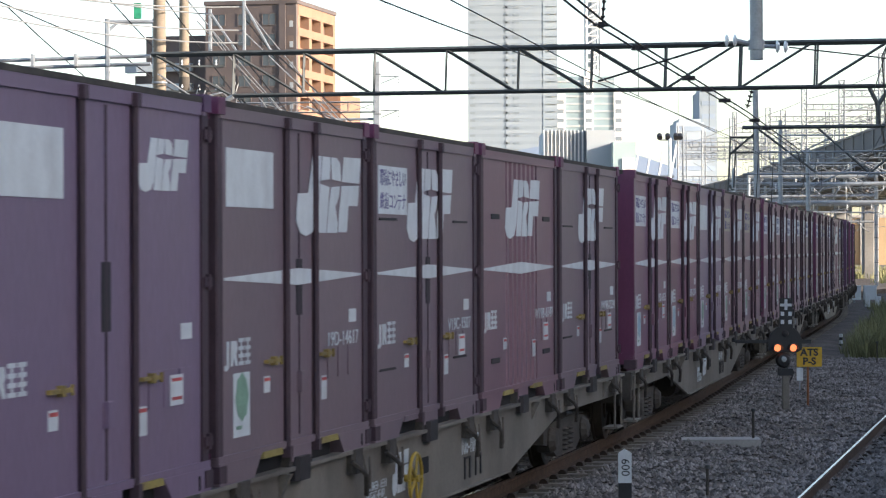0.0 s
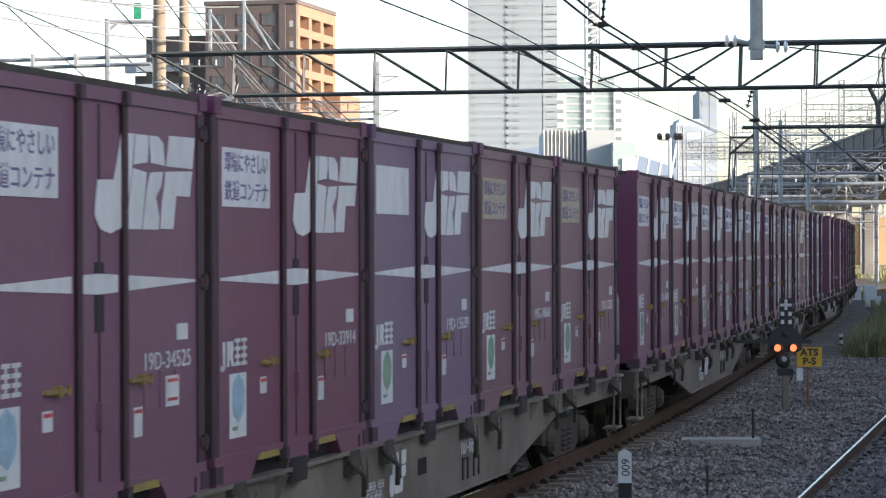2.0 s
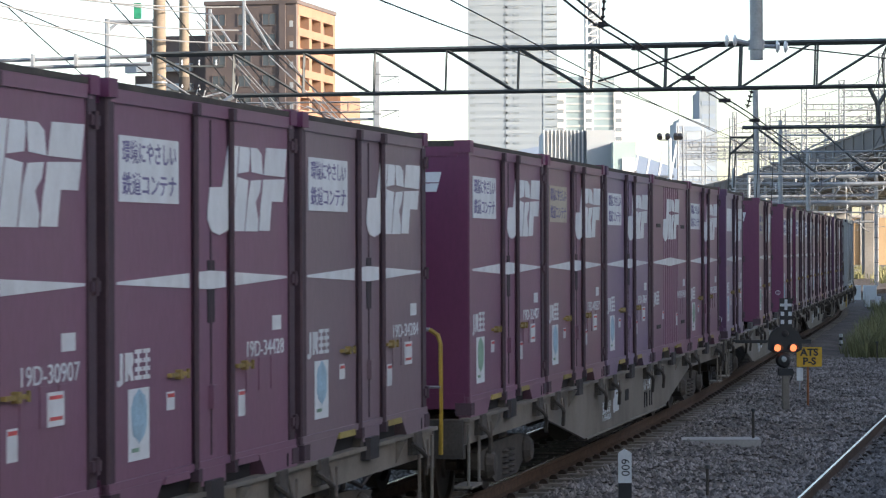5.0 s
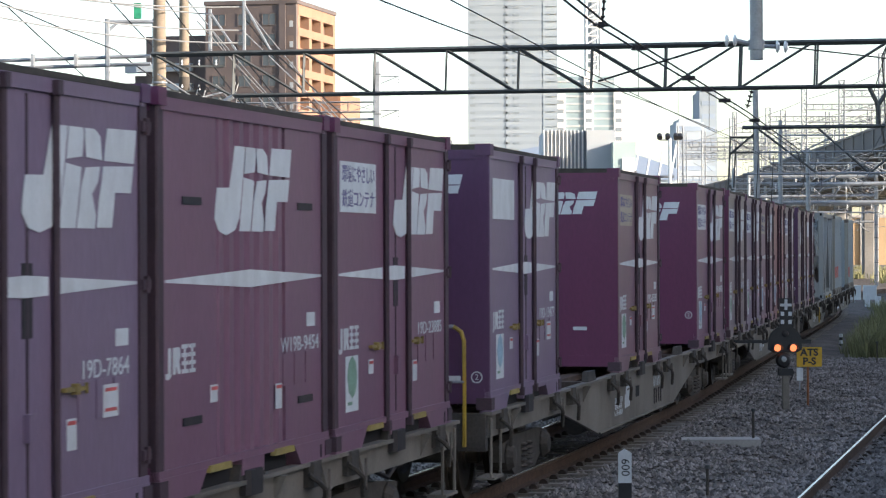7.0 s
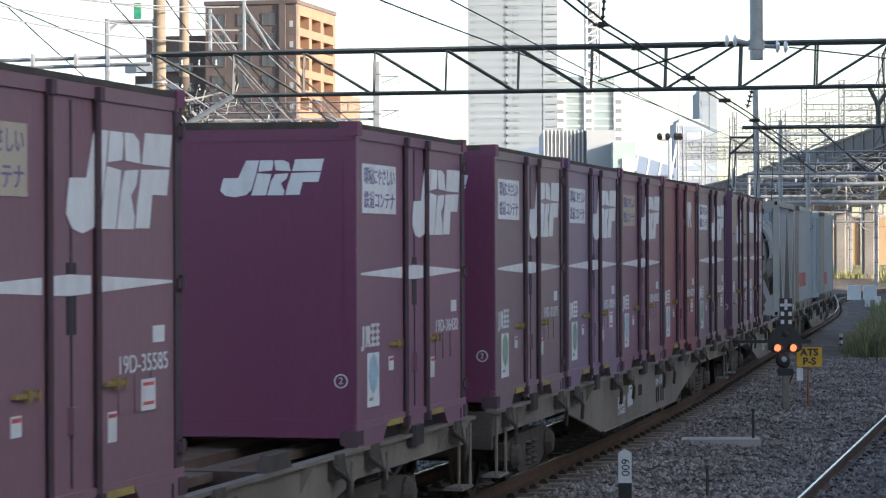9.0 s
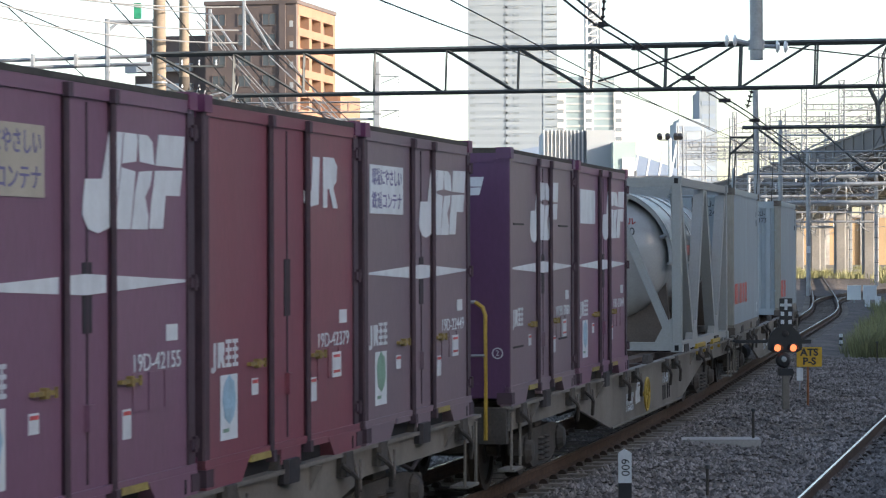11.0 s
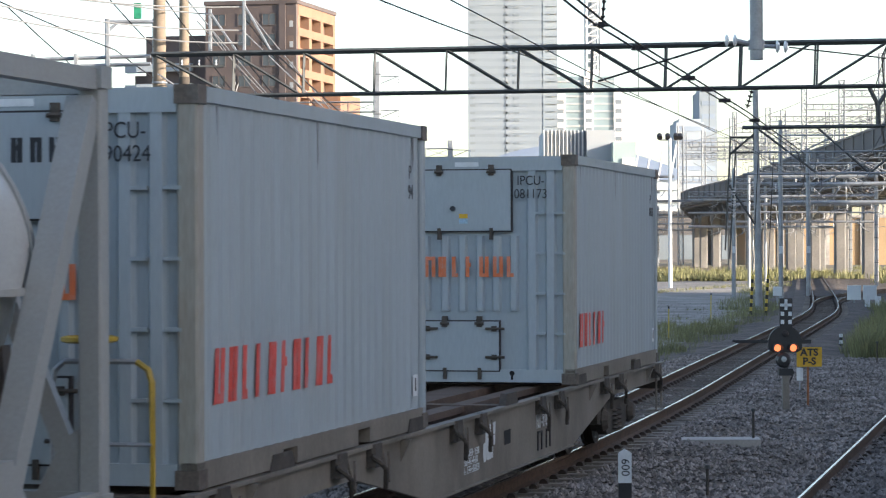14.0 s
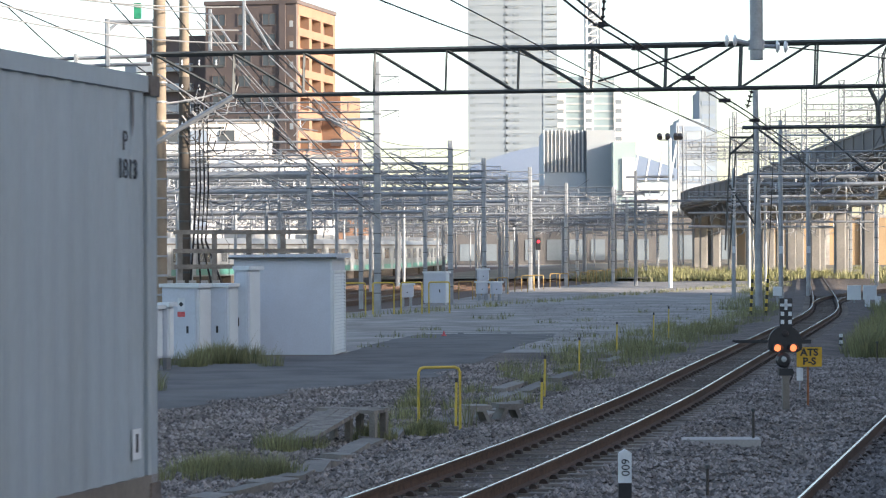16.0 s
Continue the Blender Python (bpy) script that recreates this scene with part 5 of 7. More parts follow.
def build_wires():
    # twin messenger wire of the main line, with its contact wire and droppers
    for off in (-0.10, 0.10):
        wire([(-2.6 + off, 14, 6.5), (2.54 + off, 42, 6.1), (8.05 + off, 70, 6.12), (13.6 + off, 100, 6.15), (19.3, 140, 6.2), (27, 200, 6.2)], 0.019, 0.0)
    wire([(-2.5, 14, 5.18), (2.64, 42, 5.18), (8.15, 70, 5.18), (13.7, 100, 5.18), (19.3, 140, 5.2), (27, 200, 5.2)], 0.008, 0.0, label="contact wire above the main track")
    # plain feeder that drops across the view from the upper left
    wire([(-2.6, 36, 6.62), (-0.09, 47.4, 6.6), (6.1, 75, 6.6), (10.3, 95, 6.58), (20, 150, 6.5)], 0.014, 0.0)
    wire([(5.4, 28, 6.3), (8.7, 52, 6.3), (10.6, 63, 6.2), (13.5, 80, 6.2), (22, 140, 6.2)], 0.016, 0.05)
    wire([(5.0, 28, 5.6), (9.5, 58, 5.9), (13.5, 80, 5.6), (22, 140, 5.4)], 0.01, 0.05)
    for y in (36.5, 47, 55.5, 59.5, 64, 74, 79):
        x = -2.6 + (y - 14) * 5.14 / 28 if y < 42 else (2.54 + (y - 42) * 5.51 / 28 if y < 70 else 8.05 + (y - 70) * 0.185)
        tagged(part("wire_clamp", Geo().chamfer(x - 0.14, x + 0.14, y - 0.12, y + 0.12, 6.06, 6.15, 0.04), M_DARK), "small dark clamp on the twin wires", "wire clamp", "wire clamps")
    for y in np.arange(46, 118, 6.5):
        a = Vector((2.54 + (y - 42) * (8.05 - 2.54) / 28, y, 6.08)) if y < 70 else Vector((8.05 + (y - 70) * 0.185, y, 6.1))
        a.x += 0.10
        wire([a + Vector((0, 0, 0.05)), a - Vector((0, 0, 0.92))], 0.007, 0, steps=1, name="dropper_wire", label="short vertical dropper wire")
    # bright strands that come in from the left and end at the gantry's uprights, then run back to the yard masts
    for i, (xa, za, xb, zb) in enumerate(((-5.45, 9.2, -13.0, 9.6), (-5.45, 8.55, -13.0, 9.2), (-5.5, 8.2, -13.0, 8.9), (-6.4, 9.0, -14.0, 10.2))):
        wire([(xb, 68, zb), (xa, 72.4, za)], 0.02, 0.25, M_WIREL, label="bright twisted overhead feeder strand")
    for i, (xa, ya, za, xb, yb, zb) in enumerate(((-5.45, 72.6, 9.2, -3.0, 119, 6.6), (-5.45, 72.6, 8.9, -3.1, 119, 5.9), (-5.45, 72.6, 8.5, -1.4, 138, 5.6), (-6.4, 72.8, 9.0, -4.6, 119, 5.9),
                                                  (-6.4, 72.8, 8.6, -4.9, 119, 4.9), (-5.0, 72.6, 8.3, -0.6, 138, 5.6), (-7.9, 73, 7.4, -3.2, 119, 4.4), (-5.6, 73, 6.7, -2.9, 119, 3.9),
                                                  (-7.2, 73, 9.6, -5.6, 119, 7.0), (-8.0, 73, 9.9, -6.8, 119, 6.2))):
        wire([(xa, ya, za), (xb, yb, zb)], 0.022, 0.12, M_WIRE if i % 2 else M_STEEL)
    wire([(-12.5, 66, 9.4), (-10.2, 82, 8.75), (-8.6, 85, 7.6)], 0.02, 0.05)
    wire([(-9.4, 74, 6.55), (-7.0, 84, 7.55)], 0.03, 0.12, M_WIREL, label="pale slack hanging cable")
    for i in range(7):
        x = -34 + i * 4.6
        wire([(x * 0.55 - 3, 70, 8.6 + 0.4 * (i % 3)), (x * 0.7, 119, 6.4 + 0.3 * (i % 2)), (x * 0.5 + 4, 187, 6.3), (x * 0.3 + 14, 300, 6.2)], 0.018, 0.3, M_WIREL if i % 3 == 0 else M_WIRE)


def yard_mast(x, y, h, left, rows, name="catenary_mast", r=0.14, seed=0):
    """A grey mast with arms, insulators and, to its left, tubular beams on further posts."""
    rnd = random.Random(seed)
    t = thing(name, "grey steel catenary mast with tubular cross beams and insulators", "catenary mast", "yard catenary masts")
    part("mast", Geo().chamfer(x - r, x + r, y - r, y + r, -0.45, h, 0.04), M_STEEL, t)
    for i in range(int(h / 0.9)):
        part("mast_band", Geo().box(x - r - 0.02, x + r + 0.02, y - r - 0.02, y + r + 0.02, 0.5 + i * 0.9, 0.54 + i * 0.9), M_STEELD, t)
    for z in rows:
        part("cross_beam", Geo().rod((x, y, z), (x - left, y + 0.10 * left, z + rnd.uniform(-0.1, 0.1)), rnd.choice((0.06, 0.10, 0.13)), 8), M_STEEL, t, smooth=True)
        for j in range(int(left / 2.2)):
            xx = x - 1.2 - j * 2.2 + rnd.uniform(-0.4, 0.4)
            yy = y + 0.10 * (x - xx)
            g = Geo()
            insulator(g, (xx, yy, z), (xx, yy, z - 0.45), 3, 0.07)
            part("insulator", g, M_PORC if rnd.random() < 0.6 else M_STEEL, t)
            part("bracket", Geo().rod((xx, yy, z - 0.4), (xx + rnd.choice((-1, 1)) * 0.8, yy, z - rnd.uniform(0.5, 0.9)), 0.03, 4).rod((xx + 0.3, yy, z), (xx - 0.3, yy, z - 0.75), 0.02, 4), M_STEEL, t)
    zt = max(rows) + 0.55
    lattice("truss_beam", t, (x, y, zt), (x - left, y + 0.10 * left, zt), 0.45, M_STEEL, max(4, int(left / 1.3)), 0.03, 3)
    for j in range(5):
        zz = rows[j % len(rows)] - 0.3
        part("track_wire", Geo().tube([(x - 1.5 - j * left / 6 + 3.4 * f, y + 24 * f, zz - 0.9 * 4 * f * (1 - f) * 0.3) for f in np.linspace(0, 1, 7)], 0.016, 4), M_WIRE, t)
    for j in range(int(left / 9)):
        xx = x - 9 * (j + 1)
        part("mast", Geo().rod((xx, y + 0.9 * (j + 1), -0.4), (xx, y + 0.9 * (j + 1), h * rnd.uniform(0.75, 0.95)), 0.11, 8), M_STEEL, t)
    for z in (h * 0.94, h * 0.80):
        part("arm", Geo().rod((x, y, z), (x + 1.0, y, z - 0.02), 0.025, 4).rod((x + 1.0, y, z), (x, y, z - 0.4), 0.02, 4), M_STEEL, t)
        g = Geo()
        insulator(g, (x + 1.0, y, z), (x + 1.0, y, z - 0.35), 3, 0.06)
        part("insulator", g, M_PORC, t)
    g = Geo()
    for j in range(int(left * (0.8 if y < 180 else 1.6))):
        f = rnd.random()
        xx, yy, z = x - left * f, y + 0.10 * left * f + rnd.uniform(-0.3, 6), rnd.choice(rows)
        g.rod((xx, yy, z + 0.3), (xx + rnd.uniform(-0.25, 0.25), yy, z - rnd.uniform(0.3, 1.5)), rnd.uniform(0.015, 0.045), 4)
        if j % 4 == 0:
            w = rnd.uniform(2.0, 6.0)
            g.tube([(xx + w * q, yy, z + 0.2 - rnd.uniform(0.5, 1.2) * 4 * q * (1 - q)) for q in np.linspace(0, 1, 6)], 0.022, 4)
        if j % 5 == 0:
            g.rod((xx, yy, z), (xx + rnd.choice((-1.2, 1.2)), yy, z - 1.1), 0.03, 4)
    tagged(part("hangers", g, M_STEEL if y < 180 else M_STEELM, t, "crowd of small hangers and slack wires"), kind="stuff")
    for j in range(3):
        z = rows[0] + 0.3 * j
        part("beam_brace", Geo().rod((x, y, z - 1.4), (x - 2.2 - 0.5 * j, y + 0.2, z), 0.04, 5), M_STEEL, t)
    return t


def build_masts():
    yard_mast(-2.97, 119, 11.0, 30, (8.4, 7.4, 6.3, 5.8), r=0.16, seed=1)
    yard_mast(0.4, 138, 8.2, 34, (7.0, 6.2, 5.4), seed=2)
    yard_mast(2.5, 160, 8.0, 38, (6.9, 6.2, 5.2), seed=3)
    yard_mast(6.2, 187, 8.3, 44, (7.2, 6.5, 5.6), seed=4)
    yard_mast(9.6, 205, 7.6, 44, (6.6, 6.0, 5.2), seed=5)
    yard_mast(14.1, 218, 7.6, 50, (6.8, 6.0, 5.0), seed=6)
    yard_mast(17.5, 250, 7.4, 55, (6.6, 5.8), seed=7)
    yard_mast(22.0, 285, 7.6, 60, (6.8, 5.9, 5.0), seed=8)
    yard_mast(27.0, 330, 7.8, 70, (6.8, 6.0, 5.0), seed=9)
    yard_mast(-5.5, 108, 6.2, 18, (5.6, 4.9), r=0.10, seed=21)
    yard_mast(-4.0, 128, 7.4, 30, (6.6, 5.5, 4.9), r=0.11, seed=22)
    yard_mast(-1.0, 148, 7.2, 36, (6.6, 5.9, 4.6), r=0.12, seed=23)
    yard_mast(4.2, 173, 7.4, 40, (6.9, 5.6, 4.6), r=0.12, seed=24)
    yard_mast(12.0, 235, 7.0, 48, (6.4, 5.4), r=0.14, seed=25)
    yard_mast(29.0, 168, 9.0, 8, (7.9, 6.6, 5.4), r=0.12, seed=26)
    yard_mast(31.0, 188, 8.6, 9, (7.6, 6.2, 5.0), r=0.12, seed=27)
    yard_mast(35.5, 215, 8.2, 12, (7.4, 6.0, 4.6), r=0.14, seed=28)
    yard_mast(38.0, 245, 8.0, 15, (7.0, 5.8, 4.4), r=0.15, seed=29)
    yard_mast(40.0, 380, 8.0, 95, (7.0, 6.0, 5.1), seed=10)


def far_masts():
    """Slim masts with arms and drooping wires that crowd the far end of the yard."""
    rnd = random.Random(41)
    for i in range(26):
        y = 195 + 7.5 * i + rnd.uniform(-3, 3)
        x = rnd.uniform(-0.045, 0.075) * y
        h = rnd.uniform(6.3, 8.6)
        t = thing("far_mast", "slim grey yard mast with arms and drooping wires", "catenary mast", "far yard masts")
        part("mast", Geo().rod((x, y, -0.42), (x, y, h), 0.15, 6, 0.12), M_STEELM, t)
        for z in (h - 0.5, h - 1.6, h - 2.4):
            w = rnd.uniform(1.6, 6.0)
            part("arm", Geo().rod((x - w * rnd.random(), y, z), (x + w, y, z + rnd.uniform(-0.1, 0.1)), rnd.choice((0.05, 0.08, 0.11)), 5), M_STEELM, t)
        pts = [(x + 4.5 * f, y + 26 * f, h - 1.0 - 1.1 * 4 * f * (1 - f)) for f in np.linspace(0, 1, 8)]
        part("droop_wire", Geo().tube(pts, 0.03, 4), M_WIRE, t)
        g = Geo()
        insulator(g, (x + 1.1, y, h - 1.6), (x + 1.1, y, h - 2.2), 3, 0.13)
        part("insulator", g, M_PORC if i % 2 else M_STEELM, t)


def right_gantry():
    t = thing("line_side_gantry", "grey pole with a long steel beam and braces beside the track", "railway gantry")
    part("pole", Geo().rod((14.55, 121, -0.4), (14.4, 121, 9.8), 0.17, 12, 0.13), M_STEEL, t, smooth=True)
    part("beam", Geo().rod((13.8, 121, 8.05), (24.5, 119, 8.05), 0.09, 4), M_STEELD, t)
    part("beam", Geo().rod((13.8, 121, 5.9), (24.5, 119, 5.9), 0.05, 4), M_STEEL, t)
    part("beam", Geo().rod((14.4, 121, 6.9), (24.5, 119, 6.9), 0.05, 4), M_STEEL, t)
    for a, b in (((14.5, 121, 8.0), (17.2, 120.5, 5.9)), ((19.5, 120, 5.9), (17.2, 120.5, 8.0)), ((19.5, 120, 5.9), (22, 119.5, 8.0)), ((13.2, 121, 6.8), (14.4, 121, 7.8)), ((13.2, 121, 5.4), (14.5, 121, 3.4))):
        part("brace", Geo().rod(a, b, 0.05, 4), M_STEELD, t)
    part("bracket_frame", Geo().rod((13.2, 121, 7.6), (14.5, 121, 7.6), 0.05, 4).rod((13.2, 121, 6.9), (14.5, 121, 6.9), 0.05, 4).rod((13.25, 121, 7.6), (13.0, 121, 2.4), 0.04, 5).rod((13.5, 121, 7.2), (13.2, 121, 2.0), 0.04, 5), M_STEELD, t)
    for i in range(3):
        g = Geo()
        insulator(g, (13.4, 121, 5.3 - 0.5 * i), (13.4, 121, 4.9 - 0.5 * i), 3, 0.12)
        part("insulator", g, M_PORC, t)
    g = Geo()
    lo, hi = (19.9, 120, 8.05), (19.9, 120, 9.0)
    g.rod(lo, hi, 0.12, 8).rod(hi, (19.5, 120, 9.8), 0.10, 8).rod(hi, (20.4, 120, 9.8), 0.10, 8)
    part("fork_post", g, M_STEELD, t, "dark forked post")
    for x, y, h in ((18.0, 140, 9.3), (20.3, 146, 8.0), (16.6, 150, 7.0)):
        p = thing("line_pole", "slim grey catenary pole beside the track", "pole", "line poles", None)
        part("pole", Geo().rod((x, y, -0.4), (x, y, h), 0.13, 10, 0.11), M_STEEL, p, smooth=True)
        part("cross_arm", Geo().rod((x - 0.2, y, h - 0.8), (x + 3.6, y, h - 0.8), 0.05, 5).rod((x, y, h - 2.2), (x + 2.8, y, h - 0.9), 0.04, 4), M_STEEL, p)
        part("plate", Geo().box(x - 0.1, x + 0.1, y - 0.16, y - 0.14, 2.2, 2.6), M_WHITE, p)
        g = Geo()
        insulator(g, (x + 2.4, y, h - 0.8), (x + 2.4, y, h - 1.3), 3, 0.09)
        part("insulator", g, M_PORC, p)


def utility_poles():
    for x, y, r, h in ((-8.07, 75, 0.20, 12.5), (-8.35, 85, 0.18, 12.5)):
        p = thing("utility_pole", "tall tan concrete utility pole with cable hardware", "utility pole", "utility poles")
        part("pole", Geo().rod((x, y, -0.5), (x, y, h), r, 20, r * 0.85), M_POLE, p, smooth=True)
        if y > 80:
            # Thin skin that makes the second pole darker brown below 8.1 m.
            part("pole_sleeve", Geo().rod((x, y, -0.5), (x, y, 8.1), r * 1.04, 20, r * 0.98), M_POLED, p, "darker brown lower length of the pole", smooth=True)
        for z in np.arange(1.2, 7.4, 0.55):
            part("pole_band", Geo().lathe([(r * 1.02, z), (r * 1.12, z + 0.01), (r * 1.12, z + 0.05), (r * 1.02, z + 0.06)], 16, "z", (x, y, 0)), M_STEEL if y < 80 else M_STEELD, p)
        if y > 80:
            rnd = random.Random(4)
            for i in range(26):
                z = 7.0 + rnd.uniform(-1.2, 1.0)
                a = Vector((x + rnd.uniform(-0.2, 1.4), y - 0.3, z))
                part("cable_loop", Geo().tube([a, a + Vector((0.25, 0, -0.3)), a + Vector((0.5, 0, -0.25)), a + Vector((0.6, 0, 0.1))], 0.022), M_WIREL if i % 2 else M_WIRE, p)
            for i in range(4):
                xo = x + 0.35 + 0.13 * i
                part("riser_cable", Geo().tube([(xo, y - 0.2, 7.2), (xo + 0.05, y - 0.2, 4.5), (xo - 0.05, y - 0.2, 2.8), (xo + 0.3 * i - 0.2, y - 0.2, 0.8)], 0.035), M_WIRE, p, "black hanging cable")
            for z in (6.4, 7.6, 8.4):
                part("cross_arm", Geo().box(x - 0.7, x + 1.3, y - 0.26, y - 0.20, z, z + 0.06), M_STEELD, p)
                for j in range(4):
                    g = Geo()
                    insulator(g, (x - 0.6 + 0.55 * j, y - 0.23, z + 0.06), (x - 0.6 + 0.55 * j, y - 0.23, z + 0.24), 2, 0.045)
                    part("insulator", g, M_PORC, p)
    g = thing("signal_bracket", "grey steel bracket frame with a small green lamp box", "signal bracket")
    part("post", Geo().rod((-10.7, 84, 5.4), (-10.7, 84, 9.9), 0.09, 6).rod((-9.2, 84, 5.4), (-9.2, 84, 9.9), 0.07, 6).rod((-10.7, 84, 9.8), (-9.2, 84, 9.8), 0.07, 6).rod((-10.7, 84, 9.5), (-10.3, 84, 9.85), 0.05, 5), M_STEEL, g)
    part("support", Geo().rod((-10.7, 84, 5.6), (-8.35, 85, 5.6), 0.06, 6).rod((-10.7, 84, -0.5), (-10.7, 84, 5.6), 0.09, 8), M_STEEL, g)
    part("lamp_box", Geo().box(-9.85, -9.62, 83.9, 84.1, 9.9, 10.4), mat("green_lamp_box", (0.02, 0.22, 0.12), 0.4), g, "green lamp box")


main_gantry()
near_gantry()
build_wires()
build_masts()
far_masts()
right_gantry()
utility_poles()

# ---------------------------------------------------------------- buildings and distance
# One tile in two tones: shaded brown, and orange with the sunlight in it.
M_TILESHADE = mat("shaded_brown_tile", (0.105, 0.085, 0.082), 0.8, 0, 0.12, 0.3, 0.05, 8)
M_TILELIT = mat("sunlit_orange_tile", (0.275, 0.160, 0.105), 0.8, 0, 0.1, 0.3, 0.05, 8)
M_GLASSD = mat("dark_window_glass", (0.05, 0.06, 0.075), 0.12, 0, 0.2, 0.2, 0, 8, spec=0.8)
M_GLASSB = mat("pale_blue_glass", (0.27, 0.33, 0.41), 0.15, 0, 0.12, 0.1, 0, 4, spec=0.8)
M_GREYD = mat("tinted_window_grey", (0.19, 0.225, 0.25), 0.4, 0, 0.1, 0.2, 0, 4)
M_ROOFB = mat("pale_blue_metal_roof", (0.19, 0.245, 0.34), 0.5, 0, 0.06, 0.1, 0, 4)
M_SLAT = mat("grey_facade_slat", (0.13, 0.145, 0.165), 0.7, 0, 0.1, 0.2, 0, 4)
M_PALE = mat("pale_panel_wall", (0.34, 0.37, 0.39), 0.7, 0, 0.06, 0.1, 0, 4)
M_PALEG = mat("pale_green_glazing", (0.34, 0.43, 0.42), 0.4, 0, 0.06, 0.1, 0, 4)
# Brown darkened for the shade inside the loggias.
M_LOGGIA = mat("loggia_back_wall", (0.13, 0.095, 0.08), 0.9, 0, 0.3, 0.4, 0)
# Distance haze is mixed into these bluish, nearly equal tower colours.
M_TOWER = mat("hazed_tower_panel", (0.24, 0.285, 0.32), 0.7, 0, 0.05, 0.05, 0, 4)
M_TOWERB = mat("hazed_tower_band", (0.215, 0.257, 0.29), 0.5, 0, 0.06, 0.05, 0, 4)
M_WHITEW = mat("white_wall", (0.80, 0.79, 0.76), 0.8, 0, 0.05, 0.1, 0, 4)
M_GREYW = mat("grey_blue_wall", (0.34, 0.39, 0.43), 0.8, 0, 0.08, 0.1, 0, 4)
M_TEAL = mat("teal_glass", (0.24, 0.315, 0.335), 0.2, 0, 0.1, 0.1, 0, 4)
M_VIAD = mat("viaduct_concrete", (0.125, 0.122, 0.122), 0.9, 0, 0.15, 0.2, 0.1, 4, (0.12, 0.115, 0.11), 0.5, 0.1)
M_PIER = mat("pier_concrete", (0.20, 0.195, 0.185), 0.9, 0, 0.15, 0.4, 0.1, 6, (0.11, 0.105, 0.1), 0.5, 0.3)
M_OCHRE = mat("ochre_wall", (0.36, 0.25, 0.145), 0.9, 0, 0.12, 0.1, 0.1, 4)
M_SILVER = mat("stainless_train_side", (0.19, 0.205, 0.215), 0.45, 0.3, 0.06)
M_TGREEN = mat("green_train_band", (0.06, 0.21, 0.18), 0.4)


def turned(x, y, deg):
    return Matrix.Translation((x, y, 0)) @ Matrix.Rotation(radians(deg), 4, "Z")


WIN_SHARED = {}


def window(parent, w, h, x, z, deep=0.25, glass=None, frame=None):
    """A framed window proud of a wall in the local plane y = 0."""
    key = (w, h, deep, glass and glass.name)
    if key not in WIN_SHARED:
        f = Geo().box(-w / 2 - 0.12, w / 2 + 0.12, -0.10, 0.02, -h / 2 - 0.12, -h / 2).box(-w / 2 - 0.12, w / 2 + 0.12, -0.10, 0.02, h / 2, h / 2 + 0.12)
        f.box(-w / 2 - 0.12, -w / 2, -0.10, 0.02, -h / 2, h / 2).box(w / 2, w / 2 + 0.12, -0.10, 0.02, -h / 2, h / 2).box(-0.05, 0.05, -0.08, 0.02, -h / 2, h / 2)
        WIN_SHARED[key] = (f.mesh("window_frame"), Geo().box(-w / 2, w / 2, -0.03, 0.02, -h / 2, h / 2).mesh("pane"))
    f, p = WIN_SHARED[key]
    win = part("window", f, frame or M_STEEL, parent, at=pose(x, 0, z))
    part("pane", p, glass or M_GLASSD, win)
    return win


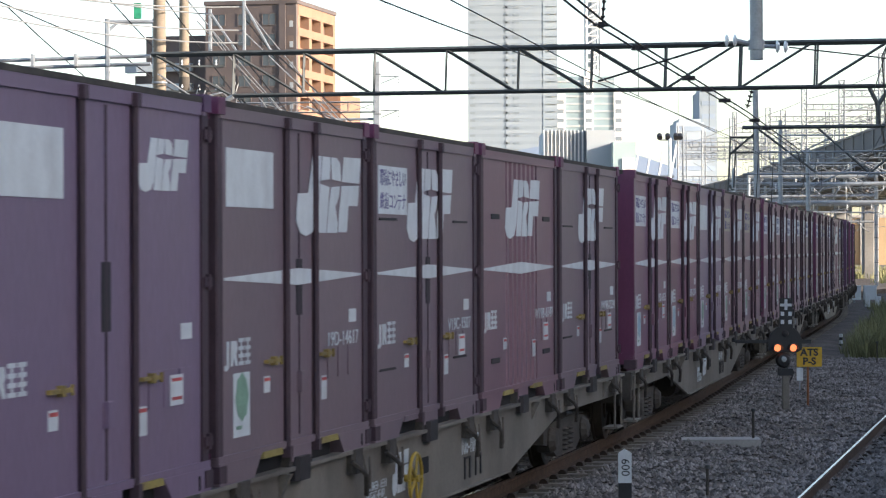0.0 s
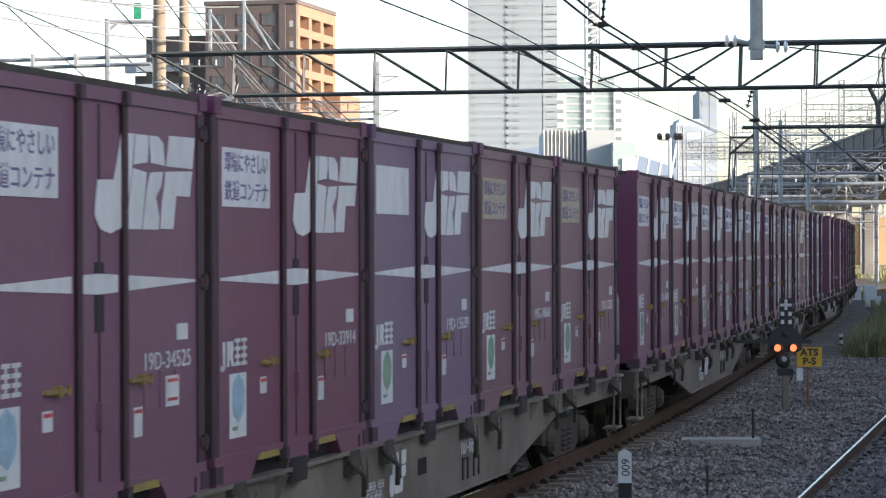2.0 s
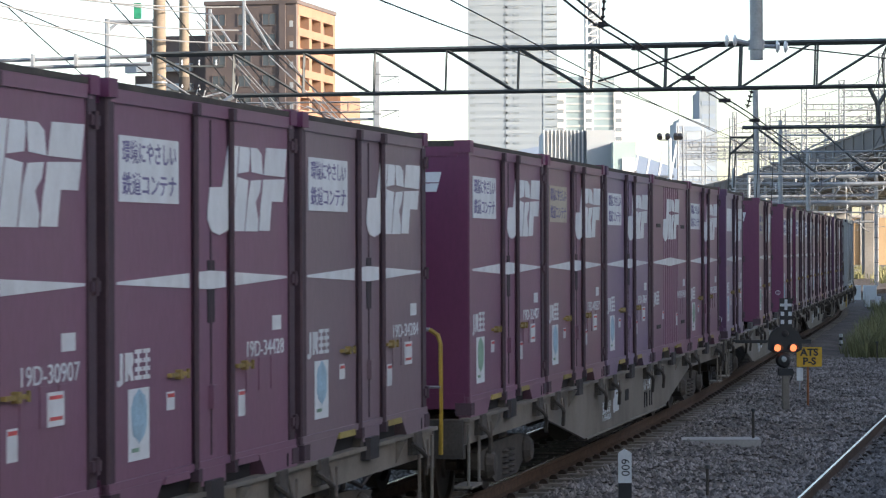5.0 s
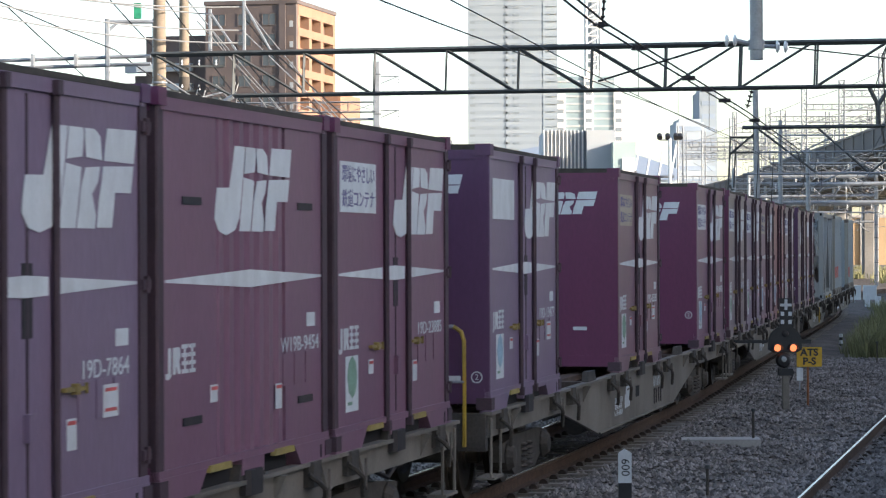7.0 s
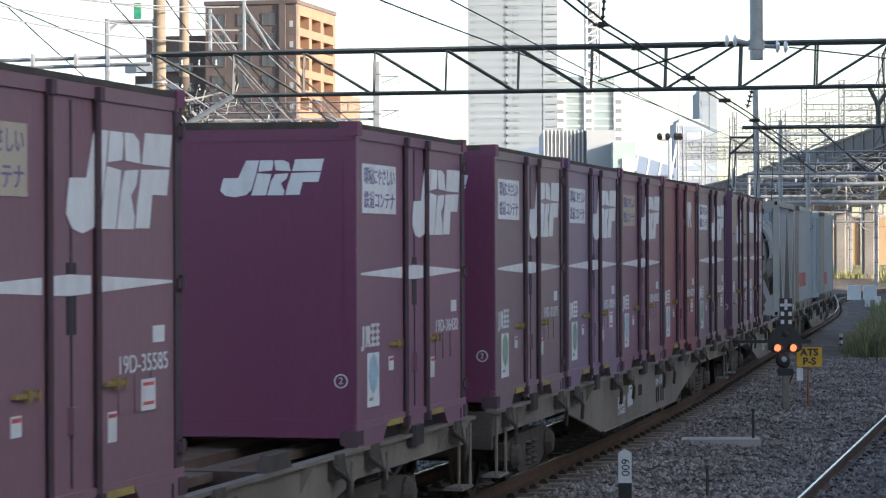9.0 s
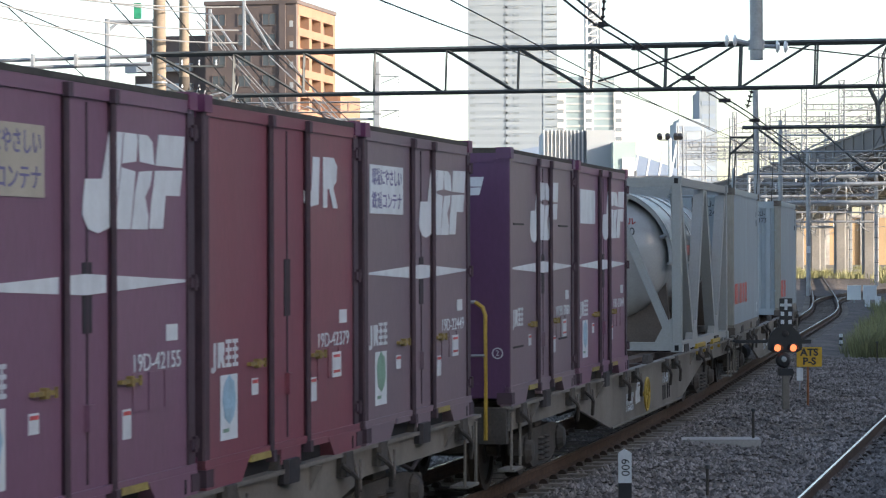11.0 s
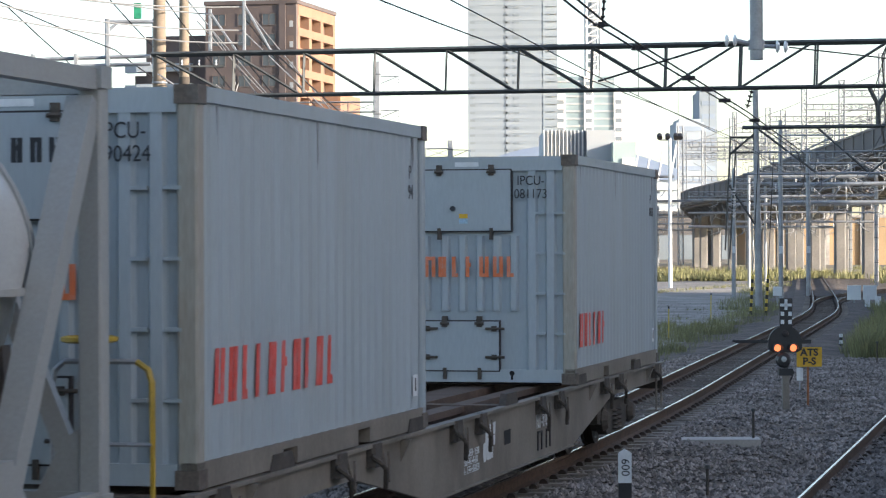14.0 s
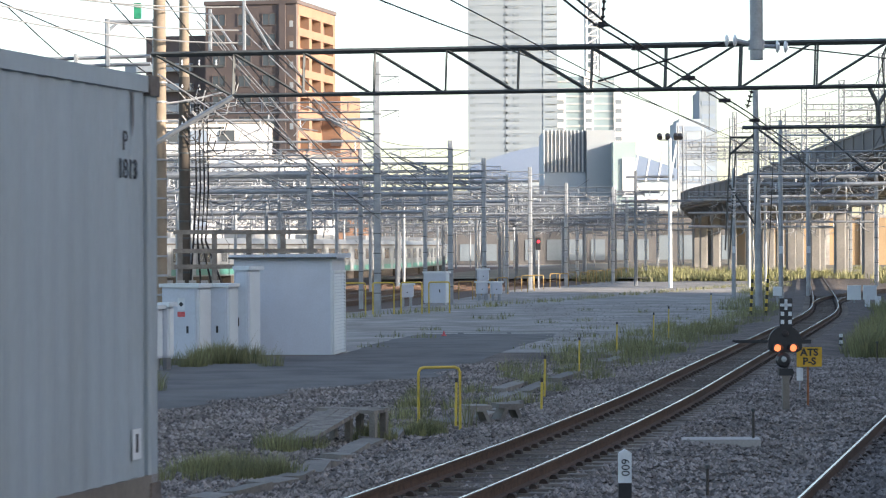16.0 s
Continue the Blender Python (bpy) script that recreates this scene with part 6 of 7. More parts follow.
def apartment():
    b = thing("apartment_building", "tall brown tiled apartment block with a sunlit orange side", "building", m=turned(-21.7, 390, -12.9))
    W, D, H = 14.1, 22.0, 39.0
    part("wall", Geo().box(-W, -1.5, 0, D, -0.5, H), M_TILESHADE, b)
    part("corner_wall", Geo().box(-1.5, 0, 0.0, 0.9, -0.5, H), M_TILESHADE, b)
    part("roof", Geo().box(-W - 0.2, 0.2, -0.2, D + 0.2, H, H + 0.6), M_TILESHADE, b)
    back = part("loggia_wall", Geo().box(-1.5, -1.42, 0.9, D, -0.5, H), M_LOGGIA, b, "shaded wall behind the loggias")
    # Columns and balcony fronts carry the sunlit tone of the tile.
    for y0, y1 in ((0.9, 2.2), (7.0, 8.6), (13.6, 15.2), (20.9, D)):
        part("column", Geo().box(-1.4, 0.0, y0, y1, -0.5, H), M_TILELIT, b, "tiled column in the sunlit orange tone")
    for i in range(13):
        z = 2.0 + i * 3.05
        part("spandrel", Geo().box(-1.4, 0.06, 1.0, D - 0.05, z - 1.2, min(z, H) if i < 12 else H), M_TILELIT, b, "tiled balcony front in the sunlit orange tone")
        if i == 12:
            break
        for j, y in enumerate((4.6, 11.1, 18.0)):
            part("loggia_window", Geo().box(-1.42, -1.38, y - 1.4, y + 1.4, z, z + 1.6), M_GLASSB if (i + j) % 3 == 0 else M_GLASSD, back)
        for x in (-4.2, -8.0, -12.0):
            window(b, 1.9, 1.6, x, z + 1.2, frame=M_TILESHADE)
        part("corner_loggia", Geo().box(-1.35, -0.35, -0.02, 0.02, z, z + 1.75), M_LOGGIA, b, "narrow corner loggia")
        part("loggia_screen", Geo().box(-1.0, -0.45, -0.06, -0.03, z, z + 0.9), M_PALE, b)
    part("pilaster", Geo().box(-2.6, -1.6, -0.25, 0.0, -0.5, H), M_TILESHADE, b)
    for i, (x0, h, dy) in enumerate(((-24.5, 34.8, 3), (-27.0, 29.0, 5))):
        part("wing", Geo().box(x0, -W, dy, D, -0.5, h), M_TILESHADE, b)
        for k in range(9):
            part("wing_balcony", Geo().box(x0 - 1.2, x0 + 7.5, dy - 1.2, dy, 5.0 + k * 3.05, 6.2 + k * 3.05), M_GREYW, b, "grey balcony band")
    part("annex", Geo().box(0.0, 3.0, 14, D + 4, -0.5, 26.3), M_TILELIT, b)
    for k in range(7):
        part("annex_balcony", Geo().box(1.6, 3.3, 13.4, 14, 3.0 + k * 3.05, 4.2 + k * 3.05), M_TILESHADE, b)


def tower(name, label, x0, x1, y, h, floors, m_wall, m_band, m_glass, cols, deep=30):
    """A far high-rise: slabs at each storey, glass between, upright fins."""
    b = thing(name, label, "building", "far high-rise towers")
    part("core", Geo().box(x0, x1, y, y + deep, -0.5, h), m_wall, b)
    step = h / floors
    for i in range(floors):
        z = i * step
        part("storey_glass", Geo().box(x0 + 0.8, x1 - 0.8, y - 0.12, y + 0.1, z + step * 0.55, z + step * 0.97), m_glass, b)
        part("storey_band", Geo().box(x0, x1, y - 0.22, y + 0.1, z, z + step * 0.53), m_band, b)
    for j in range(cols + 1):
        x = x0 + (x1 - x0) * j / cols
        part("fin", Geo().box(x - 0.45, x + 0.45, y - 0.4, y, 0, h), m_wall, b)
    return b


OFFICE_PANE = Geo().box(-1.45, 1.45, -0.1, 0.05, -0.95, 0.95).mesh("pane")


def city():
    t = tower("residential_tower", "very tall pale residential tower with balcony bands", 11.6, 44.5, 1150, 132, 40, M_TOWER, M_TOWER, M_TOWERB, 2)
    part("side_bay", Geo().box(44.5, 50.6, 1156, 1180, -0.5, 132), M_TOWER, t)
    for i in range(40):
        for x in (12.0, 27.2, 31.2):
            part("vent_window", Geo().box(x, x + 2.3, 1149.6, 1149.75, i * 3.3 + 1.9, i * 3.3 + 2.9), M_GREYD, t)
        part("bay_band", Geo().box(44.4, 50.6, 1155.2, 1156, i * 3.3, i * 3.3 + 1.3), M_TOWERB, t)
    o = thing("office_tower", "glassy teal office tower with white window strips", "building", "far high-rise towers")
    part("core", Geo().box(52.0, 78.5, 1200, 1230, -0.5, 81), M_TEAL, o)
    for i in range(24):
        part("storey_band", Geo().box(52.0, 78.5, 1199.7, 1200, i * 3.4, i * 3.4 + 0.9), M_PALE, o)
    for x0, h in ((51.8, 73.0), (64.6, 81.0), (78.2, 75.0)):
        st = part("window_strip", Geo().box(x0, x0 + 4.2, 1198.8, 1215, -0.5, h), M_WHITEW, o, "white strip of windows")
        for i in range(10, int(h / 4.2)):
            part("pane", OFFICE_PANE, M_GREYD, st, at=pose(x0 + 2.1, 1198.8, i * 4.2 + 2.0))
    p = thing("radio_mast", "white lattice radio mast on a tower roof", "radio mast")
    lattice("mast", p, (69, 1205, 80), (69, 1205, 135), 6.5, M_WHITEW, 14, 0.5)
    part("antenna_drum", Geo().rod((69, 1204, 84), (69, 1204, 128), 2.2, 10), M_TOWER, p)
    d = thing("station_block", "dark grey slatted commercial block", "building")
    part("body", Geo().box(20.0, 28.3, 520, 545, -0.5, 25.7), M_GREYW, d)
    for i in range(22):
        part("slat", Geo().box(20.0 + i * 0.38, 20.16 + i * 0.38, 519.6, 520, 17.6, 25.9), M_SLAT if i % 2 else M_WHITEW, d)
    part("lower_front", Geo().box(20.0, 28.3, 519.5, 520, 9.0, 17.4), M_GREYW, d)
    part("white_block", Geo().box(28.4, 34.0, 518, 545, -0.5, 25.8), M_PALE, d, "plain pale block")
    part("teal_block", Geo().box(33.2, 37.6, 512, 540, -0.5, 23.2), M_PALEG, d, "pale green glazed corner block")
    part("lit_panel", Geo().box(35.0, 37.4, 511.6, 512, 12.5, 20.0), M_WHITEW, d)
    a = thing("arena_hall", "white and pale blue hall with a curved metal roof", "building")
    part("wall", Geo().box(6.0, 50.0, 560, 610, -0.5, 17.5), M_GREYW, a)
    for z in (9.5, 12.2, 14.9):
        part("storey_band", Geo().box(38.0, 50.2, 559.5, 560, z, z + 1.3), M_WHITEW, a, "cream storey band")
    ring = [(6.0 + 44 * i / 16, 559.4, 17.5 + 7.2 * math.sin(math.pi * (0.12 + 0.80 * i / 16))) for i in range(17)]
    part("roof", Geo().prism([(50, 559.4, 17.0), (6, 559.4, 17.0)] + ring, (0, 50, 0)), M_ROOFB, a, "curved pale metal roof")
    for i in range(5):
        x = 38 + i * 2.6
        part("roof_rib", Geo().rod((x, 559.5, 16.8), (x + 1.4, 559.5, 24.6), 0.22, 5), M_WHITEW, a)
    for x0, x1, y, h, m in ((80.0, 89.5, 900, 45.5, M_GREYW), (88.5, 94.5, 905, 56.5, M_TOWER), (58, 80, 880, 26, M_PALE), (30, 60, 700, 14, M_GREYW)):
        o = thing("distant_block", "plain pale distant office block", "building", "distant blocks")
        part("wall", Geo().box(x0, x1, y, y + 25, -0.5, h), m, o)
        part("roof", Geo().box(x0 + 1, x1 - 1, y + 1, y + 24, h, h + 1.2), M_GREYW, o)
        for i in range(int(h / 4.5)):
            part("storey_glass", Geo().box(x0 + 0.8, x1 - 0.8, y - 0.2, y, 2 + i * 4.5, 3.6 + i * 4.5), M_GLASSB, o)
    # sunlit white depot buildings behind the left yard
    for x0, x1, y, h, m in ((-36.0, -20.5, 302, 17.0, M_WHITEW), (-21, -13.2, 310, 13.2, M_WHITEW), (-44, -36.2, 300, 19.0, M_WHITEW), (-14.2, -9.6, 330, 9.5, M_TILELIT), (-70, -44.2, 310, 14, M_WHITEW)):
        o = thing("depot_building", "sunlit white depot building with window strips", "building", "depot buildings")
        part("wall", Geo().box(x0, x1, y, y + 14, -0.5, h), m, o)
        part("parapet", Geo().box(x0 - 0.2, x1 + 0.2, y - 0.2, y + 14.2, h, h + 0.5), M_CONC, o)
        for i in range(int(h / 3.4)):
            for j in range(int((x1 - x0) / 3.2)):
                xx = x0 + 1.6 + j * 3.2
                part("window", Geo().box(xx - 0.9, xx + 0.9, y - 0.12, y + 0.02, 1.2 + i * 3.4, 2.6 + i * 3.4), M_GLASSD if (i + j) % 3 else M_GLASSB, o)
    # dark sheds and an overbridge at the foot of the distance
    for x0, x1, y, z0, h, m in ((-18, 12, 470, -0.5, 6.0, M_VIAD), (10, 38, 480, -0.5, 7.5, M_VIAD), (36, 62, 500, -0.5, 9.0, M_VIAD)):
        o = thing("far_shed", "low grey far-off railway shed", "building", "far sheds")
        part("wall", Geo().box(x0, x1, y, y + 10, z0, h), m, o)
        part("roof", Geo().box(x0 - 0.5, x1 + 0.5, y - 0.6, y + 10.6, h, h + 0.5), M_VIAD, o)
        for j in range(int((x1 - x0) / 4)):
            part("opening", Geo().box(x0 + 1 + 4 * j, x0 + 3.6 + 4 * j, y - 0.1, y + 0.05, 0.3, h * 0.55), M_GREYD, o)


def viaduct_xy(y):
    return float(np.interp(y, [60, 120, 180, 216, 260, 300, 340, 360, 380, 420], [33, 34.5, 35.8, 36.2, 35.6, 34.6, 33.4, 33.6, 35.4, 42]))


def viaduct_z(y):
    return float(np.interp(y, [185, 213, 263, 304, 420], [1.5, 1.0, 0.1, -0.8, -1.6]))


def viaduct():
    v = thing("railway_viaduct", "long grey concrete railway viaduct on piers", "viaduct")
    st = [185 + i * 5 for i in range(48)]
    st = [y for y in st if y <= 420]
    prof = [(0.8, 7.7), (0.8, 8.7), (-0.5, 8.95), (-0.5, 9.2), (-0.85, 9.25), (-0.85, 11.2), (-0.62, 11.2), (-0.62, 9.6), (11.0, 9.6), (11.0, 11.2), (11.25, 11.2), (11.25, 9.0), (10.2, 8.6), (10.2, 7.7)]
    part("deck", sweep(lambda y, n, z: Vector((viaduct_xy(y) + n, y, z + viaduct_z(y))), prof, st), M_VIAD, v, "concrete deck with parapets")
    part("parapet_cap", sweep(lambda y, n, z: Vector((viaduct_xy(y) + n, y, z + viaduct_z(y))), [(-0.95, 11.2), (-0.95, 11.38), (-0.52, 11.38), (-0.52, 11.2)], st), M_PIER, v, "paler parapet coping")
    part("service_pipe", sweep(lambda y, n, z: Vector((viaduct_xy(y) + n, y, z + viaduct_z(y))), [(-1.08, 9.5), (-1.08, 9.66), (-0.9, 9.66), (-0.9, 9.5)], st), M_PIER, v)
    for y in st[:-1]:
        x, dz = viaduct_xy(y), viaduct_z(y)
        slope = pose(x, y, dz)
        part("parapet_post", Geo().box(-0.98, -0.84, 0.0, 0.35, 9.2, 11.25), M_PIER, v, at=slope)
        part("deck_bracket", Geo().prism([(-0.5, 0.0, 8.95), (0.8, 0.0, 8.75), (0.8, 0.0, 7.75)], (0, 0.45, 0)), M_VIAD, v, at=slope)
    for y in st[::3]:
        x, dz = viaduct_xy(y), viaduct_z(y)
        for n in (1.2, 9.4):
            part("pier", Geo().chamfer(x + n - 0.5, x + n + 0.5, y - 0.55, y + 0.55, -0.5, 7.6 + dz, 0.12), M_PIER, v, "concrete pier")
            part("pier_haunch", Geo().prism([(x + n - 0.45, y - 0.5, 6.5 + dz), (x + n - 0.45, y - 2.2, 7.7 + dz), (x + n - 0.45, y + 2.2, 7.7 + dz), (x + n - 0.45, y + 0.5, 6.5 + dz)], (0.9, 0, 0)), M_PIER, v)
        part("pier_head", Geo().box(x + 0.6, x + 10.1, y - 0.7, y + 0.7, 6.9 + dz, 7.69 + dz), M_PIER, v)
    w = thing("ochre_wall_building", "sunlit ochre wall seen under the viaduct", "building")
    part("wall", Geo().box(46, 84, 400, 412, -0.5, 7.0), M_OCHRE, w)
    part("parapet", Geo().box(45.8, 84.2, 399.8, 412.2, 7.0, 7.5), M_CONC, w)
    for i in range(7):
        part("pilaster", Geo().box(47 + 5.5 * i, 47.8 + 5.5 * i, 399.6, 400, -0.5, 7.0), M_CONC, w)
    # frames of the line on the viaduct
    for i, y in enumerate((196, 214, 234, 256, 280, 306, 334, 362)):
        x = viaduct_xy(y)
        g = thing("viaduct_gantry", "pale lattice catenary frame on the viaduct", "railway gantry", "viaduct gantries")
        for n in (-0.4, 10.4):
            lattice("leg", g, (x + n, y, 9.6), (x + n, y, 17.4 + (0.9 if i % 2 else 0)), 0.45, M_STEEL, 10, 0.05)
        for z in (15.0, 16.2):
            lattice("beam", g, (x - 0.4, y, z), (x + 10.4, y, z), 0.55, M_STEEL, 12, 0.045)
        for n in (2.4, 7.6):
            part("hanger", Geo().rod((x + n, y, 15), (x + n, y, 13.2), 0.06, 5).rod((x + n, y, 13.4), (x + n - 1.6, y, 14.2), 0.04, 4), M_STEEL, g)
    for n, z in ((2.4, 15.4), (2.4, 14.2), (7.6, 15.4), (7.6, 14.2), (0.0, 17.0), (10.4, 17.0)):
        wire([(viaduct_xy(y) + n, y, z) for y in (186, 214, 256, 306, 362, 400)], 0.025, 0.2, M_WIRE, steps=4)
    # second layer of frames far beyond
    for i in range(6):
        x, y = 38 + i * 9.0, 420 + i * 6
        g = thing("far_gantry", "pale far-off lattice catenary frame", "railway gantry", "far gantries")
        lattice("leg", g, (x, y, -0.4), (x, y, 22.0 + 1.5 * (i % 3)), 0.8, M_STEEL, 14, 0.08)
        for z in (17.2, 19.0, 13.5):
            lattice("beam", g, (x, y, z), (x + 12, y, z), 0.9, M_STEEL, 12, 0.07)


def commuter_train():
    t = thing("commuter_train", "parked silver commuter train with a green band", "train")
    def car(i, m):
        b = part("carriage", Geo().prism([(-1.4, 0, 0.95), (1.4, 0, 0.95), (1.4, 0, 3.2), (1.1, 0, 3.62), (-1.1, 0, 3.62), (-1.4, 0, 3.2)], (0, 19.4, 0)), M_SILVER, t, "silver carriage", at=m)
        part("green_band", Geo().box(-1.41, 1.41, 0.01, 19.39, 1.05, 1.45), M_TGREEN, b)
        part("cornice", Geo().box(-1.43, 1.43, 0.0, 19.4, 3.12, 3.22), M_UNDER, b)
        for j in range(4):
            y = 1.6 + j * 4.85
            part("door", Geo().box(-1.412, 1.412, y, y + 1.3, 1.05, 2.95), M_STEEL, b, "carriage door")
            part("window_pane", Geo().box(-1.416, 1.416, y + 1.75, y + 4.1 if j < 3 else y + 2.9, 1.95, 2.85), M_GLASSD, b)
        part("underframe", Geo().box(-1.2, 1.2, 1.0, 18.4, 0.3, 0.95), M_UNDER, b)
        part("roof_unit", Geo().box(-0.9, 0.9, 6.0, 13.0, 3.62, 4.0), M_STEEL, b)
    pts = [(-27.0, 150), (-21.5, 168.7), (-16.6, 187.6), (-12.2, 206.6), (-8.6, 225.8), (-5.7, 245.1), (-3.6, 264.5), (-2.2, 284.0), (-1.3, 303.5), (-0.9, 323.0)]
    for i, ((xa, ya), (xb, yb)) in enumerate(zip(pts, pts[1:])):
        m = Matrix.Translation((xa, ya, -0.3)) @ Matrix.Rotation(-math.atan2(xb - xa, yb - ya), 4, "Z")
        car(i, m)


def shade_wall():
    """An unseen block added beside the line, whose long shadow lies over the tracks."""
    b = thing("unseen_shade_block", "unseen plain tall block added to shade the tracks", "building")
    part("wall", Geo().box(52, 64, -120, 150, -0.4, 22.5), M_CONC, b)
    part("roof", Geo().box(51.6, 64.4, -120.4, 150.4, 22.5, 23), M_CONC, b)


def platform():
    p = part("platform", sweep(lambda s, n, z: second_line(s, n, z), [(1.6, 1.1), (9.0, 1.1), (9.0, -0.5), (1.75, -0.5), (1.75, 0.85), (1.6, 0.9)], [-45, -20, 0, 20, 45]), M_CONC)
    tagged(p, "grey concrete station platform", "platform", kind="structure")


apartment()
city()
viaduct()
commuter_train()
shade_wall()
platform()

# ---------------------------------------------------------------- things beside the track


def dwarf_signal():
    s = thing("dwarf_signal", "black low repeating signal with two lit orange lamps", "railway signal", m=pose(5.86, 45.0, -0.25))
    part("post", Geo().chamfer(-0.06, 0.06, -0.06, 0.06, 0, 0.66, 0.012), M_WAGON, s, "grey concrete post")
    part("bracket", Geo().box(-0.12, 0.12, -0.08, 0.10, 0.58, 0.70).rod((0, 0, 0.5), (0, 0, 0.9), 0.045, 10), M_SIGB, s)
    ring = [(0.29 * math.cos(a), 0, 1.13 + 0.30 * math.sin(a)) for a in np.linspace(0, math.pi, 17)] + [(-0.29, 0, 1.02), (-0.20, 0, 0.97), (0.20, 0, 0.97), (0.29, 0, 1.02)]
    part("housing", Geo().prism([(x, 0.03, z) for x, _, z in ring], (0, 0.10, 0)), M_SIGB, s, "round-topped black housing")
    part("lower_housing", Geo().lathe([(0.02, -0.12), (0.10, -0.10), (0.13, 0.0), (0.12, 0.12), (0.02, 0.14)], 16, "y", (-0.04, 0.0, 0.84)), M_SIGB, s)
    part("lower_lens", Geo().lathe([(0.002, -0.135), (0.04, -0.13), (0.05, -0.11)], 14, "y", (-0.04, 0.0, 0.86)), M_LENS, s, "unlit round lens")
    for x in (-0.135, 0.135):
        part("hood", Geo().prism([(x + 0.085 * math.cos(a), -0.14, 1.05 + 0.085 * math.sin(a)) for a in np.linspace(-0.3, math.pi + 0.3, 13)] + [(x + 0.075 * math.cos(a), -0.14, 1.05 + 0.075 * math.sin(a)) for a in np.linspace(math.pi + 0.3, -0.3, 13)], (0, 0.18, 0)), M_SIGB, s)
        part("lamp_lens", Geo().lathe([(0.002, -0.02), (0.045, -0.01), (0.062, 0.02)], 16, "y", (x, 0.0, 1.05)), M_LAMP, s, "lit orange lamp")
    part("upper_lens", Geo().lathe([(0.002, -0.02), (0.05, -0.01), (0.07, 0.02)], 16, "y", (0, 0.02, 1.30)), M_DARK, s)
    part("side_arm", Geo().rod((-0.9, 0.08, 1.17), (0.42, 0.08, 1.16), 0.02, 6).box(-0.85, -0.3, 0.06, 0.09, 1.13, 1.18).box(0.25, 0.45, 0.06, 0.09, 1.12, 1.19), M_SIGB, s)
    bd = part("board", Geo().box(-0.10, 0.12, 0.0, 0.02, 1.40, 1.90), M_SIGB, s, "black board with white squares")
    for x0, x1, z0, z1 in ((-0.08, -0.02, 1.46, 1.53), (0.05, 0.11, 1.46, 1.53), (-0.08, -0.02, 1.60, 1.67), (0.05, 0.11, 1.60, 1.67), (-0.09, 0.11, 1.76, 1.81), (-0.015, 0.035, 1.70, 1.88)):
        part("white_square", Geo().box(x0, x1, -0.005, 0.001, z0, z1), M_WHITE, bd)
    part("cable", Geo().tube([(0.10, 0, 0.7), (0.14, 0, 0.62), (0.11, 0, 0.55), (0.03, -0.02, 0.4)], 0.014), M_DARK, s)


def ats_sign():
    s = thing("warning_sign", "yellow square sign with black letters on an orange post", "sign", m=pose(6.33, 45.6, -0.25))
    part("post", Geo().rod((0.0, 0.03, 0), (0.0, 0.03, 1.0), 0.02, 8), M_RUST, s, "rusty orange post")
    b = part("board", Geo().chamfer(-0.20, 0.24, -0.005, 0.008, 0.70, 1.04, 0.004), M_SIGY, s, "yellow board")
    lettering("sign_text", "ATS", 0.17, M_BLACKP, b, pose(0.02, -0.008, 0.945, 90, 0, 0), squeeze=1.05, bold=0.006)
    lettering("sign_text", "P-S", 0.17, M_BLACKP, b, pose(0.02, -0.008, 0.79, 90, 0, 0), squeeze=1.05, bold=0.006)
    part("tag", Geo().box(-0.20, -0.09, -0.015, 0.005, 0.46, 0.68), M_WHITE, s)
    part("tag_post", Geo().rod((-0.145, 0.02, 0.3), (-0.145, 0.02, 0.7), 0.012, 6), M_STEEL, s)


def marker_post():
    s = thing("distance_marker", "small white post with black numerals and a black foot", "marker post", m=pose(1.93, 28.0, -0.30))
    part("post", Geo().prism([(-0.07, -0.035, 0.32), (0.07, -0.035, 0.32), (0.07, -0.035, 0.635), (0.0, -0.035, 0.68), (-0.07, -0.035, 0.635)], (0, 0.07, 0)), M_WHITE, s, "white post head")
    part("foot", Geo().box(-0.07, 0.07, -0.035, 0.035, 0, 0.318), M_SIGB, s, "black foot")
    lettering("numerals", "600", 0.125, M_BLACKP, s, Matrix.Translation((0.0, -0.038, 0.485)) @ Matrix.Rotation(radians(90), 4, "X") @ Matrix.Rotation(radians(-90), 4, "Z"))


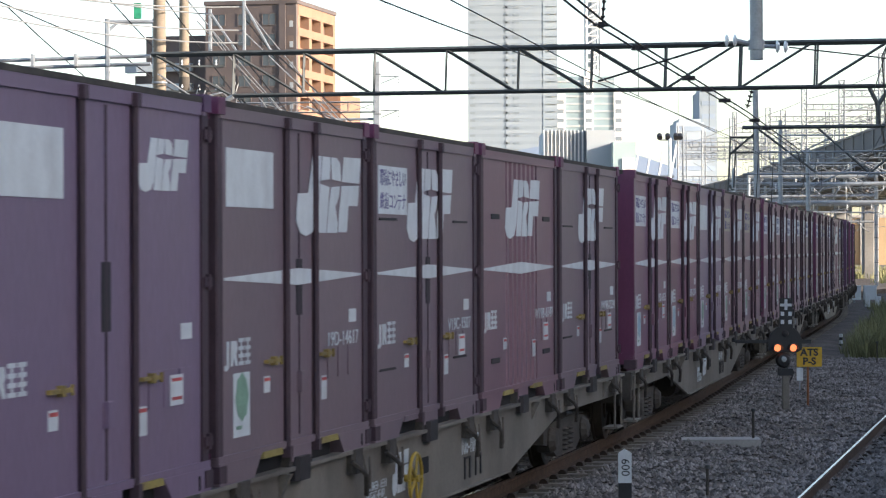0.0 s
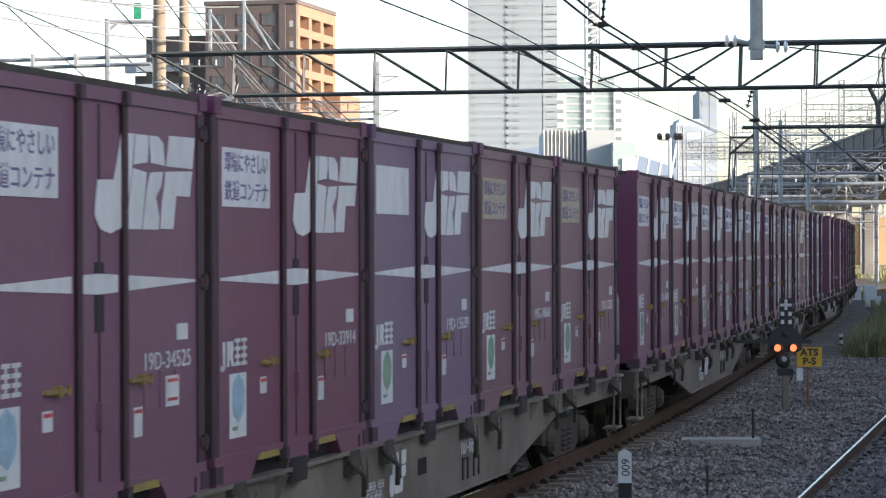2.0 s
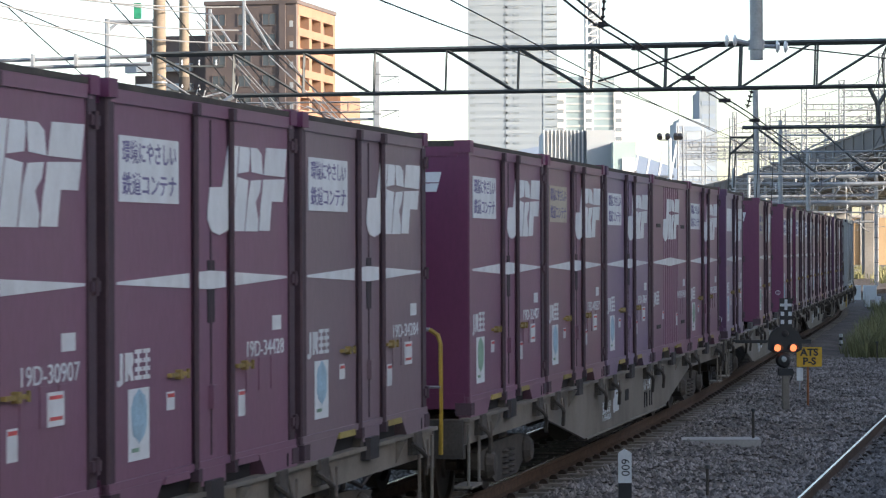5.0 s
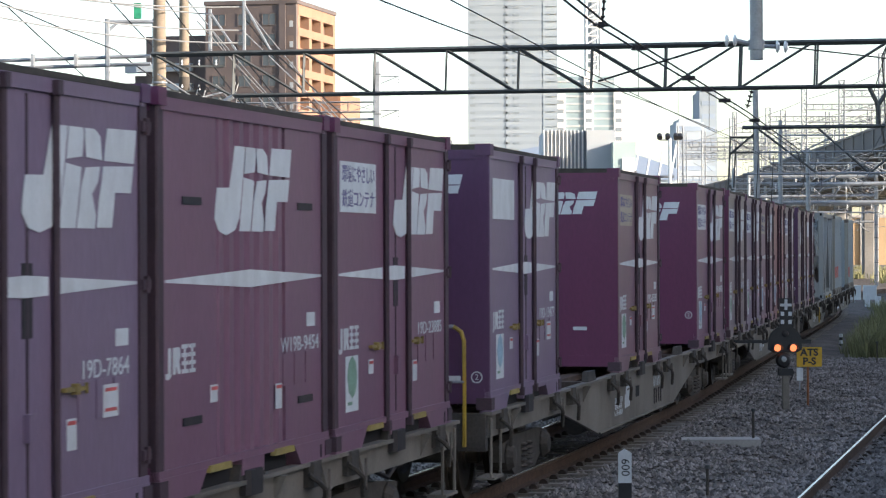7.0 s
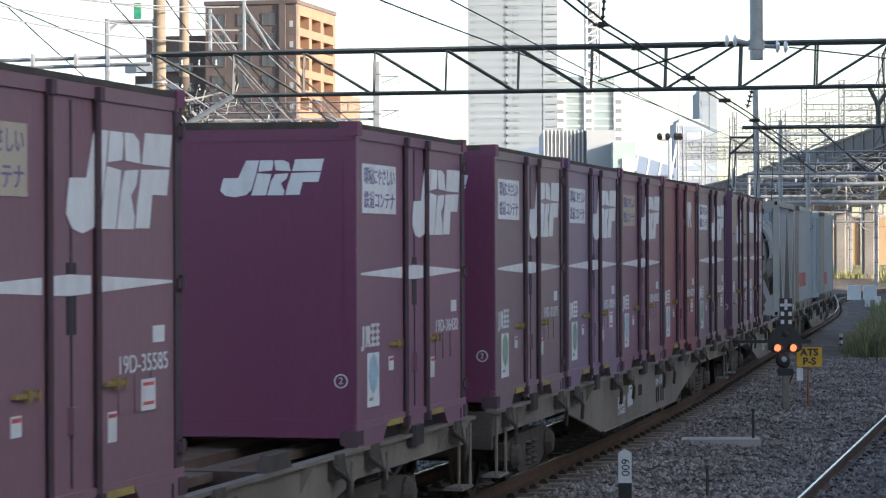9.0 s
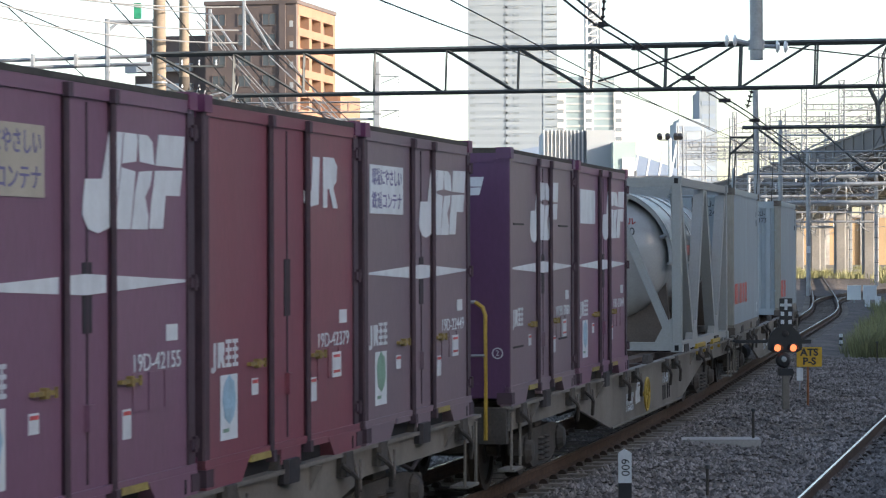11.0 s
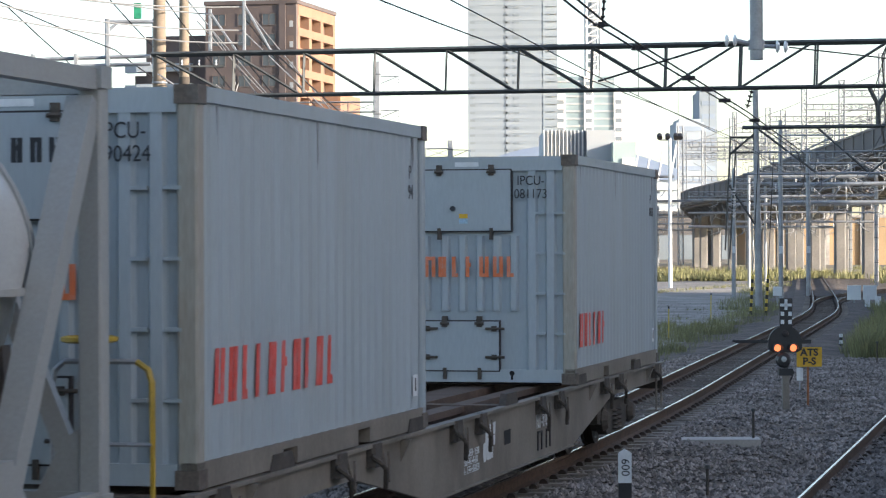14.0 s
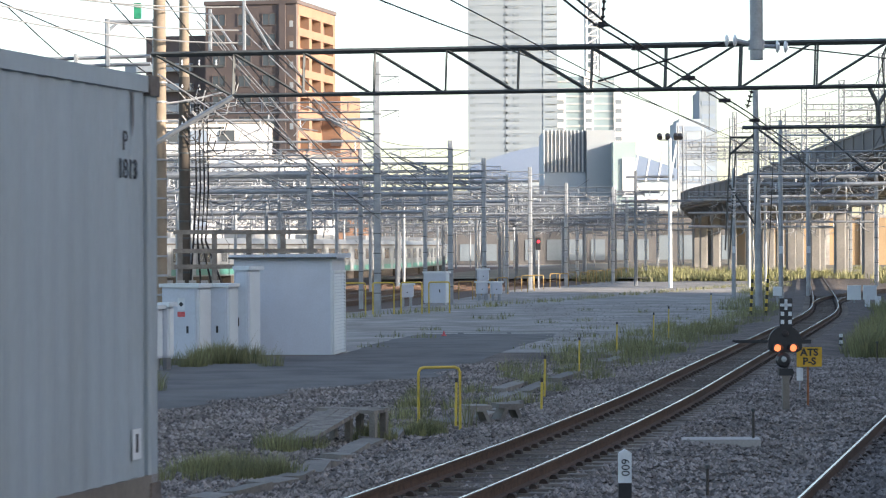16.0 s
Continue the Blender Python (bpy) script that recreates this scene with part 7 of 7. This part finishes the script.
def trackside_bits():
    c = part("cable_cover", Geo().prism([(4.0 - 0.68, 36.6, -0.26), (4.0 + 0.42, 36.6, -0.26), (4.0 + 0.42, 36.6, -0.155), (4.0 - 0.68, 36.6, -0.155)], (0.03, 0.55, 0)), M_CONC)
    tagged(c, "flat grey concrete trough cover on the ballast", "cover slab")
    for x, y, h in ((2.96, 29.5, 0.32), (4.35, 36.9, 0.5), (10.4, 63, 0.5), (12.4, 75, 0.45)):
        p = thing("stake", "short dark iron stake in the ballast", "stake", "ballast stakes", pose(x, y, -0.28))
        part("rod", Geo().rod((0, 0, 0), (0, 0, h), 0.018, 6), M_UNDER, p)
        part("cap", Geo().rod((0, 0, h), (0, 0, h + 0.04), 0.03, 8), M_STEELD, p)
    p = thing("striped_peg", "short black and white striped peg", "peg", m=pose(11.2, 74, -0.28))
    for i in range(4):
        part("stripe", Geo().rod((0, 0, 0.09 * i), (0, 0, 0.09 * (i + 1)), 0.05, 8), M_WHITE if i % 2 else M_SIGB, p)
    for x, y in ((20.1, 128.5), (20.95, 129)):
        b = thing("white_box", "white metal relay box on a short leg", "relay box", "relay boxes", pose(x, y, -0.3))
        part("box", Geo().chamfer(-0.32, 0.32, -0.15, 0.15, 0.25, 0.95, 0.02), M_CAB, b)
        part("leg", Geo().rod((0, 0, 0), (0, 0, 0.26), 0.05, 8), M_STEEL, b)
    for x, y in ((19.2, 116), (19.7, 122)):
        b = thing("white_peg", "stubby white marker peg", "peg", "white pegs", pose(x, y, -0.3))
        part("peg", Geo().chamfer(-0.12, 0.12, -0.08, 0.08, 0, 0.65, 0.02), M_WHITE, b)
    b = thing("white_box", "white metal relay box on a short leg", "relay box", "relay boxes", pose(16.4, 129, -0.35))
    part("box", Geo().chamfer(-0.2, 0.22, -0.12, 0.12, 0.5, 0.95, 0.02), M_CAB, b)
    part("leg", Geo().rod((0, 0, 0), (0, 0, 0.5), 0.04, 8), M_STEEL, b)
    # striped wire guards by the pole
    for x in (13.1, 13.75):
        g = thing("stay_guard", "slanting stay wire in a yellow and black striped guard", "stay guard", "stay guards")
        for i in range(10):
            z = -0.35 + i * 0.17
            part("stripe", Geo().rod((x + 0.01 * i, 112, z), (x + 0.01 * (i + 1), 112, z + 0.17), 0.06, 8), M_HOOPY if i % 2 else M_SIGB, g)
        part("stay", Geo().rod((x + 0.1, 112, 1.3), (x + 0.35, 112, 6.4), 0.02, 5), M_WIRE, g)


def hut():
    h = thing("equipment_hut", "pale grey-blue flat-roofed equipment hut with a louvred side", "hut", m=turned(-3.10, 73, -6))
    W, D = 2.75, 2.6
    part("wall", Geo().box(-W, 0, 0, D, -0.45, 2.27), M_HUT, h)
    part("roof", Geo().prism([(-W - 0.12, -0.15, 2.27), (0.16, -0.15, 2.27), (0.16, -0.15, 2.40), (-W - 0.12, -0.15, 2.36)], (0, D + 0.3, 0)), M_HUT, h, "thin flat roof slab")
    part("fascia", Geo().box(-W - 0.13, 0.17, -0.17, -0.151, 2.24, 2.30), M_STEELD, h, "thin dark strip below the roof edge")
    d = part("louvre_frame", Geo().box(0.002, 0.05, 0.15, D - 0.15, -0.42, 0.0 - 0.36).box(0.002, 0.05, 0.15, D - 0.15, 1.85, 1.92).box(0.002, 0.05, 0.15, 0.22, -0.42, 1.85).box(0.002, 0.05, D - 0.22, D - 0.15, -0.42, 1.85), M_CAB, h)
    for i in range(24):
        z = -0.32 + i * 0.09
        part("slat", Geo().prism([(0.005, 0.23, z), (0.045, 0.23, z), (0.005, 0.23, z + 0.07)], (0, D - 0.46, 0)), M_CAB, d)
    part("trim", Geo().box(-0.03, 0.012, -0.012, 0.03, -0.45, 2.27), M_CAB, h)


def cabinet(x, y, w, h, d, turn=10, mark=False, legs=0.0):
    c = thing("relay_cabinet", "pale steel trackside cabinet with a side door" + (" and warning labels" if mark else ""), "cabinet", "trackside cabinets", turned(x, y, turn))
    z0 = -0.42 + legs
    part("body", Geo().chamfer(-w, 0, 0, d, z0, z0 + h, 0.02), M_HUT, c)
    part("top", Geo().box(-w - 0.06, 0.08, -0.06, d + 0.06, z0 + h, z0 + h + 0.10), M_CAB, c, "white overhanging lid")
    # Right side takes a paler tone: the brighter sky light is in its colour.
    part("door", Geo().box(0.002, 0.03, 0.06, d - 0.06, z0 + 0.05, z0 + h - 0.06), M_CAB, c, "side door in a paler tone for its brighter light")
    part("front_door", Geo().box(-w + 0.06, -0.06, -0.02, 0.0, z0 + 0.08, z0 + h - 0.06), M_HUT, c)
    part("handle", Geo().box(-0.34, -0.28, -0.035, -0.018, z0 + h * 0.36, z0 + h * 0.46), M_SIGB, c)
    if mark:
        part("label", Geo().box(-0.62, -0.4, -0.026, -0.021, z0 + h * 0.68, z0 + h * 0.85), M_WHITE, c)
        part("label_mark", Geo().prism([(-0.51, -0.028, z0 + h * 0.80), (-0.43, -0.028, z0 + h * 0.765), (-0.51, -0.028, z0 + h * 0.73), (-0.59, -0.028, z0 + h * 0.765)], (0, 0.003, 0)), M_BLACKP, c)
        part("label", Geo().box(-0.63, -0.39, -0.026, -0.021, z0 + h * 0.59, z0 + h * 0.66), M_REDP, c, "red label")
    for i in range(int(legs > 0) * 2):
        part("leg", Geo().box(-w + 0.05 + i * (w - 0.2), -w + 0.15 + i * (w - 0.2), 0.05, d - 0.05, -0.42, z0), M_STEEL, c)


def cabinets():
    cabinet(-6.57, 70.3, 1.15, 1.92, 0.92, -28, mark=True)
    cabinet(-5.80, 70.6, 0.62, 1.92, 0.92, -28)
    cabinet(-5.26, 70.9, 0.40, 2.38, 0.62, -28)
    cabinet(-6.72, 64.0, 0.20, 1.25, 0.35, -20, legs=0.3)
    cabinet(-6.95, 63.6, 0.20, 1.20, 0.35, -20, legs=0.3)
    cabinet(0.12, 137, 1.2, 1.55, 0.6, -20, legs=0.1)
    for x, y, h in ((2.5, 148, 0.9), (3.3, 147, 0.9), (-1.5, 132, 1.0), (2.6, 150, 1.6)):
        cabinet(x, y, 0.6, 0.6, 0.4, legs=h - 0.5)
    # steel platform behind the huts
    p = thing("timber_platform", "raised grey timber platform with railings", "platform", m=turned(-6.2, 84, 10))
    for x in (-2.2, -1.1, 0.0, 1.1, 2.0):
        part("post", Geo().box(x - 0.08, x + 0.08, 0, 0.16, -0.4, 3.1), M_WOOD, p)
    for z in (1.9, 2.4, 3.0):
        part("rail", Geo().box(-2.4, 2.2, -0.04, 0.0, z, z + 0.14), M_WOOD, p)
    for i in range(6):
        x = -8.6 + i * 0.35
        s = part("fence_slat", Geo().chamfer(x, x + 0.22, 78, 78.1, -0.4, 1.6, 0.02), M_CONC, None)
        tagged(s, "grey concrete fence slat", "fence slat", "fence slats")


def hoop(x, y, w, h, turn, r=0.028, paint=None):
    o = thing("guard_hoop", "bent yellow steel guard hoop", "guard hoop", "yellow guard hoops", turned(x, y, turn))
    part("tube", Geo().tube([(0, 0, -0.45), (0, 0, h - 0.08), (0.03, 0, h - 0.02), (0.09, 0, h), (w - 0.09, 0, h), (w - 0.03, 0, h - 0.02), (w, 0, h - 0.08), (w, 0, -0.45)], r, 8), paint or M_HOOPY, o, smooth=True)


def yard_clutter():
    hoop(-0.40, 42.0, 0.68, 0.62, 12, 0.024)
    for i in range(4):
        hoop(-4.4 + i * 1.25, 117 + i * 0.8, 0.95, 1.0, 8, 0.035)
    for i in range(16):
        f = i / 15
        hoop(0.9 + 15.6 * f ** 1.1 + 0.25 * math.sin(i * 2.0), 151 + 92 * f, 0.8 + 0.12 * math.sin(i * 1.7), 0.62 + 0.08 * math.sin(i * 3.1), 6, 0.032, M_HOOPD)
    for x, y, h in ((0.20, 43.0, 0.75), (2.0, 52.0, 0.75), (3.15, 61, 0.8), (4.75, 72, 0.85), (6.4, 80, 0.9), (7.2, 84, 1.0), (11.0, 108, 1.0), (1.75, 47.0, 0.55)):
        p = thing("yellow_stake", "thin weathered yellow stake with a cap", "stake", "yellow stakes", pose(x, y, -0.42))
        part("rod", Geo().rod((0, 0, 0), (0.01, 0, h), 0.021, 8), M_HOOPY, p)
        part("cap", Geo().rod((0.01, 0, h), (0.01, 0, h + 0.07), 0.026, 8), M_UNDER, p)
    # old timber steps and trough lids
    b = thing("timber_crossing", "broken grey timber ramp over the cable trough", "timber ramp", m=turned(-1.62, 40.0, -30))
    for i in range(4):
        part("plank", Geo().chamfer(-0.36 + i * 0.185, -0.20 + i * 0.185, -1.25, 0.15, 0.0, 0.06, 0.01), M_WOOD, b, at=pose(0, 0, 0.0 - 0.03 * (i == 0), 15 + random.uniform(-2, 2), random.uniform(-2, 2), random.uniform(-2, 2)))
    for i in range(3):
        part("top_plank", Geo().chamfer(-0.42, 0.62, 0.05 + i * 0.17, 0.20 + i * 0.17, 0.03, 0.085, 0.01), M_WOOD, b, at=pose(0, 0, 0, 0, random.uniform(-1.5, 1.5), 0))
    for x in (-0.36, 0.12, 0.56):
        part("leg", Geo().box(x - 0.05, x + 0.05, 0.10, 0.18, -0.42, 0.03), M_WOOD, b)
        part("leg", Geo().box(x - 0.05, x + 0.05, 0.42, 0.50, -0.42, 0.03), M_WOOD, b)
    rnd = random.Random(17)
    for i in range(26):
        y = 29 + i * 1.03
        a = by_line(y, -3.35 + 0.25 * math.sin(i * 0.45), -0.40)
        s = part("trough_lid", Geo().chamfer(-0.17, 0.17, -0.5, 0.5, -0.05, 0.045, 0.03), M_TROUGH,
                 at=Matrix.Translation(a) @ pose(0, 0, 0, rnd.uniform(-5, 5), rnd.uniform(-8, 8), -13 + rnd.uniform(-9, 9)))
        tagged(s, "worn grey concrete trough lid lying askew", "trough lid", "trough lids")
    for x, y, n in ((0.6, 43.8, 3), (1.15, 44.3, 3)):
        s = part("concrete_stool", Geo().prism([(-0.22, 0, 0), (-0.12, 0, 0.22), (-0.22, 0, 0.22), (-0.22, 0, 0.30), (0.22, 0, 0.30), (0.22, 0, 0.22), (0.12, 0, 0.22), (0.22, 0, 0), (0.15, 0, 0), (0.06, 0, 0.2), (-0.06, 0, 0.2), (-0.15, 0, 0)], (0, 0.5, 0)), M_TROUGH, at=pose(x, y, -0.40, 0, 0, 15))
        tagged(s, "upturned grey concrete trough piece", "trough piece", "trough pieces")
    for i in range(6):
        a = by_line(50 + i * 4.2, -3.6 - 0.5 * (i % 2), -0.38)
        s = part("cable_trough", Geo().box(-0.16, 0.16, -1.6, 1.6, -0.08, 0.06), M_TROUGH, at=Matrix.Translation(a) @ pose(0, 0, 0, 0, 0, -11))
        tagged(s, "long grey concrete cable trough", "cable trough", "cable troughs")
    s = part("red_cone", Geo().lathe([(0.09, 0), (0.09, 0.02), (0.06, 0.02), (0.02, 0.15), (0.01, 0.16)], 14, "z"), M_REDP, at=pose(0.02, 88, -0.4))
    tagged(s, "small red marker cone on the yard", "cone")
    # floodlight mast and red signal in the yard
    f = thing("floodlight_mast", "slim white mast with floodlights on a bar", "light mast", m=pose(16.6, 192, -0.4))
    part("mast", Geo().rod((0, 0, 0), (0, 0, 11.0), 0.16, 10, 0.12), M_CAB, f, smooth=True)
    part("bar", Geo().rod((-0.75, 0, 10.8), (0.75, 0, 10.8), 0.05, 6), M_STEEL, f)
    for x in (-0.75, -0.15, 0.45, 0.75):
        part("floodlight", Geo().rod((x, -0.15, 10.95), (x, 0.15, 11.15), 0.2, 10), M_SIGB, f)
    g = thing("yard_signal", "dark signal head with a lit red lamp on a pole", "railway signal", m=pose(6.9, 190, -0.4))
    part("pole", Geo().rod((0, 0, 0), (0, 0, 3.4), 0.06, 8), M_STEEL, g)
    part("head", Geo().chamfer(-0.2, 0.2, -0.1, 0.1, 2.8, 3.7, 0.05), M_SIGB, g)
    part("lamp_lens", Geo().lathe([(0.002, -0.03), (0.09, -0.02), (0.11, 0.0)], 14, "y", (0, -0.1, 3.4)), M_LAMPR, g, "lit red lamp")


dwarf_signal()
ats_sign()
marker_post()
trackside_bits()
hut()
cabinets()
yard_clutter()

# ---------------------------------------------------------------- plants and stones


def grass(name, label, spots, material, blades, height, spread, seed, width=0.012):
    """Tufts of narrow bent blades; spots are (x, y, z)."""
    rnd = np.random.RandomState(seed)
    n = len(spots) * blades
    c = np.repeat(np.array(spots, float), blades, axis=0)
    ang, rad = rnd.uniform(0, 2 * np.pi, n), spread * np.sqrt(rnd.uniform(0, 1, n))
    c[:, 0] += rad * np.cos(ang)
    c[:, 1] += rad * np.sin(ang)
    h = height * rnd.uniform(0.35, 1.15, n) * (1 - 0.45 * rad / spread)
    lean = rnd.uniform(0.1, 0.55, n)[:, None] * np.stack([np.cos(ang + rnd.normal(0, 0.8, n)), np.sin(ang), 0 * ang], 1)
    side = np.stack([np.cos(ang * 3.1), np.sin(ang * 3.1), 0 * ang], 1) * width
    up = np.array([0, 0, 1.0])
    p0, p1 = c - side, c + side
    m = c + up * (h * 0.6)[:, None] + lean * (h * 0.35)[:, None]
    t = c + up * h[:, None] + lean * (h * 1.0)[:, None]
    v = np.stack([p0, p1, m + side * 0.7, m - side * 0.7, t], 1).reshape(-1, 3)
    i = np.arange(n)[:, None] * 5
    f4, f3 = (i + np.array([[0, 1, 2, 3]])).tolist(), (i + np.array([[3, 2, 4]])).tolist()
    me = bpy.data.meshes.new(name)
    me.from_pydata(v.tolist(), [], f4 + f3)
    return tagged(part(name, me, material), label, "grass", kind="stuff")


def scatter(y0, y1, n0, n1, count, seed, z=None):
    rnd = random.Random(seed)
    out = []
    for _ in range(count):
        y, n = rnd.uniform(y0, y1), rnd.uniform(n0, n1)
        a = by_line(y, n)
        out.append((a.x, a.y, ground_height(n) if z is None else z))
    return out


grass("grass_tufts", "green grass tufts along the trackside", scatter(46, 100, -5.5, -2.6, 60, 1, -0.42) + [(-0.42, 41.5, -0.42), (-0.25, 41.3, -0.42), (-0.95, 41.8, -0.42), (-1.2, 40.5, -0.42), (-0.8, 45, -0.42), (-0.5, 46, -0.42)], M_GRASS, 110, 0.36, 0.32, 2, 0.007)
def clump(x, y, rx, ry, count, seed):
    rnd = random.Random(seed)
    return [(x + rnd.gauss(0, rx), y + rnd.gauss(0, ry), -0.42) for _ in range(count)]


grass("hut_grass", "long soft grass by the cabinets", clump(-5.5, 68.2, 0.55, 0.8, 26, 61) + clump(-6.6, 66.0, 0.5, 0.8, 8, 62) + clump(-6.4, 56, 0.5, 1.5, 6, 65), M_GRASS, 130, 0.62, 0.34, 3, 0.006)
grass("near_grass", "dense grass clump beside the broken trough", clump(-2.9, 34.2, 0.42, 0.6, 26, 63) + clump(-2.35, 38.6, 0.15, 0.3, 7, 64) + clump(-1.05, 40.2, 0.12, 0.2, 6, 66) + clump(-0.32, 41.6, 0.1, 0.2, 7, 67), M_GRASS, 150, 0.36, 0.22, 35, 0.004)
grass("trackside_weeds", "green weeds between the tracks", scatter(66, 90, 2.5, 4.2, 70, 4) + scatter(84, 118, 2.3, 4.5, 60, 5), M_GRASS, 120, 0.75, 0.5, 4)
grass("shoulder_weeds", "weeds on the track shoulder", scatter(58, 125, -4.2, -2.3, 60, 6, -0.42) + scatter(62, 100, -6, -3.4, 24, 16, -0.42), M_GRASS, 60, 0.5, 0.55, 5, 0.006)
grass("dry_weeds", "sunlit yellow weeds at the far end of the yard", scatter(225, 330, -22, -2, 90, 7, -0.4) + scatter(150, 330, 5, 40, 200, 8, -0.4), M_GRASSY, 70, 1.1, 1.4, 6, 0.04)
grass("line_end_weeds", "sunlit green weeds where the line bends out of sight", scatter(226, 262, -16, 18, 150, 71, -0.2), M_GRASSY, 60, 0.9, 1.0, 72, 0.03)
grass("verge_weeds", "green weeds left of the far line", scatter(112, 215, -5.0, -2.4, 60, 73, -0.42), M_GRASS, 45, 0.5, 0.7, 74, 0.012)
grass("yard_weeds", "yellow weeds along the yard fence", [(-4 + i * 0.45 + random.uniform(-0.4, 0.4), 112 + i * 1.5, -0.42) for i in range(70) if i % 7 not in (2, 3, 5)], M_GRASSY, 40, 0.4, 0.7, 7, 0.015)


def stones(name, label, y0, y1, n0, n1, count, size, seed, material=M_STONE):
    """Loose angular stones lying on the bed, one mesh."""
    rnd = np.random.RandomState(seed)
    base = np.array([(1, 0, -0.2), (0.3, 0.9, 0.0), (-0.8, 0.5, -0.1), (-0.6, -0.7, 0.05), (0.5, -0.8, -0.1), (0.05, 0.1, 0.75), (0.0, 0.0, -0.7)])
    faces = np.array([(0, 1, 5), (1, 2, 5), (2, 3, 5), (3, 4, 5), (4, 0, 5), (1, 0, 6), (2, 1, 6), (3, 2, 6), (4, 3, 6), (0, 4, 6)])
    y = y0 + (y1 - y0) * rnd.rand(count) ** 1.3
    n = rnd.uniform(n0, n1, count)
    keep = (np.abs(np.abs(n) - 0.566) > 0.13) & ((np.abs(n) > 1.05) | (rnd.rand(count) < 0.35))
    keep &= (np.interp(y, _y, _x) + n > np.interp(y, ROAD_Y, ROAD_RIGHT) + 0.35 * np.sin(y * 1.7)) | (y < 45)
    y, n = y[keep], n[keep]
    z = np.array([ground_height(a) + bed_relief(a, b) for a, b in zip(n, y)]) + 0.012
    ang = rnd.uniform(0, 6.283, len(y))
    q = base[None] * rnd.uniform(0.7, 1.3, (len(y), 7, 3)) * (size * rnd.uniform(0.55, 1.4, len(y)))[:, None, None]
    ca, sa = np.cos(ang)[:, None], np.sin(ang)[:, None]
    x = np.interp(y, _y, _x) + n
    v = np.stack([q[..., 0] * ca - q[..., 1] * sa + x[:, None], q[..., 0] * sa + q[..., 1] * ca + y[:, None], q[..., 2] + z[:, None]], -1).reshape(-1, 3)
    f = (faces[None] + (np.arange(len(y)) * 7)[:, None, None]).reshape(-1, 3)
    me = bpy.data.meshes.new(name)
    me.from_pydata(v.tolist(), [], f.tolist())
    return tagged(part(name, me, material), label, "ballast", kind="stuff")


stones("ballast_stones", "loose grey ballast stones beside the rails", 25, 66, -2.6, 9.5, 80000, 0.036, 11)
stones("shoulder_stones", "loose stones on the yard side", 26, 68, -10.0, -1.6, 34000, 0.038, 12)
stones("yard_stones", "scattered gravel on the pale yard", 78, 140, -17, -3.8, 2600, 0.032, 13, M_PEBBLE)
grass("sparse_weeds", "sparse dry weeds over the gravel yard", scatter(74, 125, -16, -4, 26, 31, -0.42), M_GRASS, 30, 0.28, 0.5, 32, 0.012)
grass("tall_weeds", "thin tall weed stalks by the cabinets and stakes", [(-5.75, 67.5, -0.42), (-5.2, 68.0, -0.42), (0.35, 43.2, -0.42), (0.2, 43.4, -0.42)] + scatter(50, 90, -4.6, -3.0, 14, 33, -0.42), M_GRASS, 14, 1.1, 0.25, 34, 0.008)

# ---------------------------------------------------------------- motion


def motions():
    for ob, k, local in MOVING:
        walk(ob, [(t, wagon_pose(k, run) @ local) for t, run in RUN])
    # every wheelset turns by the distance run
    ts, rs = [t for t, _ in RUN], [r for _, r in RUN]
    for ws, k, y in WHEELS:
        walk(ws, [(i / 30, pose(0, y, 0.43, math.degrees(float(np.interp(i / 30, ts, rs)) / 0.43) % 360, 0, 0)) for i in range(481)])


motions()
